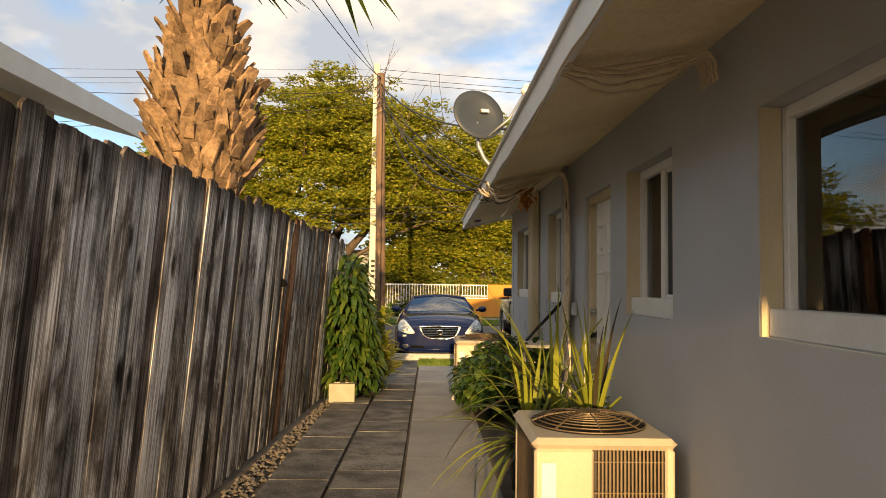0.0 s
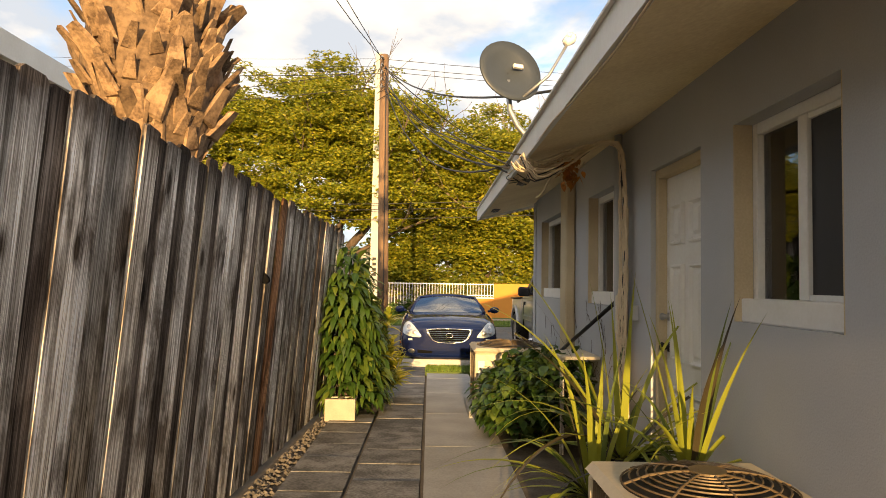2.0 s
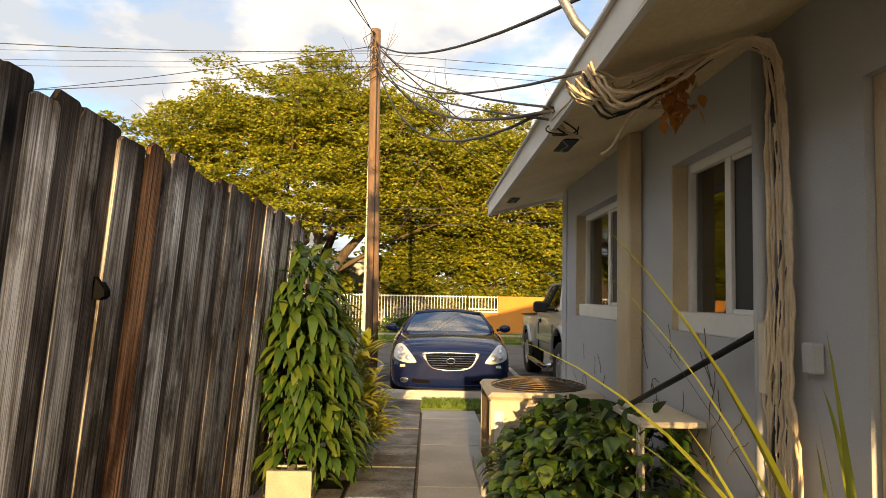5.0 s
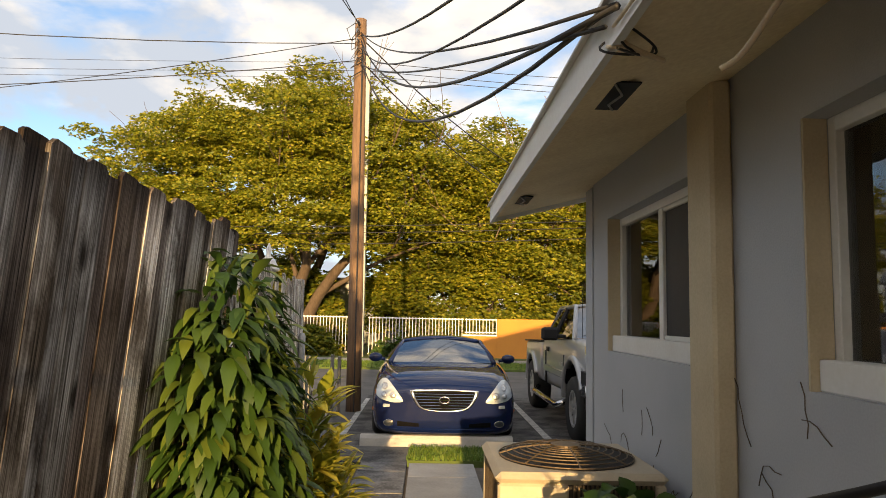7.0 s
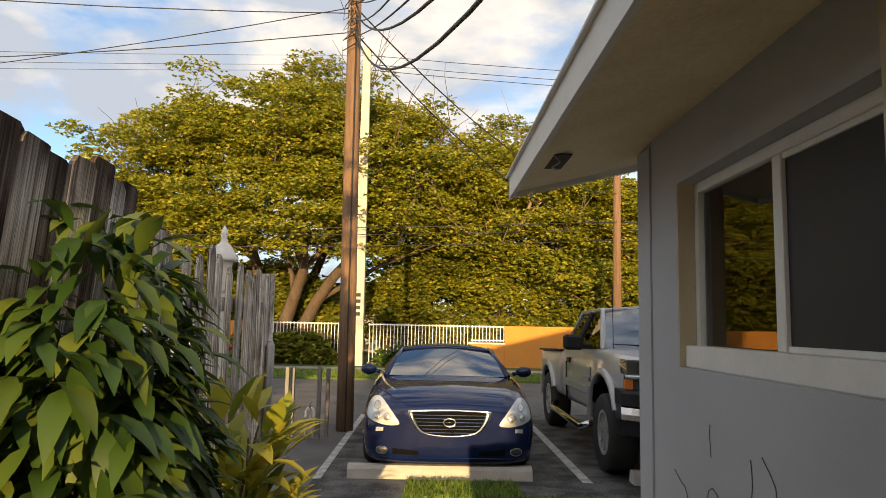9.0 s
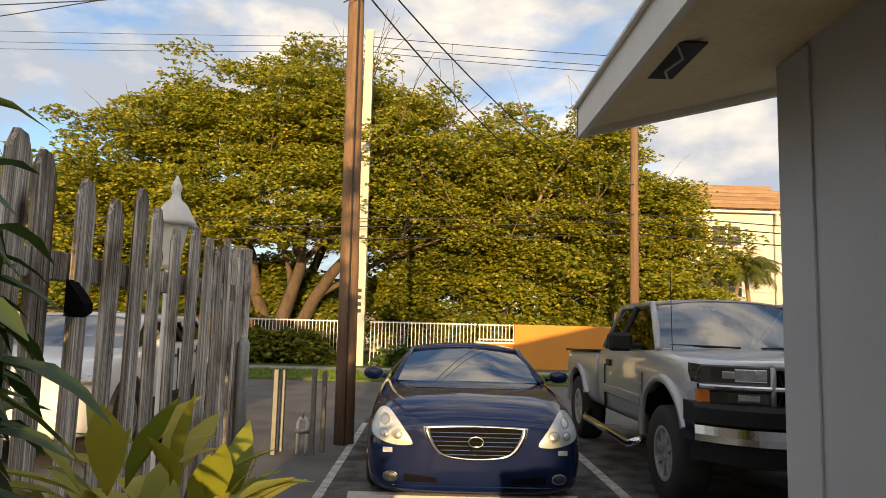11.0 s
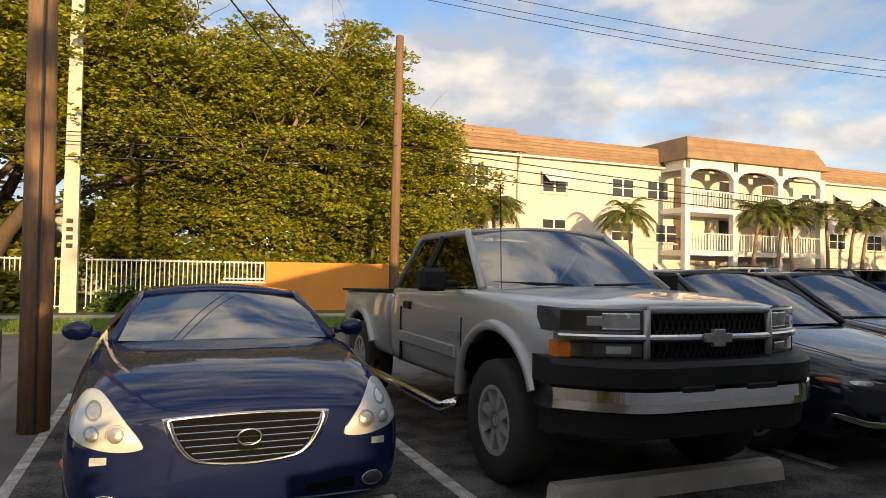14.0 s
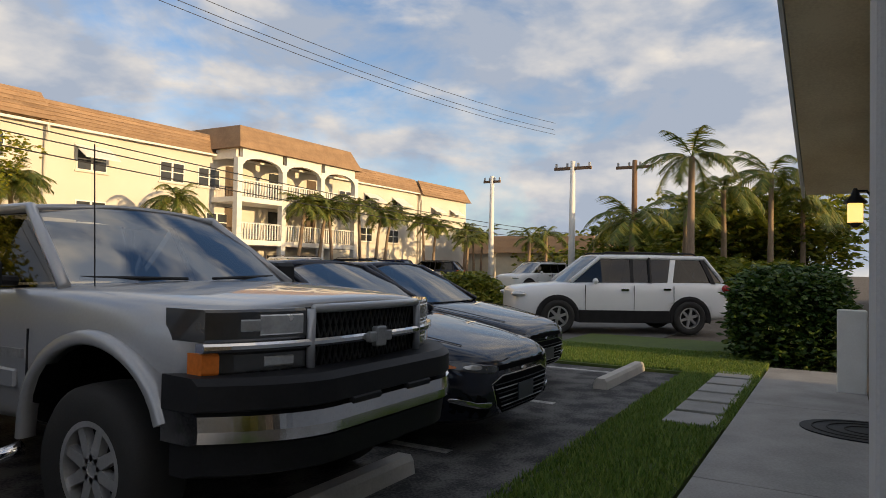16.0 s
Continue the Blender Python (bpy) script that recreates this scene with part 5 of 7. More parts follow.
def apt_window(x, z, w=1.5, h=1.15, bars=True, awning=False):
    p = part("window", boxed(x - w / 2, x + w / 2, -0.045, 0.02, z, z + h), M_WHITE, apt, "white framed window")
    for s in (-1, 1):
        part("pane", boxed(x + s * w / 4 - w / 4 + 0.06, x + s * w / 4 + w / 4 - 0.06, -0.056, -0.046, z + 0.07, z + h - 0.07), M_DARKPANE, p)
    if bars:
        part("glazing_bar", boxed(x - w / 2 + 0.05, x + w / 2 - 0.05, -0.066, -0.056, z + h / 2 - 0.025, z + h / 2 + 0.025), M_WHITE, p)
    part("sill", boxed(x - w / 2 - 0.08, x + w / 2 + 0.08, -0.1, -0.0, z - 0.08, z - 0.0), M_APT, p)
    if awning:
        bm = bmesh.new()
        ring_loft(bm, [[(xx, -0.02, z + h + 0.12), (xx, -0.95, z + h * 0.52), (xx, -0.95, z + h * 0.52 - 0.05), (xx, -0.02, z + h + 0.05)] for xx in (x - w / 2 - 0.1, x + w / 2 + 0.1)])
        part("awning", bm, M_WHITE, p, "white sloping metal awning")


M_DARKPANE = surface("far_window_pane", (0.05, 0.055, 0.06), 0.12, scale=2, bump=0)
for x, z, aw in ((14.6, 6.0, False), (19.2, 5.9, True), (23.6, 5.9, False), (26.0, 5.9, False), (41.0, 5.9, True), (44.6, 5.9, True), (50, 5.8, True), (53.2, 5.8, True), (38.0, 5.9, False),
                 (14.6, 3.3, False), (19.2, 3.3, False), (26.6, 3.3, False), (23.6, 3.3, False), (40.5, 3.3, False), (44, 3.3, False), (50, 3.3, False), (53.2, 3.3, False),
                 (14.6, 0.8, True), (19.2, 0.8, True), (23.6, 0.8, False), (26.6, 0.8, True), (38.5, 0.6, True), (41.5, 0.6, True), (44.8, 0.6, True), (50, 0.7, False), (53.2, 0.7, False)):
    apt_window(x, z, awning=aw)
for x in (17.0, 47.6):
    bm = bmesh.new()
    tube(bm, [(x, -0.3, 8.0), (x, -0.3, 7.4), (x, -0.12, 7.0), (x, -0.12, 0)], 0.07, 8)
    part("downpipe", bm, M_APT, apt)

# projecting balcony tower with arches
TX0, TX1, TY0 = 26.2, 36.4, -2.2
tw = thing("balcony_tower", "white balcony block of the apartment building with arches and balustrades", "balcony", pose(0, AY, 0) @ Matrix.Diagonal((1, 1, 0.93, 1)))
part("roof", mansard(TX0, TX1, TY0, 8.15, 9.55, 0.3, 3.0), M_SHINGLE, tw, "brown hipped shingle roof")
part("slab", boxed(TX0, TX1, TY0, 0, 2.55, 2.85), M_WHITE, tw)
part("slab", boxed(TX0, TX1, TY0, 0, 5.05, 5.35), M_WHITE, tw)
BAYS = 3
bw = (TX1 - TX0) / BAYS
for k in range(BAYS + 1):
    x = TX0 + k * bw
    part("column", boxed(x - 0.17, x + 0.17, TY0 - 0.02, TY0 + 0.32, 0, 7.6), M_WHITE, tw)
for k in range(BAYS):
    xa, xb = TX0 + k * bw + 0.17, TX0 + (k + 1) * bw - 0.17
    bm = bmesh.new()
    n = 12
    ring_loft(bm, [[(xa + (xb - xa) * j / n, y, 7.15 + 0.55 * math.sqrt(max(1 - (2 * j / n - 1) ** 2, 0))) for j in range(n + 1)] + [(xb, y, 8.15), (xa, y, 8.15)] for y in (TY0, TY0 + 0.25)])
    part("arch", bm, M_WHITE, tw)
    for z in (2.85, 5.35):
        part("handrail", boxed(xa, xb, TY0 + 0.05, TY0 + 0.15, z + 0.95, z + 1.03), M_WHITE, tw)
        x = xa + 0.1
        while x < xb:
            part("baluster", boxed(x, x + 0.07, TY0 + 0.07, TY0 + 0.13, z + 0.05, z + 0.95), M_WHITE, tw)
            x += 0.21
    for z in (0.0, 2.85, 5.35):
        part("balcony_door", boxed(xa + 0.8, xa + 1.7, -0.05, -0.01, z, z + 2.0), M_DARKPANE if k % 2 else M_BARK, tw, "dark balcony door")
part("side_wall", boxed(TX0 + 0.02, TX0 + 0.2, TY0 + 0.35, -0.01, 7.6, 8.15), M_WHITE, tw)


# ---- plants ----
def leaf_cloud(verts, faces, rnd, c, n, size, spread, droop=0.3):
    """n sprays of pointed leaflets around a centre."""
    for _ in range(n):
        a, u = rnd.uniform(0, 6.283), rnd.uniform(-1, 1)
        r = rnd.random() ** 0.45
        s = math.sqrt(1 - u * u)
        p = Vector((c[0] + spread[0] * r * s * math.cos(a), c[1] + spread[1] * r * s * math.sin(a), c[2] + spread[2] * r * u - 0.25 * spread[2] * r * r))
        heading = rnd.uniform(0, 6.283)
        tilt = Vector((rnd.gauss(0, 0.8), rnd.gauss(0, 0.8) - 0.5, 1.0))
        for k in range(5):
            h = heading + (k - 2) * 0.62 + rnd.uniform(-0.2, 0.2)
            L = size * rnd.uniform(0.7, 1.25)
            d = Vector((math.cos(h), math.sin(h), rnd.uniform(-droop - 0.3, 0.35))).normalized()
            side = d.cross(tilt + Vector((rnd.gauss(0, 0.6), rnd.gauss(0, 0.6), rnd.gauss(0, 0.4)))).normalized() * L * 0.25
            i = len(verts)
            verts += [p, p + d * L * 0.5 + side, p + d * L, p + d * L * 0.5 - side]
            faces.append((i, i + 1, i + 2, i + 3))


def branch(bm, rnd, p, d, length, r, depth, tips):
    """A crooked limb that forks; tips collects its ends."""
    pts, rs = [p], [r]
    q = p
    for k in range(4):
        d = (d + Vector((rnd.uniform(-0.25, 0.25), rnd.uniform(-0.25, 0.25), rnd.uniform(-0.08, 0.16)))).normalized()
        q = q + d * length / 4
        pts.append(q)
        rs.append(r * (1 - 0.13 * (k + 1)))
    tube(bm, pts, rs, 6 if depth > 1 else 5)
    if depth < 2:
        tips.append(pts[2])
    if depth == 0:
        tips.append(q)
        return
    for _ in range(3 if depth > 1 else 3):
        nd = (d + Vector((rnd.uniform(-0.9, 0.9), rnd.uniform(-0.9, 0.9), rnd.uniform(-0.25, 0.6)))).normalized()
        branch(bm, rnd, pts[rnd.choice((2, 3, 4))], nd, length * rnd.uniform(0.6, 0.85), rs[-1] * 0.75, depth - 1, tips)


def tree(label, base, height, reach, seed, crown, leaf_n=34, leaf=0.34, bark=None, leafmat=None, stems=2, low=0.25, clump=(1.5, 1.5, 0.9)):
    """crown: number of extra clumps set on an uneven dome of that reach."""
    rnd = random.Random(seed)
    t = thing("tree", label, "tree", pose(*base))
    bm = bmesh.new()
    tips = []
    for s in range(stems):
        a = 6.283 * s / stems + rnd.uniform(-0.5, 0.5)
        d = Vector((math.cos(a) * 0.45, math.sin(a) * 0.45, 1)).normalized()
        branch(bm, rnd, Vector((0.3 * math.cos(a), 0.3 * math.sin(a), -0.1)), d, height * 0.45, height * 0.028, 3, tips)
    part("trunk", bm, bark or M_BARK, t, "forking trunk and limbs", smooth=True)
    verts, faces = [], []
    for p in tips:
        if rnd.random() < 0.6 and (p.x / reach[0]) ** 2 + (p.y / reach[1]) ** 2 + ((p.z - height * 0.45) / (height * 0.53)) ** 2 < 1.12:
            leaf_cloud(verts, faces, rnd, p, leaf_n // 2, leaf, clump)
    plates, tries = [], 0
    while len(plates) < crown and tries < crown * 30:
        tries += 1
        a, u = rnd.uniform(0, 6.283), rnd.random()
        el = math.acos(1 - 1.5 * u)
        q = rnd.uniform(0.45, 1.0) ** 0.7 * (0.84 + 0.20 * math.sin(3 * a + seed) * math.sin(4.3 * el + seed) + rnd.uniform(-0.08, 0.1))
        p = (reach[0] * q * math.sin(el) * math.cos(a), reach[1] * q * math.sin(el) * math.sin(a), height * low + (height * (1 - low)) * (0.42 + 0.58 * math.cos(el) * q))
        p = (p[0], p[1], max(p[2], height * low * 0.8))
        k = rnd.uniform(0.55, 1.2)
        gap = clump[0] * 0.8
        if any((p[0] - o[0]) ** 2 + (p[1] - o[1]) ** 2 + ((p[2] - o[2]) * 1.7) ** 2 < gap * gap for o in plates):
            continue
        plates.append(p)
        leaf_cloud(verts, faces, rnd, p, int(leaf_n * k * k), leaf, tuple(v * k for v in clump))
    quads("crown", verts, faces, leafmat or M_LEAF, t)
    return t


tree("large spreading tree with yellow-green leaves in evening sun", (-5.7, 36.0, 0), 12.3, (8.6, 5.6), 3, 330, leaf_n=215, leaf=0.155, stems=4, low=0.17, clump=(1.25, 1.25, 0.42))
tree("broad tree with olive-green crown and pale limbs", (5.0, 37.0, 0), 10.9, (6.1, 4.6), 5, 240, leaf_n=205, leaf=0.155, stems=4, low=0.14, bark=M_PALEBARK, clump=(1.15, 1.15, 0.42))
tree("spreading tree with green leaves at the street", (-15.5, 39.0, 0), 8.8, (6.2, 5.0), 8, 130, leaf_n=70, leaf=0.22, stems=3, low=0.2, clump=(1.3, 1.3, 0.5))
tree("small leafy tree beside the apartment building", (10.0, 37.0, 0), 7.6, (2.7, 2.4), 9, 70, leaf_n=100, leaf=0.16, stems=2, low=0.15, bark=M_PALEBARK, clump=(1.0, 1.0, 0.45))


for k, (x, y, h, r) in enumerate(((-1.0, 35.6, 4.3, 1.7), (0.9, 35.4, 5.0, 1.9), (3.4, 35.0, 5.6, 2.3), (6.2, 35.2, 5.2, 2.2), (8.6, 35.6, 4.8, 2.0))):
    tree("dense low tree with dark green leaves behind the wall", (x, y, 0), h, (r, 1.5), 120 + k, 42, leaf_n=95, leaf=0.16, stems=2, low=0.06, leafmat=M_LEAFDARK if k % 2 else M_LEAF, clump=(0.8, 0.8, 0.36))


def hedge(name, label, x0, x1, y0, y1, z0, z1, n, leaf, mat, seed, category="bush"):
    rnd = random.Random(seed)
    cx, cy = (x0 + x1) / 2, (y0 + y1) / 2
    h = thing(name, label, category, pose(cx, cy, 0))
    bm = bmesh.new()
    for k in range(7):
        a = Vector((rnd.uniform(x0 - cx, x1 - cx) * 0.5, rnd.uniform(y0 - cy, y1 - cy) * 0.4, -0.02))
        tube(bm, [a, a * 1.3 + Vector((0, 0, (z1 - z0) * 0.4)), a * 1.6 + Vector((0, 0, (z1 - z0) * 0.75))], [0.03, 0.022, 0.01], 5)
    part("stem", bm, M_BARK, h)
    verts, faces = [], []
    for _ in range(n):
        f = (rnd.uniform(-1, 1), rnd.uniform(-1, 1), rnd.uniform(0, 1))
        top = z1 - (z1 - z0) * 0.25 * (f[0] ** 4 + f[1] ** 4) * rnd.uniform(0.4, 1.2)
        p = (f[0] * (x1 - x0) / 2 * (1 - 0.2 * f[2]), f[1] * (y1 - y0) / 2, z0 + (top - z0) * f[2] ** 0.7)
        leaf_cloud(verts, faces, rnd, p, 4, leaf, (leaf * 1.6, leaf * 1.6, leaf * 1.2))
    quads("foliage", verts, faces, mat, h)
    return h


hedge("hedge", "dense dark green shrubs behind the railing", -1.2, 8.6, 33.4, 34.6, 0.1, 1.7, 900, 0.21, M_LEAFDARK, 21)
hedge("hedge", "shaded dark green shrubs under the trees", -18.0, -2.8, 35.6, 37.6, 0.1, 3.9, 3800, 0.26, M_LEAFDARK, 26)
hedge("bush", "low dark shrubs before the railing", -7.0, -3.0, 31.4, 32.6, 0.0, 1.1, 350, 0.22, M_LEAFDARK, 22)
hedge("bush", "low green shrubs at the foot of the railing", -1.6, 1.6, 31.5, 32.0, 0.0, 0.6, 120, 0.2, M_SHRUBLEAF, 24)
hedge("bush", "dense rounded green bush beside the walk", 11.6, 14.3, 11.9, 13.5, 0.0, 1.5, 2000, 0.11, M_SHRUBLEAF, 23)
hedge("bush", "low green bush at the street corner", 18.5, 21.0, 21.6, 23.4, 0.0, 1.2, 500, 0.16, M_LEAFDARK, 25)


def fan_leaf(verts, faces, p, d, length, width, droop, n=6, twist=0.0):
    """A long strap leaf that arches over."""
    d = Vector(d).normalized()
    side = d.cross(Vector((0, 0, 1)))
    side = side.normalized() if side.length > 1e-3 else Vector((1, 0, 0))
    q = Vector(p)
    i = len(verts)
    for k in range(n + 1):
        f = k / n
        w = width * (0.55 + 0.45 * math.sin(math.pi * min(f * 1.3 + 0.1, 1))) * (1 - f ** 3)
        fold = Vector((0, 0, w * 0.35))
        verts += [q - side * w + fold, q.copy(), q + side * w + fold]
        d = (d + Vector((0, 0, -droop / n))).normalized()
        q = q + d * length / n
    for k in range(n):
        a = i + 3 * k
        faces += [(a, a + 1, a + 4, a + 3), (a + 1, a + 2, a + 5, a + 4)]


def spiky_plant(label, x, y, z, n, length, seed, mat, dead=0, upright=0.55):
    rnd = random.Random(seed)
    pl = thing("spiky_plant", label, "plant", pose(x, y, z))
    pot = bmesh.new()
    ring_loft(pot, [[(r * math.cos(2 * math.pi * k / 16), r * math.sin(2 * math.pi * k / 16), zz) for k in range(16)] for r, zz in ((0.13, -z + ground_z(y) - 0.01), (0.17, 0.0), (0.18, 0.02), (0.16, 0.02), (0.15, -0.02))])
    part("pot", pot, M_BLACK, pl, "dark plastic plant pot")
    for k in range(n):
        a = rnd.uniform(0, 6.283)
        el = rnd.uniform(0.95, 1.5) if rnd.random() < upright else rnd.uniform(0.15, 0.95)
        L = length * rnd.uniform(0.6, 1.1)
        v, f = [], []
        fan_leaf(v, f, (0.04 * math.cos(a), 0.04 * math.sin(a), 0), (math.cos(a) * math.cos(el), math.sin(a) * math.cos(el), math.sin(el)), L, rnd.uniform(0.014, 0.024), rnd.uniform(0.5, 1.7) if el > 0.95 else rnd.uniform(0.9, 1.9), 9)
        quads("leaf", v, f, M_DRYLEAF if k < dead else mat if k % 3 else M_STRAPDARK, pl)
    return pl


M_DRYLEAF = leaf_surface("dark_dry_leaf", (0.03, 0.03, 0.018), (0.05, 0.04, 0.02), (0.09, 0.07, 0.03), 0.1)
M_STRAPDARK = leaf_surface("green_strap_leaf", (0.05, 0.085, 0.018), (0.10, 0.14, 0.025), (0.26, 0.26, 0.045), 0.2)
M_STRAP = leaf_surface("strap_leaf", (0.13, 0.19, 0.03), (0.28, 0.31, 0.04), (0.44, 0.40, 0.06), 0.3)
spiky_plant("tall spiky plant with yellow-green strap leaves in a dark pot", 1.30, 6.35, 0.52, 48, 1.25, 5, M_STRAP, 8, 0.45)
spiky_plant("small spiky plant with yellow-green leaves behind the condenser", 1.42, 5.66, 0.60, 22, 0.95, 6, M_STRAP, 4, 0.55)
spiky_plant("low spiky plant with drooping dark leaves in a pot", 1.08, 6.05, 0.38, 60, 0.85, 7, M_STRAP, 12, 0.25)


def broad_leaf(verts, faces, p, d, L, W, droop):
    d = Vector(d).normalized()
    side = d.cross(Vector((0, 0, 1)))
    side = side.normalized() if side.length > 1e-3 else Vector((1, 0, 0))
    q = Vector(p)
    i = len(verts)
    prof = (0.05, 0.75, 1.0, 0.62, 0.03)
    for k, w in enumerate(prof):
        up = Vector((0, 0, W * 0.30 * w))
        verts += [q - side * W * w + up, q.copy(), q + side * W * w + up]
        d = (d + Vector((0, 0, -droop / 4))).normalized()
        q = q + d * L / 4
    for k in range(4):
        a = i + 3 * k
        faces += [(a, a + 1, a + 4, a + 3), (a + 1, a + 2, a + 5, a + 4)]


def leafy_shrub(name, label, base, blobs, n, L, W, mat, seed, stems=9, droop=1.2, rise=0.25):
    """Leafy shrub: stems, and leaves scattered in the shells of some blobs (centre, radii)."""
    rnd = random.Random(seed)
    sh = thing(name, label, "shrub", pose(*base))
    bm = bmesh.new()
    for k in range(stems):
        c, r = blobs[k % len(blobs)]
        e = Vector(c) + Vector((rnd.uniform(-0.5, 0.5) * r[0], rnd.uniform(-0.5, 0.5) * r[1], rnd.uniform(0, 0.6) * r[2]))
        s = Vector((e.x * 0.4 + rnd.uniform(-0.08, 0.08), e.y * 0.4, -0.03))
        tube(bm, [s, s.lerp(e, 0.5) + Vector((rnd.uniform(-0.05, 0.05), rnd.uniform(-0.05, 0.05), 0.03)), e], [0.014, 0.01, 0.005], 6)
    part("stem", bm, M_BARK, sh, smooth=True)
    verts, faces = [], []
    tot = sum(r[0] * r[1] * r[2] for _, r in blobs) ** 1.0
    for c, r in blobs:
        for _ in range(int(n * r[0] * r[1] * r[2] / tot)):
            a, u = rnd.uniform(0, 6.283), rnd.uniform(-0.95, 1)
            q = rnd.uniform(0.45, 1.02) ** 0.5
            s = math.sqrt(1 - u * u)
            o = Vector((s * math.cos(a), s * math.sin(a), u))
            p = Vector(c) + Vector((o.x * r[0], o.y * r[1], o.z * r[2])) * q
            if p.z < 0.03:
                continue
            d = Vector((o.x + rnd.uniform(-0.75, 0.75), o.y + rnd.uniform(-0.75, 0.75), rise + rnd.uniform(-0.6, 0.5)))
            k = rnd.uniform(0.6, 1.15)
            broad_leaf(verts, faces, p, d, L * k, W * k, droop * rnd.uniform(0.5, 1.4))
    quads("foliage", verts, faces, mat, sh, smooth=True)
    return sh


leafy_shrub("leafy_shrub", "tall green shrub with drooping pointed leaves against the fence", (-0.70, 9.94, 0.06),
            [((-0.05, 0.05, 1.36), (0.30, 0.38, 0.46)), ((0.0, 0.02, 0.85), (0.38, 0.42, 0.5)), ((0.05, 0.06, 0.38), (0.42, 0.42, 0.36)), ((-0.02, -0.1, 1.1), (0.32, 0.42, 0.42))], 2000, 0.215, 0.033, M_SHRUBLEAF, 31, 16, droop=1.5)
leafy_shrub("yellow_shrub", "low shrub with yellow-green lance leaves at the fence foot", (-0.50, 10.85, 0.05),
            [((0, 0, 0.88), (0.24, 0.28, 0.20)), ((0.0, 0.0, 0.52), (0.28, 0.34, 0.28)), ((0.05, 0.05, 0.3), (0.32, 0.40, 0.28))], 620, 0.24, 0.040, M_GOLDLEAF, 32, 8, droop=0.7, rise=1.0)
leafy_shrub("leafy_shrub", "bushy dark green shrub with broad leaves before the condenser", (1.12, 8.95, 0.06),
            [((-0.05, 0.05, 0.35), (0.40, 0.75, 0.36)), ((0.2, -0.45, 0.52), (0.34, 0.42, 0.36)), ((0.05, 0.3, 0.55), (0.28, 0.35, 0.25))], 1300, 0.13, 0.045, M_SHRUBLEAF, 33, 10)
leafy_shrub("leafy_shrub", "small weeds with green leaves at the wall foot", (1.5, 11.0, 0.02), [((0, 0, 0.2), (0.14, 0.45, 0.22))], 160, 0.12, 0.03, M_SHRUBLEAF, 34, 5)


# ---- air conditioners ----
def condenser(label, x0, x1, y0, y1, h):
    """Square condenser: beige corner posts and top, louvred coil sides, round wire fan guard."""
    w, d = x1 - x0, y1 - y0
    ac = thing("air_conditioner", label, "air conditioner", pose(x0, y0, ground_z(y0)))
    part("pad", boxed(-0.06, w + 0.02, -0.06, d + 0.05, -0.02, 0.07, bevel=0.01), M_CONCRETE, ac, "concrete pad")
    part("coil", boxed(0.03, w - 0.03, 0.03, d - 0.03, 0.09, h - 0.07), M_ACDARK, ac, "dark coil")
    part("base_pan", boxed(0, w, 0, d, 0.07, 0.12, bevel=0.015), M_ACBODY, ac)
    part("front_panel", boxed(0.0, w * 0.42, 0.0, 0.05, 0.12, h - 0.07, bevel=0.012), M_ACBODY, ac, "plain beige service panel")
    part("corner_post", boxed(w - 0.05, w, 0.0, 0.05, 0.12, h - 0.07, bevel=0.01), M_ACBODY, ac)
    part("corner_post", boxed(0, 0.05, d - 0.05, d, 0.12, h - 0.07, bevel=0.01), M_ACBODY, ac)
    part("corner_post", boxed(w - 0.05, w, d - 0.05, d, 0.12, h - 0.07, bevel=0.01), M_ACBODY, ac)
    n = 18
    for k in range(n):
        x = w * 0.42 + 0.015 + (w * 0.58 - 0.07) * (k + 0.5) / n
        part("slat", boxed(x - 0.004, x + 0.004, 0.004, 0.022, 0.12, h - 0.075), M_WIREGUARD, ac)
    for z in (0.25, 0.42, 0.58):
        part("guard_wire", boxed(w * 0.42, w - 0.05, 0.0, 0.006, z * h / 0.72, z * h / 0.72 + 0.006), M_WIREGUARD, ac)
    for k in range(20):
        y = 0.06 + (d - 0.12) * (k + 0.5) / 20
        part("slat", boxed(0.004, 0.022, y - 0.004, y + 0.004, 0.12, h - 0.075), M_WIREGUARD, ac)
    top = bmesh.new()
    box(top, -0.015, w + 0.015, -0.015, d + 0.015, h - 0.075, h - 0.015, bevel=0.03)
    tp = part("top_cover", top, M_ACBODY, ac)
    cx, cy, R = w / 2, d / 2, min(w, d) * 0.44
    bm = bmesh.new()
    disc_ring(bm, (cx, cy, h - 0.016), "z", 0.0, R, 0.004, 36)
    part("fan_opening", bm, M_BLACK, tp)
    for q in range(1, 11):
        r = R * q / 10
        zz = h + 0.045 - 0.05 * (q / 10) ** 3
        bm = bmesh.new()
        tube(bm, [(cx + r * math.cos(2 * math.pi * k / 36), cy + r * math.sin(2 * math.pi * k / 36), zz) for k in range(37)], 0.004, 5, cap=False)
        part("guard_ring", bm, M_WIREGUARD, tp)
    for k in range(8):
        a = 2 * math.pi * k / 8
        bm = bmesh.new()
        tube(bm, [(cx + R * f * math.cos(a), cy + R * f * math.sin(a), h + 0.048 - 0.05 * f ** 3) for f in (0.1, 0.4, 0.7, 1.0)], 0.005, 5)
        part("guard_spoke", bm, M_WIREGUARD, tp)
    bm = bmesh.new()
    disc_ring(bm, (cx, cy, h + 0.04), "z", 0.0, R * 0.22, 0.012, 24)
    part("guard_cap", bm, M_WIREGUARD, tp)
    part("label_plate", boxed(0.035, 0.105, -0.004, 0.0, h * 0.45, h * 0.80), M_WHITE, ac, "worn white rating label")
    return ac


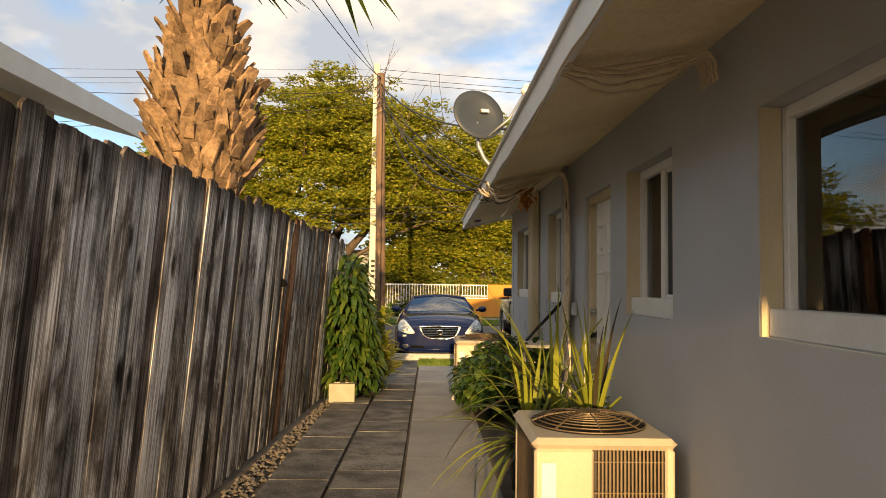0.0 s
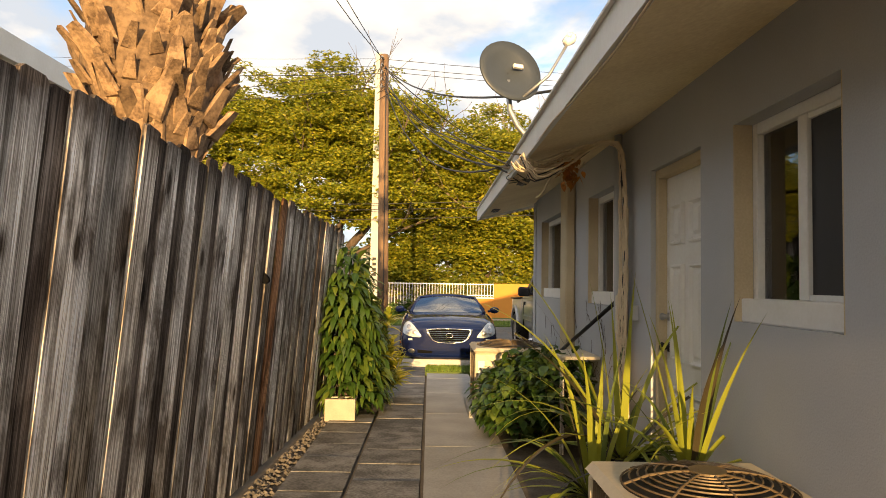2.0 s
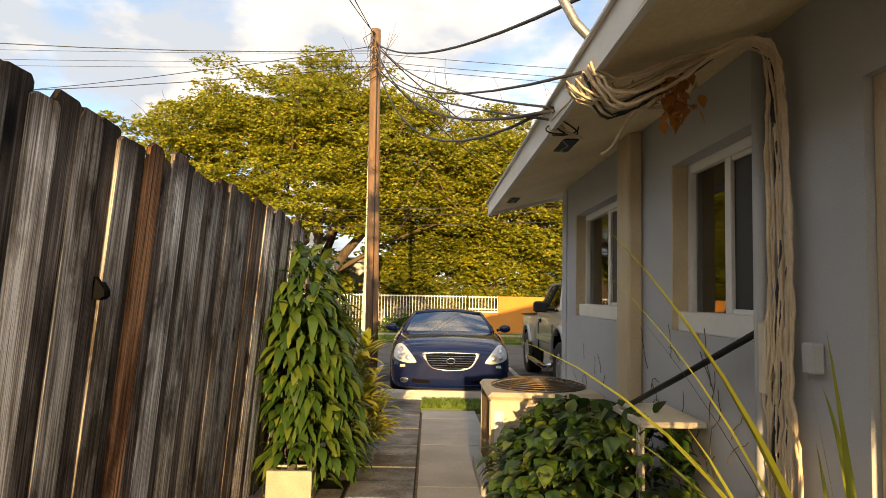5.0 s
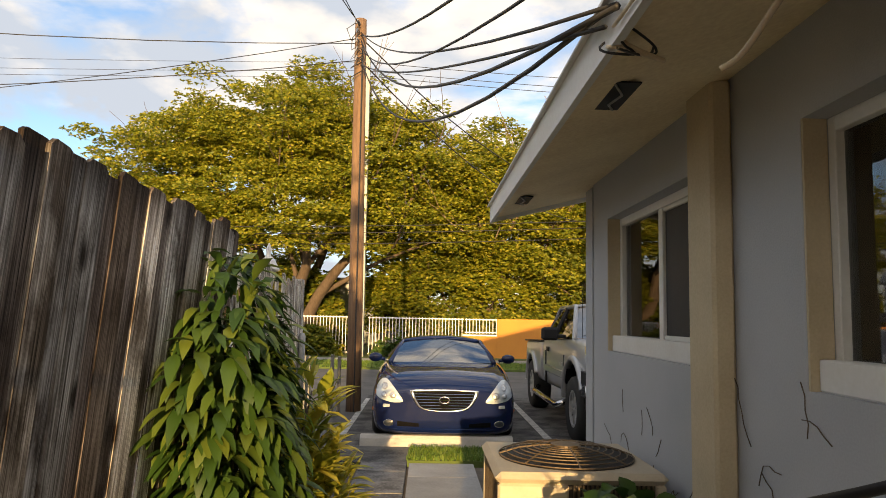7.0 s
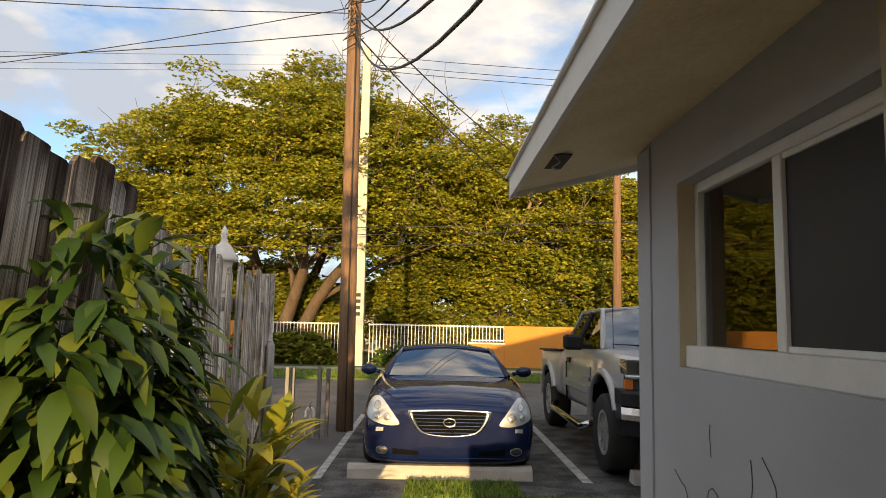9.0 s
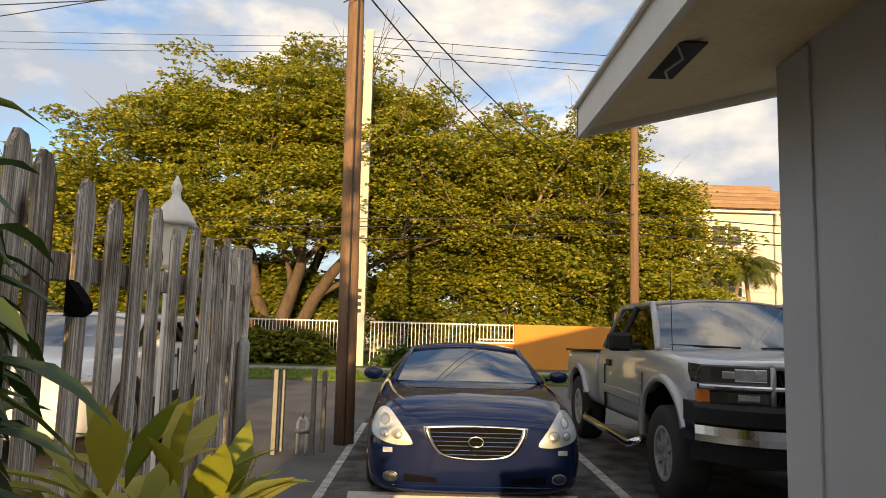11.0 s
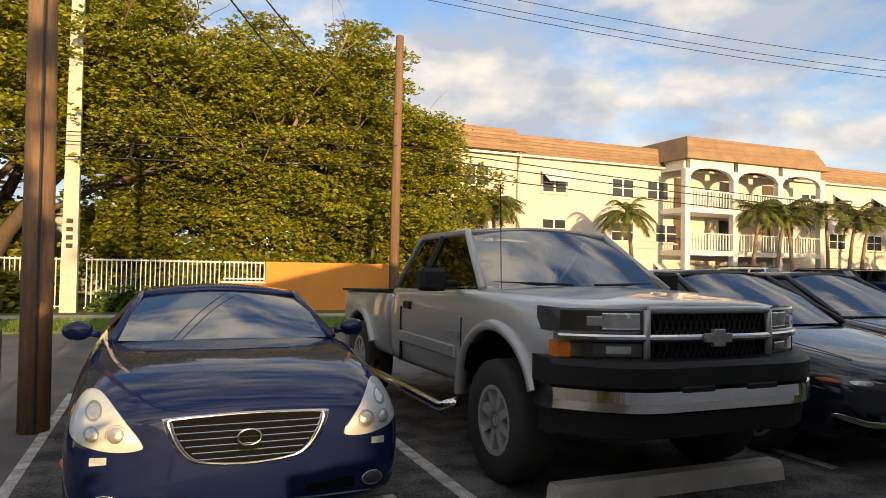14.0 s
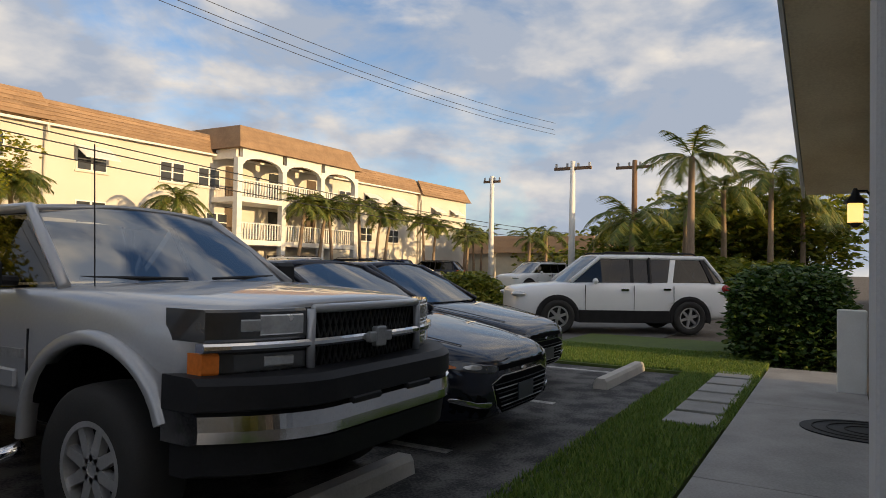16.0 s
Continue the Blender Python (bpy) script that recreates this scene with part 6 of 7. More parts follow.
condenser("beige air conditioner condenser on a pad, round wire fan guard", 0.88, 1.58, 4.62, 5.38, 0.68)
ac2 = condenser("older beige condenser with stained top beside the wall", 0.70, 1.54, 9.78, 10.62, 0.74)
bm = bmesh.new()
tube(bm, [(0.78, 9.60, 0.12), (0.86, 9.70, 0.20), (1.0, 9.74, 0.22), (1.12, 9.78, 0.20)], 0.022, 8)
solid("drain_pipe", bm, M_WHITE, "short white insulated pipe at the condenser", "pipe", smooth=True)

# shelf board, stick and rails by the wall
shelf = thing("wall_shelf", "cream board shelf resting on brackets low on the wall", "shelf", pose(1.30, 8.15, 0.86))
part("board", boxed(0, 0.33, 0, 0.62, 0, 0.03, bevel=0.004), M_CREAM, shelf)
part("leg", boxed(0.02, 0.05, 0.1, 0.14, -0.80, -0.002), M_WOOD, shelf)
part("leg", boxed(0.02, 0.05, 0.5, 0.54, -0.80, -0.002), M_WOOD, shelf)
bm = bmesh.new()
tube(bm, [(1.36, 9.15, 0.72), (1.50, 8.2, 1.10), (1.63, 7.45, 1.42)], 0.016, 8)
solid("leaning_stick", bm, M_BLACK, "dark stick leaning up against the wall", "stick", smooth=True)
bm = bmesh.new()
box(bm, 1.58, 1.64, 3.2, 4.6, 0.38, 0.44, bevel=0.006)
solid("low_board", bm, M_WOOD, "weathered board leaning along the wall", "board")
sup = bmesh.new()
box(sup, 1.585, 1.635, 3.3, 3.36, 0.06, 0.38)
box(sup, 1.585, 1.635, 4.4, 4.46, 0.06, 0.38)
solid("board_prop", sup, M_WOOD, "short wooden props below a board", "prop")

# concrete block by the fence
blk = bmesh.new()
box(blk, -0.84, -0.53, 9.48, 9.68, 0.06, 0.285, bevel=0.006)
block = solid("concrete_block", blk, M_BLOCK, "tan hollow concrete block standing by the fence", "block")
carve(block, [boxed(-0.80, -0.71, 9.52, 9.64, 0.15, 0.6), boxed(-0.66, -0.57, 9.52, 9.64, 0.15, 0.6)])

# stones and litter along the fence
rnd = random.Random(17)
verts, faces = [], []
for _ in range(1500):
    y = rnd.uniform(2.5, 10.0)
    x = fence_x(y) + 0.06 + abs(rnd.gauss(0, 0.13))
    r = rnd.uniform(0.008, 0.026)
    z = ground_z(y) - 0.035 + r * 0.4
    i = len(verts)
    for dx, dy, dz in ((1, 0, 0), (0, 1, 0), (-1, 0, 0), (0, -1, 0), (0, 0, 1), (0, 0, -1)):
        verts.append((x + dx * r * rnd.uniform(0.7, 1.3), y + dy * r * rnd.uniform(0.7, 1.3), z + dz * r * rnd.uniform(0.5, 0.9)))
    faces += [(i, i + 1, i + 4), (i + 1, i + 2, i + 4), (i + 2, i + 3, i + 4), (i + 3, i, i + 4), (i + 1, i, i + 5), (i + 2, i + 1, i + 5), (i + 3, i + 2, i + 5), (i, i + 3, i + 5)]
tagged(quads("gravel", verts, faces, M_GRAVEL), "small stones and rubble along the fence foot", "gravel", kind="stuff")


def grass_patch(name, label, boxes, density, h, seed):
    rnd = random.Random(seed)
    verts, faces = [], []
    for x0, x1, y0, y1, z in boxes:
        for _ in range(int((x1 - x0) * (y1 - y0) * density)):
            x, y = rnd.uniform(x0, x1), rnd.uniform(y0, y1)
            a = rnd.uniform(0, 6.283)
            hh, w = h * rnd.uniform(0.5, 1.3), 0.006 + 0.004 * rnd.random()
            dx, dy = math.cos(a), math.sin(a)
            i = len(verts)
            verts += [(x - dy * w, y + dx * w, z), (x + dy * w, y - dx * w, z), (x + dx * hh * 0.5, y + dy * hh * 0.5, z + hh)]
            faces.append((i, i + 1, i + 2))
    return tagged(quads(name, verts, faces, M_GRASS), label, "grass", kind="stuff")


grass_patch("grass", "green grass blades of the front lawn", [(0.16, 1.2, 13.72, 14.42, 0.03), (1.2, 12.6, 13.42, 13.84, 0.03), (1.2, 6.65, 12.9, 13.42, 0.03), (6.65, 10.4, 12.88, 13.0, 0.03), (10.0, 12.4, 12.9, 16.6, 0.034)], 3600, 0.045, 41)
grass_patch("grass", "grass blades of the verge across the street", [(-9, 9, 26.2, 29.0, 0.04)], 700, 0.07, 42)

# ---- dish and cables on the eave ----
dish = thing("satellite_dish", "dark grey oval satellite dish on an arm at the eave", "satellite dish", pose(0.80, 7.62, 3.12) @ pose(0, 0, 0, -14, 0, 22))
bm = bmesh.new()
rings = []
n = 32
for q in (0.02, 0.35, 0.7, 1.0):
    rings.append([(0.26 * q * math.cos(2 * math.pi * k / n), 0.06 * (1 - q * q), 0.25 * q * math.sin(2 * math.pi * k / n)) for k in range(n)])
rings.append([(0.265 * math.cos(2 * math.pi * k / n), 0.012, 0.255 * math.sin(2 * math.pi * k / n)) for k in range(n)])
for q in (0.7, 0.02):
    rings.append([(0.26 * q * math.cos(2 * math.pi * k / n), 0.06 * (1 - q * q) + 0.012, 0.25 * q * math.sin(2 * math.pi * k / n)) for k in range(n)])
ring_loft(bm, rings, cap=False)
part("reflector", bm, M_DISH, dish, smooth=True)
bm = bmesh.new()
tube(bm, [(0, 0.07, -0.05), (0.02, 0.12, -0.28), (0.06, 0.10, -0.42), (0.16, 0.06, -0.58)], 0.022, 10)
part("mast", bm, M_STEEL, dish, smooth=True)
bm = bmesh.new()
tube(bm, [(0.05, 0.05, -0.24), (0.25, -0.12, -0.08), (0.42, -0.22, 0.20)], 0.012, 8)
part("feed_arm", bm, M_STEEL, dish, smooth=True)
bm = bmesh.new()
tube(bm, [(0.38, -0.22, 0.17), (0.44, -0.20, 0.22), (0.47, -0.19, 0.26)], [0.03, 0.045, 0.035], 10)
tube(bm, [(0.40, -0.25, 0.22), (0.46, -0.10, 0.27)], 0.022, 8)
part("feed_horn", bm, M_WHITE, dish, smooth=True)
part("lettering_bar", boxed(0.03, 0.11, -0.004, 0.018, 0.03, 0.06), M_WHITE, dish, "white lettering drawn as a bar")

rnd = random.Random(23)


def cable(name, label, pts, r, mat, wob=0.0, n=5):
    pts = [Vector(p) for p in pts]
    out = []
    for i in range(len(pts) - 1):
        p0, p1, p2, p3 = pts[max(i - 1, 0)], pts[i], pts[i + 1], pts[min(i + 2, len(pts) - 1)]
        for j in range(6):
            t = j / 6
            q = 0.5 * ((2 * p1) + (p2 - p0) * t + (2 * p0 - 5 * p1 + 4 * p2 - p3) * t * t + (3 * p1 - p0 - 3 * p2 + p3) * t ** 3)
            out.append(q + Vector((rnd.uniform(-wob, wob), rnd.uniform(-wob, wob), rnd.uniform(-wob, wob))))
    out.append(pts[-1])
    bm = bmesh.new()
    tube(bm, out, r, n)
    return bm, mat, name, label


bundle = thing("cable_bundle", "bundle of beige cables run over the soffit and down the wall", "cables", pose(0, 0, 0))
for k in range(22):
    o = rnd.uniform(-0.13, 0.13)
    w = rnd.uniform(-0.05, 0.05)
    sagz = rnd.uniform(0.0, 0.15)
    pts = [(0.87, 7.55 + o, 2.44), (0.98, 7.50 + o, 2.40 - sagz), (1.2, 7.45 + o * 0.6, 2.47 - sagz * 0.8), (1.45, 7.40 + w, 2.52), (1.57, 7.36 + w, 2.46), (1.615 - abs(w) * 0.6, 7.36 + w * 1.6, 2.1),
           (1.62 - abs(w) * 0.6, 7.35 + w * 1.8, 1.6), (1.61 - abs(w) * 0.5, 7.36 + w * 2 + rnd.uniform(-0.03, 0.03), 1.2), (1.60, 7.36 + w * 2.5, 0.85), (1.60 + 0.01 * rnd.random(), 7.38 + w * 2, 0.45)]
    bm, mt, nm, lb = cable("cable", "", pts, rnd.uniform(0.004, 0.008), M_CABLE if k % 7 == 3 else M_BEIGECABLE, 0.007)
    part("cable", bm, mt, bundle, smooth=True)
for k in range(12):
    c = Vector((rnd.uniform(0.88, 1.25), 7.55 + rnd.uniform(-0.08, 0.10), 2.40))
    R = rnd.uniform(0.06, 0.12)
    bm = bmesh.new()
    tube(bm, [c + Vector((R * math.cos(a) * 1.2, 0.3 * R * math.sin(2 * a), -abs(R * math.sin(a)) * 0.8 + 0.01)) for a in [j * 0.5 for j in range(14)]], 0.005, 5)
    part("loop", bm, M_BEIGECABLE, bundle, smooth=True)
bm, mt, _, _ = cable("", "", [(1.25, 7.55, 2.40), (1.15, 7.75, 2.34), (1.10, 7.95, 2.22), (1.06, 8.0, 2.19)], 0.009, M_BEIGECABLE)
part("loose_end", bm, mt, bundle, "bent stiff loose cable end", smooth=True)
for k in range(5):
    c = Vector((rnd.uniform(0.82, 0.98), 8.32 + rnd.uniform(-0.12, 0.12), 2.42))
    R = rnd.uniform(0.05, 0.14)
    bm = bmesh.new()
    tube(bm, [c + Vector((R * math.cos(a + k) * 0.7, R * math.cos(a) * (0.9 - 0.3 * k), -abs(R * math.sin(a * 0.5)) * 0.8 + 0.03)) for a in [j * 0.45 for j in range(15)]], 0.0045 + 0.002 * (k % 2), 5)
    part("loop", bm, M_BEIGECABLE if k % 2 else M_CABLE, bundle, smooth=True)
bm, mt, _, _ = cable("", "", [(0.885, RY0 + 0.5, 2.405), (0.90, 2.0, 2.40), (0.885, 4.0, 2.405), (0.91, 5.2, 2.39), (0.885, 6.4, 2.405), (0.89, 7.4, 2.41), (0.87, 8.3, 2.43)], 0.006, M_BEIGECABLE, 0.004)
part("eave_cable", bm, mt, bundle, smooth=True)
for dy in (0.0, 0.03, 0.06, -0.03, -0.06, 0.09):
    bm, mt, _, _ = cable("", "", [(0.90, 4.0 + dy, 2.40), (1.15, 4.15 + dy, 2.46 - abs(dy)), (1.45, 4.25 + dy, 2.55 - abs(dy)), (1.56, 4.2 + dy, 2.53), (1.585, 4.18 + dy, 2.40)], 0.007, M_BEIGECABLE, 0.005)
    part("cable", bm, mt, bundle, smooth=True)
jb = thing("junction_box", "small beige junction box on the wall below cables", "junction box", pose(1.585, 7.44, 1.12))
part("box", boxed(0, 0.063, 0, 0.10, 0, 0.30, bevel=0.008), M_CREAM, jb)
part("cover", boxed(-0.008, 0, 0.01, 0.09, 0.01, 0.29, bevel=0.003), M_CREAM, jb)
sk = thing("wall_socket", "small white outlet box on the wall", "outlet", pose(1.60, 7.16, 1.24))
part("box", boxed(0, 0.048, 0, 0.07, 0, 0.11, bevel=0.006), M_STUCCO, sk)
pc = thing("corner_pipe", "grey conduit pipe up the wall beside the cables", "pipe", pose(1.60, 7.52, 0))
bm = bmesh.new()
tube(bm, [(0, 0, 0.06), (0, 0, 2.62)], 0.03, 10)
part("pipe", bm, M_STUCCO, pc, smooth=True)
# dead leaves caught in the cables
dl = thing("dead_leaves", "clump of dry orange leaves hanging from the cables", "dead leaves", pose(1.22, 7.45, 2.42))
rr = random.Random(3)
verts, faces = [], []
for _ in range(70):
    p = (rr.gauss(0, 0.035), rr.gauss(0, 0.035), rr.uniform(-0.20, 0.0))
    broad_leaf(verts, faces, p, (rr.uniform(-1, 1), rr.uniform(-1, 1), rr.uniform(-1, 0.2)), 0.06, 0.02, 1.0)
quads("leaves", verts, faces, M_DEADLEAF, dl)
# cup hook and eave vent
vent = thing("soffit_vent", "broken dark slot vent in the soffit", "vent", pose(1.05, 8.9, EZ + 0.045))
part("slot", boxed(0, 0.10, 0, 0.35, -0.003, 0.004), M_BLACK, vent)
bm = bmesh.new()
tube(bm, [(0.0, 0.02, -0.004), (0.05, 0.1, -0.02), (0.02, 0.2, -0.03), (0.07, 0.32, -0.012)], 0.005, 5)
part("torn_screen", bm, M_STEEL, vent)
copy_thing(vent, pose(1.02, 11.4, EZ + 0.037))


# ---- overhead lines ----
def line(label, a, b, drop, r=0.012, group="overhead lines"):
    bm = bmesh.new()
    tube(bm, sag(a, b, drop), r, 5)
    return tagged(solid("overhead_cable", bm, M_CABLE, label, "cable", smooth=True), group=group)


PT = (-0.90, 17.67, 6.4)
for k, (b_, drop) in enumerate((((0.88, 8.3, 2.50), 0.25), ((0.87, 8.25, 2.47), 0.5), ((0.88, 7.6, 2.46), 0.35), ((0.87, 8.4, 2.52), 0.7), ((0.86, 8.35, 2.45), 0.15))):
    line("black service cable from the pole to the eave", (PT[0], PT[1], PT[2] - 0.14 * k), b_, drop, 0.008 + 0.003 * (k % 2))
for z0, e, dr in ((6.45, (-3.2, -12.0, 5.9), 0.6), (6.2, (-24.0, 12.0, 6.6), 0.9), (5.9, (-24.0, 17.0, 5.4), 0.7), (6.5, (-2.2, 5.0, 5.9), 0.35), (6.3, (-24.0, 24.0, 6.4), 0.5)):
    line("black overhead cable from the wooden pole", (PT[0], PT[1], z0), e, dr, 0.008)
for z0, e, dr in ((6.3, (6.8, 31.1, 6.2), 0.8), (5.9, (6.8, 31.1, 5.2), 0.9), (6.35, (1.2, 7.7, 3.0), 0.3)):
    line("black overhead cable between poles", (PT[0], PT[1], z0), e, dr, 0.013)
for z0, z1 in ((4.95, 4.3), (4.55, 3.9), (5.2, 4.6)):
    line("black cable along the street", (6.8, 31.1, z0), (60, 33.0, z1), 0.5, 0.02)
    line("black cable along the street", (6.8, 31.1, z0), (-40, 31.0, z0 + 0.4), 0.8, 0.016)
for dz in (0.0, 0.35, 0.9):
    line("thin high power line over the street", (-60, 30.6, 11.0 + dz), (-2.15, 31.5, 10.6 + dz * 0.6), 0.7, 0.008)
    line("thin high power line over the street", (-2.15, 31.5, 10.6 + dz * 0.6), (41.0, 27.6, 9.9 + dz * 0.8), 1.0, 0.012)

# ---- palm with trimmed boots behind the fence ----
palm = thing("palm_tree", "thick palm trunk covered in orange-brown cut leaf stubs", "palm tree", pose(-1.33, 6.2, 0))
bm = bmesh.new()
tube(bm, [(0, 0, -0.1), (0, 0, 1.9), (0, 0, 2.2), (0, 0, 2.6), (0, 0, 3.0), (0.03, 0, 3.35), (0.04, 0, 3.95)], [0.15, 0.16, 0.29, 0.37, 0.31, 0.18, 0.11], 18)
part("trunk", bm, M_BOOT, palm, smooth=True)
rnd = random.Random(29)
boot_meshes = []
for v in range(5):
    bm = bmesh.new()
    w, L = rnd.uniform(0.06, 0.085), rnd.uniform(0.20, 0.30)
    ring_loft(bm, [[(-w * 1.3, 0, 0), (w * 1.3, 0, 0), (w * 1.1, 0.03, 0.01), (-w * 1.1, 0.03, 0.01)],
                   [(-w, 0.07, L * 0.5), (w, 0.06, L * 0.5), (w * 0.8, 0.10, L * 0.5), (-w * 0.8, 0.10, L * 0.5)],
                   [(-w * 0.7, 0.15, L), (w * 0.6, 0.14, L * 0.95), (w * 0.5, 0.17, L * 0.97), (-w * 0.5, 0.175, L)]])
    finish(bm, False)
    me = bpy.data.meshes.new("leaf_stub")
    bm.to_mesh(me)
    bm.free()
    me.materials.append(M_BOOT)
    boot_meshes.append(me)
z, turn = 2.0, 0.0
for k in range(298):
    f = k / 298
    z = 2.08 + 1.4 * f + rnd.uniform(-0.04, 0.04)
    r = np.interp(z, (2.08, 2.3, 2.6, 2.95, 3.25, 3.5), (0.26, 0.34, 0.385, 0.33, 0.23, 0.14)) * rnd.uniform(0.93, 1.05)
    turn += 137.5 + rnd.uniform(-14, 14)
    ob = new("leaf_stub", boot_meshes[k % 5])
    ob.parent = palm
    a = radians(turn)
    ob.matrix_basis = pose((r - 0.03) * math.sin(-a), (r - 0.03) * math.cos(a), z, rnd.uniform(-12, 22), rnd.uniform(-30, 30), turn + rnd.uniform(-18, 18)) @ Matrix.Scale(rnd.uniform(0.42, 0.75), 4)


def frond(verts, faces, p, d, L, droop, leaflets=26, width=0.34, rnd=random):
    """A feather palm leaf: leaflets along an arching rib."""
    d = Vector(d).normalized()
    q = Vector(p)
    for k in range(leaflets):
        f = k / leaflets
        d = (d + Vector((0, 0, -droop / leaflets))).normalized()
        side = d.cross(Vector((0, 0, 1)))
        side = side.normalized() if side.length > 1e-3 else Vector((1, 0, 0))
        q2 = q + d * L / leaflets
        if f > 0.12:
            w = width * L / 2.2 * (0.45 + math.sin(math.pi * min(f * 1.05, 1)) * 0.75)
            for s in (-1, 1):
                e = q + side * s * w * 0.8 + d * w * 0.55 + Vector((0, 0, -w * 0.45 + 0.1 * w * math.sin(k)))
                i = len(verts)
                verts += [q, q2, e]
                faces.append((i, i + 1, i + 2))
        i = len(verts)
        t = 0.012 * L
        verts += [q - side * t, q + side * t, q2 + side * t, q2 - side * t]
        faces.append((i, i + 1, i + 2, i + 3))
        q = q2


def fan_frond(verts, faces, p, d, L, rnd):
    """A fan palm leaf: a stalk and pointed segments."""
    d = Vector(d).normalized()
    side = d.cross(Vector((0, 0, 1)))
    side = side.normalized() if side.length > 1e-3 else Vector((1, 0, 0))
    up = side.cross(d)
    c = Vector(p) + d * L * 0.5
    i = len(verts)
    verts += [Vector(p) - side * 0.02, Vector(p) + side * 0.02, c + side * 0.015, c - side * 0.015]
    faces.append((i, i + 1, i + 2, i + 3))
    for k in range(17):
        a = (k - 8) * 0.16
        e = c + (d * math.cos(a) + side * math.sin(a)) * L * 0.6 + up * -0.12 * L * abs(math.sin(a)) + Vector((0, 0, rnd.uniform(-0.2, 0)))
        m_ = c + (d * math.cos(a) + side * math.sin(a)) * L * 0.32
        w = (d * -math.sin(a) + side * math.cos(a)) * 0.035
        i = len(verts)
        verts += [c, m_ + w, e, m_ - w]
        faces.append((i, i + 1, i + 2, i + 3))


verts, faces = [], []
for k in range(22):
    a, el = rnd.uniform(0, 6.283), rnd.uniform(-0.1, 1.2)
    fan_frond(verts, faces, (0.04, 0, 3.95), (math.cos(a) * math.cos(el), math.sin(a) * math.cos(el), math.sin(el)), rnd.uniform(1.3, 1.9), rnd)
quads("fronds", verts, faces, M_PALMLEAF, palm)


def feather_palm(label, x, y, h, seed, L=2.2, n=14, lean=0.0, r=0.12, z=0.0, group=""):
    rnd = random.Random(seed)
    p = tagged(thing("palm_tree", label, "palm tree", pose(x, y, z)), group=group)
    bm = bmesh.new()
    tube(bm, [(0, 0, -0.1), (lean * 0.15, 0, h * 0.35), (lean * 0.5, 0, h * 0.7), (lean, 0, h)], [r * 1.25, r, r * 0.85, r * 0.75], 8)
    part("trunk", bm, M_PALEBARK, p, smooth=True)
    verts, faces = [], []
    for k in range(n):
        a = 6.283 * k / n + rnd.uniform(-0.25, 0.25)
        el = rnd.uniform(0.1, 1.1)
        frond(verts, faces, (lean, 0, h), (math.cos(a) * math.cos(el), math.sin(a) * math.cos(el), math.sin(el)), L * rnd.uniform(0.8, 1.1), rnd.uniform(1.2, 2.3), 30, 0.55, rnd)
    quads("crown", verts, faces, M_PALMLEAF, p)
    return p


GP = "palms before the apartment building"
for k, (x, h, l) in enumerate(((13.5, 3.5, 0.5), (14.4, 3.3, -0.3), (22.0, 3.4, -0.5), (30.2, 4.0, 0.6), (31.8, 4.1, 0.8), (33.0, 3.7, -0.5), (36.2, 4.3, -0.3), (37.6, 4.0, 0.7), (38.4, 3.9, 0.9), (44.2, 3.8, -0.3), (45.2, 3.6, 0.5), (50.0, 3.4, 0.3), (52.4, 3.2, -0.3), (53.4, 3.2, 0.3))):
    feather_palm("palm with drooping fronds and slender trunk before the building", x, 39.2 - 0.15 * (k % 3), h + 0.9, 60 + k, 1.8, 30, l, 0.11, group=GP)

rnd = random.Random(37)
vines = thing("dry_vines", "thin dry vine twigs clinging to the grey wall", "vines", pose(WX - 0.006, 0, 0))
for k in range(46):
    y0, z0 = (rnd.uniform(7.75, 9.15), rnd.uniform(0.45, 1.2)) if k < 30 else (rnd.uniform(9.7, 11.4), rnd.uniform(0.35, 0.95))
    a = rnd.uniform(0.6, 2.5)
    pts = [Vector((0, y0, z0))]
    for j in range(rnd.randint(3, 6)):
        a += rnd.uniform(-0.9, 0.9)
        pts.append(pts[-1] + Vector((rnd.uniform(-0.004, 0.002), math.cos(a) * 0.045, math.sin(a) * 0.05)))
    bm = bmesh.new()
    tube(bm, pts, 0.0022, 4)
    part("twig", bm, M_BARK, vines)

# ---- right-hand distance ----
feather_palm("tall slender palm with feathery fronds beside the street", 21.9, 15.9, 4.9, 90, 1.7, 15, 0.1)
feather_palm("full palm with feathery fronds", 25.4, 18.6, 3.2, 91, 2.0, 18, 0.0)
feather_palm("full palm with feathery fronds", 29.0, 15.9, 4.6, 92, 2.1, 16, -0.3)
feather_palm("full palm with feathery fronds", 31.0, 14.4, 5.4, 93, 2.4, 18, 0.3)
feather_palm("full palm with feathery fronds", 28.0, 17.2, 3.8, 94, 2.0, 16, 0.2)
feather_palm("full palm with feathery fronds", 33.0, 13.3, 4.6, 97, 2.3, 16, -0.2)
feather_palm("palm beside the far street", 41.7, 29.6, 3.2, 95, 1.8, 14, 0.2)
feather_palm("palm beside the far street", 43.2, 29.0, 3.6, 96, 1.8, 14, 0.2)
feather_palm("palm beside the far street", 46.0, 36.5, 3.4, 98, 1.8, 14, 0.2)
tree("dark green tree in the distance", (35.0, 17.2, 0), 5.4, (3.6, 3.2), 101, 70, leaf_n=24, leaf=0.34, stems=2, low=0.15, leafmat=M_LEAFDARK)
tree("dark green tree in the distance", (38.0, 22.0, 0), 4.2, (3.0, 3.0), 102, 60, leaf_n=24, leaf=0.34, stems=2, low=0.12, leafmat=M_LEAFDARK)
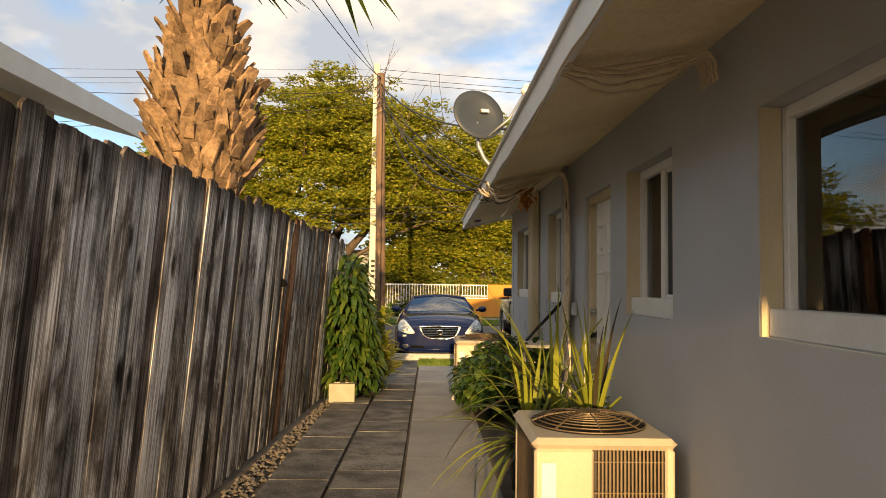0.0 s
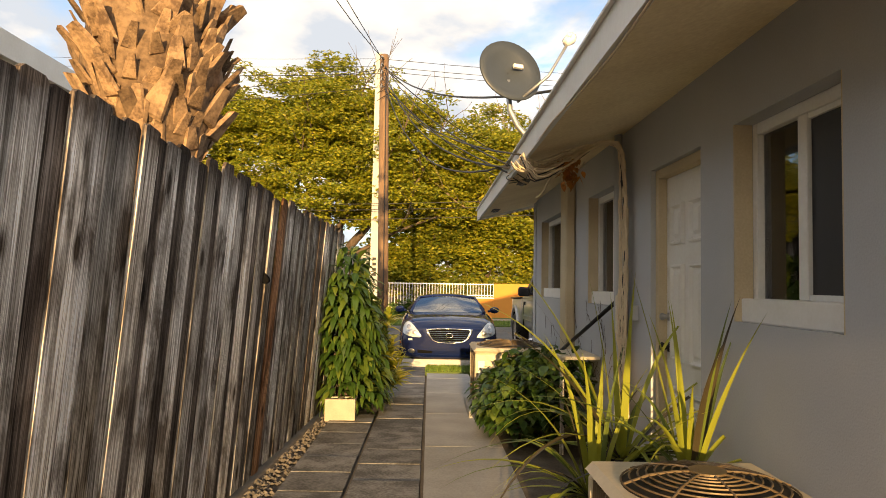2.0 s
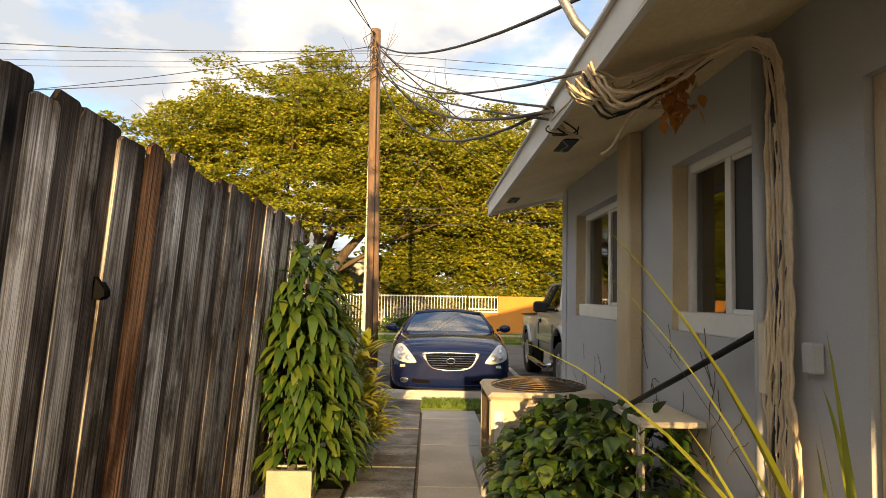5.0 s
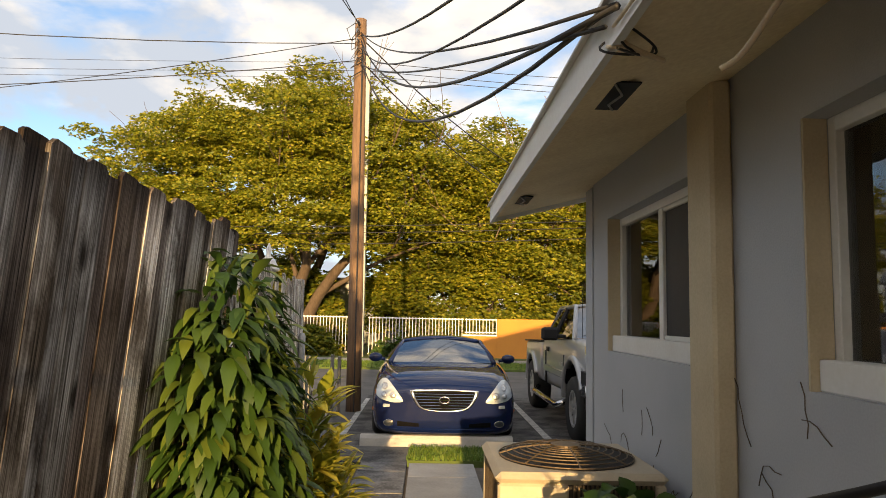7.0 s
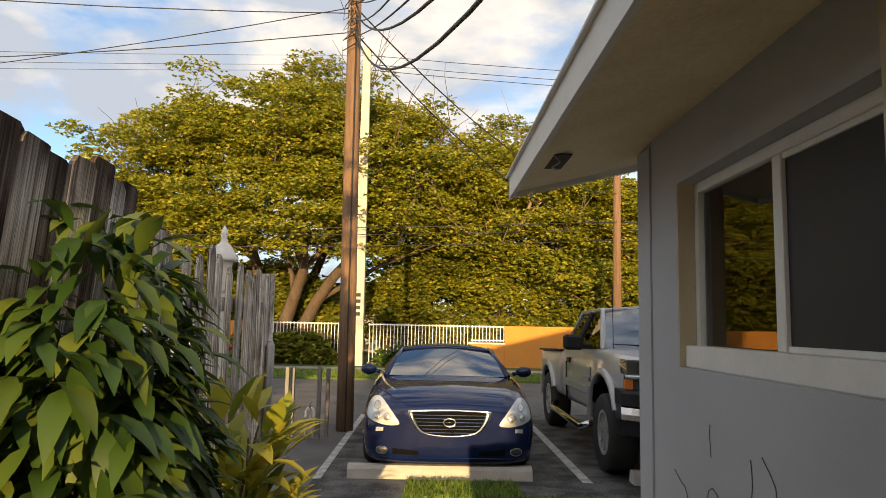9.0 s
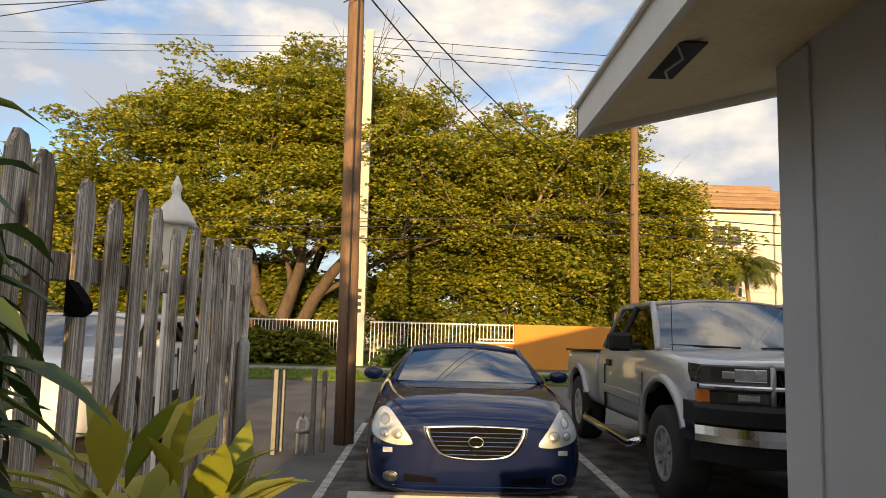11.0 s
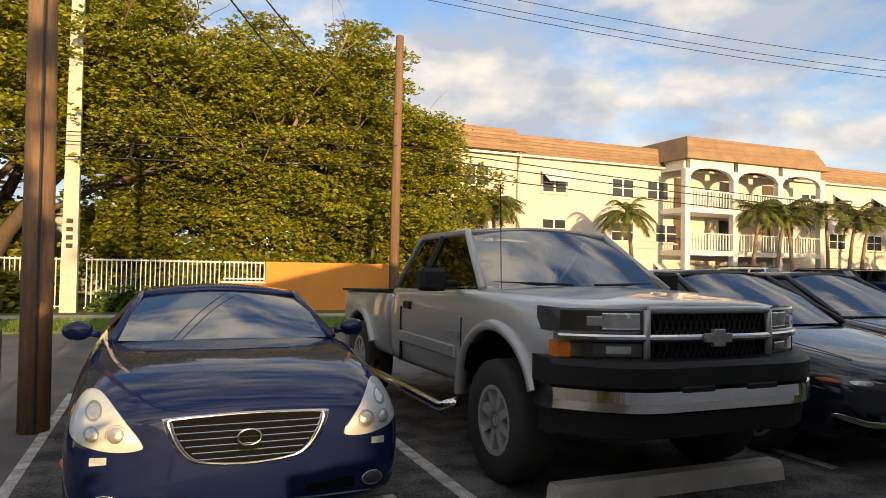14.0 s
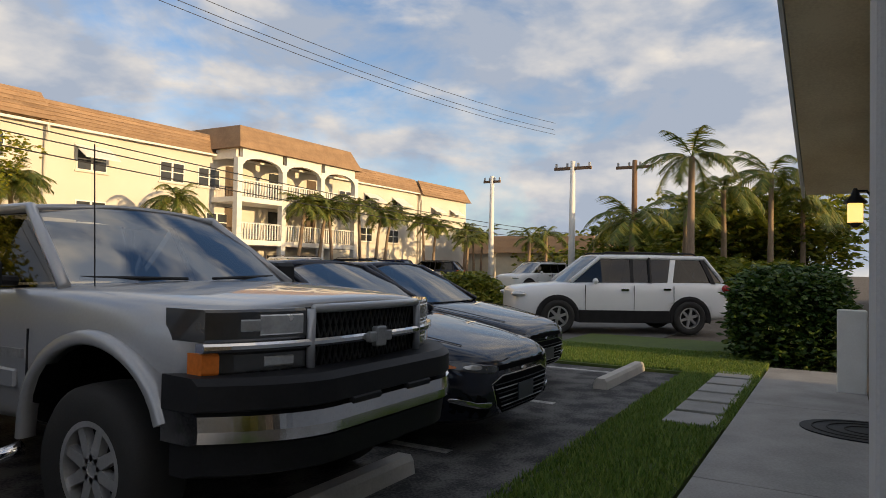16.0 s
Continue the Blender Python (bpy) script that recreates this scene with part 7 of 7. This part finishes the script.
tree("dark green tree in the distance", (50.0, 31.0, 0), 4.0, (3.6, 3.2), 103, 60, leaf_n=24, leaf=0.34, stems=2, low=0.15, leafmat=M_LEAFDARK)
tree("dark green tree in the distance", (36.0, 13.8, 0), 5.6, (3.6, 3.0), 104, 80, leaf_n=24, leaf=0.34, stems=2, low=0.12, leafmat=M_LEAFDARK)
hedge("hedge", "dense dark shrubs across the side street", 24.5, 44.0, 13.0, 18.2, 0.0, 1.9, 1900, 0.3, M_LEAFDARK, 111)
fh = thing("far_house", "low tan house with brown roof across the street", "house", pose(58, 40, 0))
part("wall", boxed(0, 16, 0, 9, 0, 2.6), M_CREAM, fh)
part("roof", mansard(0, 16, 0, 2.6, 4.0, 0.6, 9.4), M_SHINGLE, fh)
fh2 = thing("far_house", "low tan house with brown roof across the street", "house", pose(48, 27.0, 0))
part("wall", boxed(0, 10, 0, 8, 0, 2.5), M_CREAM, fh2)
part("roof", mansard(0, 10, 0, 2.5, 3.8, 0.6, 8.4), M_SHINGLE, fh2)


def far_pole(x, y, h, mat, arm, label):
    p = thing("utility_pole", label, "utility pole", pose(x, y, 0))
    bm = bmesh.new()
    tube(bm, [(0, 0, -0.1), (0, 0, h)], [0.2, 0.13], 10)
    part("shaft", bm, mat, p, smooth=True)
    if arm:
        part("crossarm", boxed(-0.08, 0.08, -arm, arm, h - 0.45, h - 0.3), M_POLEWOOD, p)
        for k in (-0.9, -0.3, 0.3, 0.9):
            bm = bmesh.new()
            tube(bm, [(0, k * arm, h - 0.3), (0, k * arm, h - 0.1)], 0.06, 6)
            part("insulator", bm, M_STEEL, p)
    return p


far_pole(34.2, 24.0, 7.0, M_WHITE, 1.0, "pale concrete utility pole with a crossarm")
far_pole(40.6, 31.8, 7.4, M_WHITE, 0.6, "pale concrete utility pole beside the street")
far_pole(37.0, 21.5, 7.3, M_POLEWOOD, 1.0, "brown wooden utility pole with a crossarm")


# ---- SUV and far cars ----
def tall_car(name, label, mat, m, L=4.9, W=1.92, H=1.75, wheel_r=0.37):
    c = thing(name, label, "car", m)
    w = W / 2
    st = [(0.0, w * 0.70, 0.36, 0.56, 0.78, 0.90, w * 0.55, 0.02), (0.08, w * 0.88, 0.27, 0.58, 0.84, 0.97, w * 0.68, 0.03), (0.4, w * 0.97, 0.25, 0.62, 0.90, 1.03, w * 0.78, 0.03), (1.15, w, 0.26, 0.66, 1.0, 1.10, w * 0.84, 0.02),
          (1.5, w, 0.26, 0.66, 1.02, 1.12, w * 0.86, 0.0), (3.0, w, 0.26, 0.66, 1.05, 1.14, w * 0.88, 0.0), (L - 0.5, w, 0.28, 0.68, 1.06, 1.16, w * 0.86, 0.0), (L - 0.08, w * 0.93, 0.32, 0.70, 1.04, 1.14, w * 0.80, 0.0), (L, w * 0.82, 0.38, 0.70, 1.0, 1.08, w * 0.7, 0.0)]
    b = body_loft(st, mat, c)
    ya, yb = 0.95, L - 1.0
    carve(b, [arch_cutter(ya, wheel_r + 0.06, 2), arch_cutter(yb, wheel_r + 0.06, 2)], M_GRILLE)
    part("underbody", boxed(-w * 0.72, w * 0.72, 0.5, L - 0.4, 0.28, 0.7), M_BLACK, c)
    greenhouse(c, [(1.25, w * 0.82, 1.11, 0, 0), (1.95, w * 0.92, 1.12, w * 0.72, H - 0.07), (L - 0.55, w * 0.90, 1.15, w * 0.70, H - 0.06), (L - 0.14, w * 0.78, 1.16, 0, 0)], mat, 0.05)
    for s in (-1, 1):
        for y in (ya, yb):
            wheel(c, s * (w - 0.085), y, wheel_r, 0.24, s, rim_r=wheel_r * 0.62, spokes=6, rim_mat=M_STEEL)
            bm = bmesh.new()
            ring_loft(bm, [[(s * xx, y + rr * math.cos(a), 0.36 + rr * math.sin(a)) for xx, rr in ((w - 0.06, wheel_r), (w + 0.006, wheel_r + 0.005), (w + 0.014, wheel_r + 0.06), (w + 0.006, wheel_r + 0.115), (w - 0.06, wheel_r + 0.12))] for a in [math.pi * (k - 1) / 14 for k in range(17)]], cap=False)
            part("arch_trim", bm, M_BLACK, c)
        part("sill_trim", boxed(min(s * (w - 0.02), s * (w + 0.012)), max(s * (w - 0.02), s * (w + 0.012)), ya + 0.46, yb - 0.46, 0.25, 0.52, bevel=0.01), M_BLACK, c)
        bm = bmesh.new()
        tube(bm, [(s * w * 0.66, 2.0, H - 0.01), (s * w * 0.66, 2.1, H + 0.04), (s * w * 0.64, L - 0.8, H + 0.04), (s * w * 0.64, L - 0.7, H - 0.01)], 0.018, 6)
        part("roof_rail", bm, M_BLACK, c)
        ellipsoid(c, "tail_light", (s * w * 0.84, L - 0.10, 1.02), (0.20, 0.10, 0.09), M_REDLENS, rz=-s * 30)
        ellipsoid(c, "headlight", (s * w * 0.80, 0.12, 0.84), (0.2, 0.14, 0.06), M_LAMPIN, rz=s * 32)
        part("door_handle", boxed(min(s * (w - 0.02), s * (w + 0.02)), max(s * (w - 0.02), s * (w + 0.02)), 2.35, 2.52, 0.95, 0.99), M_CHROME, c)
        for y0, y1, wd, mt in ((2.62, 2.66, 0.035, M_BLACK), (L - 1.42, L - 1.28, 0.06, mat), (L - 0.42, L - 0.62, 0.05, M_BLACK)):
            bm = bmesh.new()
            ring_loft(bm, [[(s * (w * q + 0.004), y - wd, z), (s * (w * q + 0.004), y + wd, z), (s * (w * q - 0.05), y + wd, z), (s * (w * q - 0.05), y - wd, z)] for y, q, z in ((y0, 0.915, 1.12), (y1, 0.725, H - 0.075))])
            part("window_pillar", bm, mt, c)
        for y in (1.55, 2.64, L - 1.36):
            part("door_gap", boxed(min(s * (w - 0.02), s * (w + 0.003)), max(s * (w - 0.02), s * (w + 0.003)), y, y + 0.008, 0.50, 1.06), M_BLACK, c)
        part("door_handle", boxed(min(s * (w - 0.02), s * (w + 0.02)), max(s * (w - 0.02), s * (w + 0.02)), 3.3, 3.47, 0.97, 1.01), M_CHROME, c)
    mirror_pair(c, w * 0.93, 1.75, 1.12, mat, 1.0)
    return c


tall_car("suv", "white sport utility vehicle with black trim, parked by the lawn", M_WHITECAR, pose(14.46, 18.58, 0, 0, 0, 215))
FC = "parked cars before the apartment building"
for k, (x, kind, mt, lab) in enumerate(((22.0, 0, M_REDCAR, "dark red sedan far off"), (24.2, 0, M_NAVY, "black sedan far off"), (28.5, 1, M_WHITECAR, "white hatchback far off"), (31.2, 0, M_REDCAR, "red sedan far off"),
                                       (34.0, 1, M_NAVY, "black crossover far off"), (37.5, 1, M_BLUECAR, "blue crossover far off"), (41.0, 0, M_SILVER, "grey sedan far off"), (44.0, 1, M_NAVY, "black crossover far off"))):
    fn = tall_car if kind else saloon
    c = fn("parked_car", lab + ", parked before the building", mt, pose(x, 36.2, 0, 0, 0, 180 + 12) @ Matrix.Translation((0, -4.5, 0)), **({} if kind else {"detail": False}))
    tagged(c, group=FC)
tall_car("white_car", "white car seen through the fence pickets", M_WHITECAR, pose(-3.9, 15.6, 0, 0, 0, 4), H=1.5)
c = tall_car("pickup_truck", "white pickup truck far off on the street", M_WHITECAR, pose(33.5, 27.5, 0, 0, 0, 245), L=5.2, H=1.7)

# ---- small things at the drive ----
M_POSTSTEEL = surface("dull_post_steel", (0.22, 0.22, 0.215), 0.6, metal=0.4, c2=(0.12, 0.118, 0.11), scale=9, bump=0.1)
for k, (x, y, h) in enumerate(((-1.50, 16.84, 0.92), (-1.47, 17.06, 0.90), (-1.08, 16.84, 0.94), (-1.0, 17.06, 0.90))):
    p = thing("steel_post", "short galvanised channel post guarding a pipe", "post", pose(x, y, 0), group="posts round the pipe")
    part("post", boxed(-0.025, 0.025, -0.03, 0.03, -0.05, h, bevel=0.004), M_POSTSTEEL, p)
bf = thing("water_valve", "small white pipe valve with a loop, standing on the ground", "valve", pose(-1.2, 16.92, 0))
bm = bmesh.new()
tube(bm, [(-0.05, 0, -0.02), (-0.05, 0, 0.34), (-0.03, 0, 0.38), (0.03, 0, 0.38), (0.05, 0, 0.34), (0.05, 0, -0.02)], 0.022, 8)
part("pipe", bm, M_WHITE, bf, smooth=True)
bm = bmesh.new()
tube(bm, [(-0.08, 0, 0.24), (0.08, 0, 0.24)], 0.03, 8)
tube(bm, [(0, -0.03, 0.39), (0, -0.03, 0.46), (0, 0.03, 0.46)], 0.012, 6)
part("valve_body", bm, M_STEEL, bf, smooth=True)

# white post lantern behind the fence
lp = thing("post_lantern", "white ornate post lantern standing behind the fence", "lamp", pose(-1.13, 12.6, 0))
bm = bmesh.new()
tube(bm, [(0, 0, -0.02), (0, 0, 0.3), (0, 0, 0.32), (0, 0, 1.72)], [0.05, 0.045, 0.035, 0.03], 12)
part("post", bm, M_WHITE, lp, smooth=True)
bm = bmesh.new()
tube(bm, [(0, 0, 1.70), (0, 0, 1.73), (0, 0, 1.77), (0, 0, 1.94)], [0.028, 0.048, 0.044, 0.074], 8)
part("glass_body", bm, M_WHITE, lp)
bm = bmesh.new()
tube(bm, [(0, 0, 1.935), (0, 0, 1.955), (0, 0, 1.99), (0, 0, 2.04), (0, 0, 2.07), (0, 0, 2.10), (0, 0, 2.13), (0, 0, 2.19)], [0.105, 0.105, 0.085, 0.058, 0.026, 0.02, 0.028, 0.005], 16)
part("cap", bm, M_WHITE, lp, smooth=True)

# wall lantern, mat and planter at the front door
wl_ = thing("wall_lantern", "lit black wall lantern with warm yellow glass", "lamp", pose(8.45, HY1 + 0.16, 1.95))
part("glass", boxed(-0.07, 0.07, -0.07, 0.07, 0.0, 0.20, bevel=0.01), M_LANTERN, wl_, "glowing yellow glass")
bm = bmesh.new()
tube(bm, [(0, 0, 0.20), (0, 0, 0.22), (0, 0, 0.28), (0, 0, 0.36)], [0.11, 0.11, 0.05, 0.015], 8)
tube(bm, [(0, 0, -0.05), (0, 0, 0.0)], [0.02, 0.075], 8)
tube(bm, [(0, 0, 0.33), (0, -0.10, 0.33), (0, -0.155, 0.25)], 0.012, 6)
part("cap", bm, M_BLACK, wl_)
mat_ = thing("door_mat", "dark half-round rubber door mat on the walk", "mat", pose(7.15, 11.76, 0.06))
bm = bmesh.new()
n = 20
ring_loft(bm, [[(0.45 * math.cos(math.pi * k / n), 0.56 * math.sin(math.pi * k / n), z) for k in range(n + 1)] for z in (0.0, 0.012)])
part("mat", bm, M_BLACK, mat_)
for q in (0.35, 0.6, 0.82):
    bm = bmesh.new()
    tube(bm, [(0.45 * q * math.cos(math.pi * k / n), 0.02 + 0.54 * q * math.sin(math.pi * k / n), 0.013) for k in range(n + 1)], 0.008, 5)
    part("rib", bm, M_RUBBER, mat_)
solid("planter_wall", boxed(9.3, 9.54, HY1 + 0.02, HY1 + 0.32, 0.0, 1.0, bevel=0.01), M_WHITE, "low white wall beside the front door", "wall", "structure")

# neighbour's roof beyond the fence
nr = thing("neighbour_house", "neighbouring house with pale eave and roof edge beyond the fence", "house", pose(-9.5, 1.0, 0))
part("wall", boxed(0, 5.2, -8, 8.6, 0, 3.55), M_CREAM, nr)
bm = bmesh.new()
ring_loft(bm, [[(6.05, y, 3.37), (0, y, 4.95), (0, y, 5.1), (6.05, y, 3.52)] for y in (-8.6, 9.4)])
part("roof", bm, M_WHITE, nr, "pale roof slope")
part("fascia", boxed(6.05, 6.09, -8.6, 9.4, 3.33, 3.55), M_WHITE, nr)

# unseen house added east of the bungalow, behind the walker, to block sun
sun_block = thing("neighbour_house", "plain unseen house with pale walls and low roof, added to block sun", "house", pose(11.5, -7.0, 0))
part("wall", boxed(0, 30, 0, 11, 0, 3.4), M_CREAM, sun_block)
bm = bmesh.new()
ring_loft(bm, [[(x, -0.5, 3.4), (x, 11.5, 3.4), (x, 11.5, 3.55), (x, 5.5, 4.9), (x, -0.5, 3.55)] for x in (-0.5, 30.5)])
part("roof", bm, M_ROOF, sun_block, "grey shingled roof")
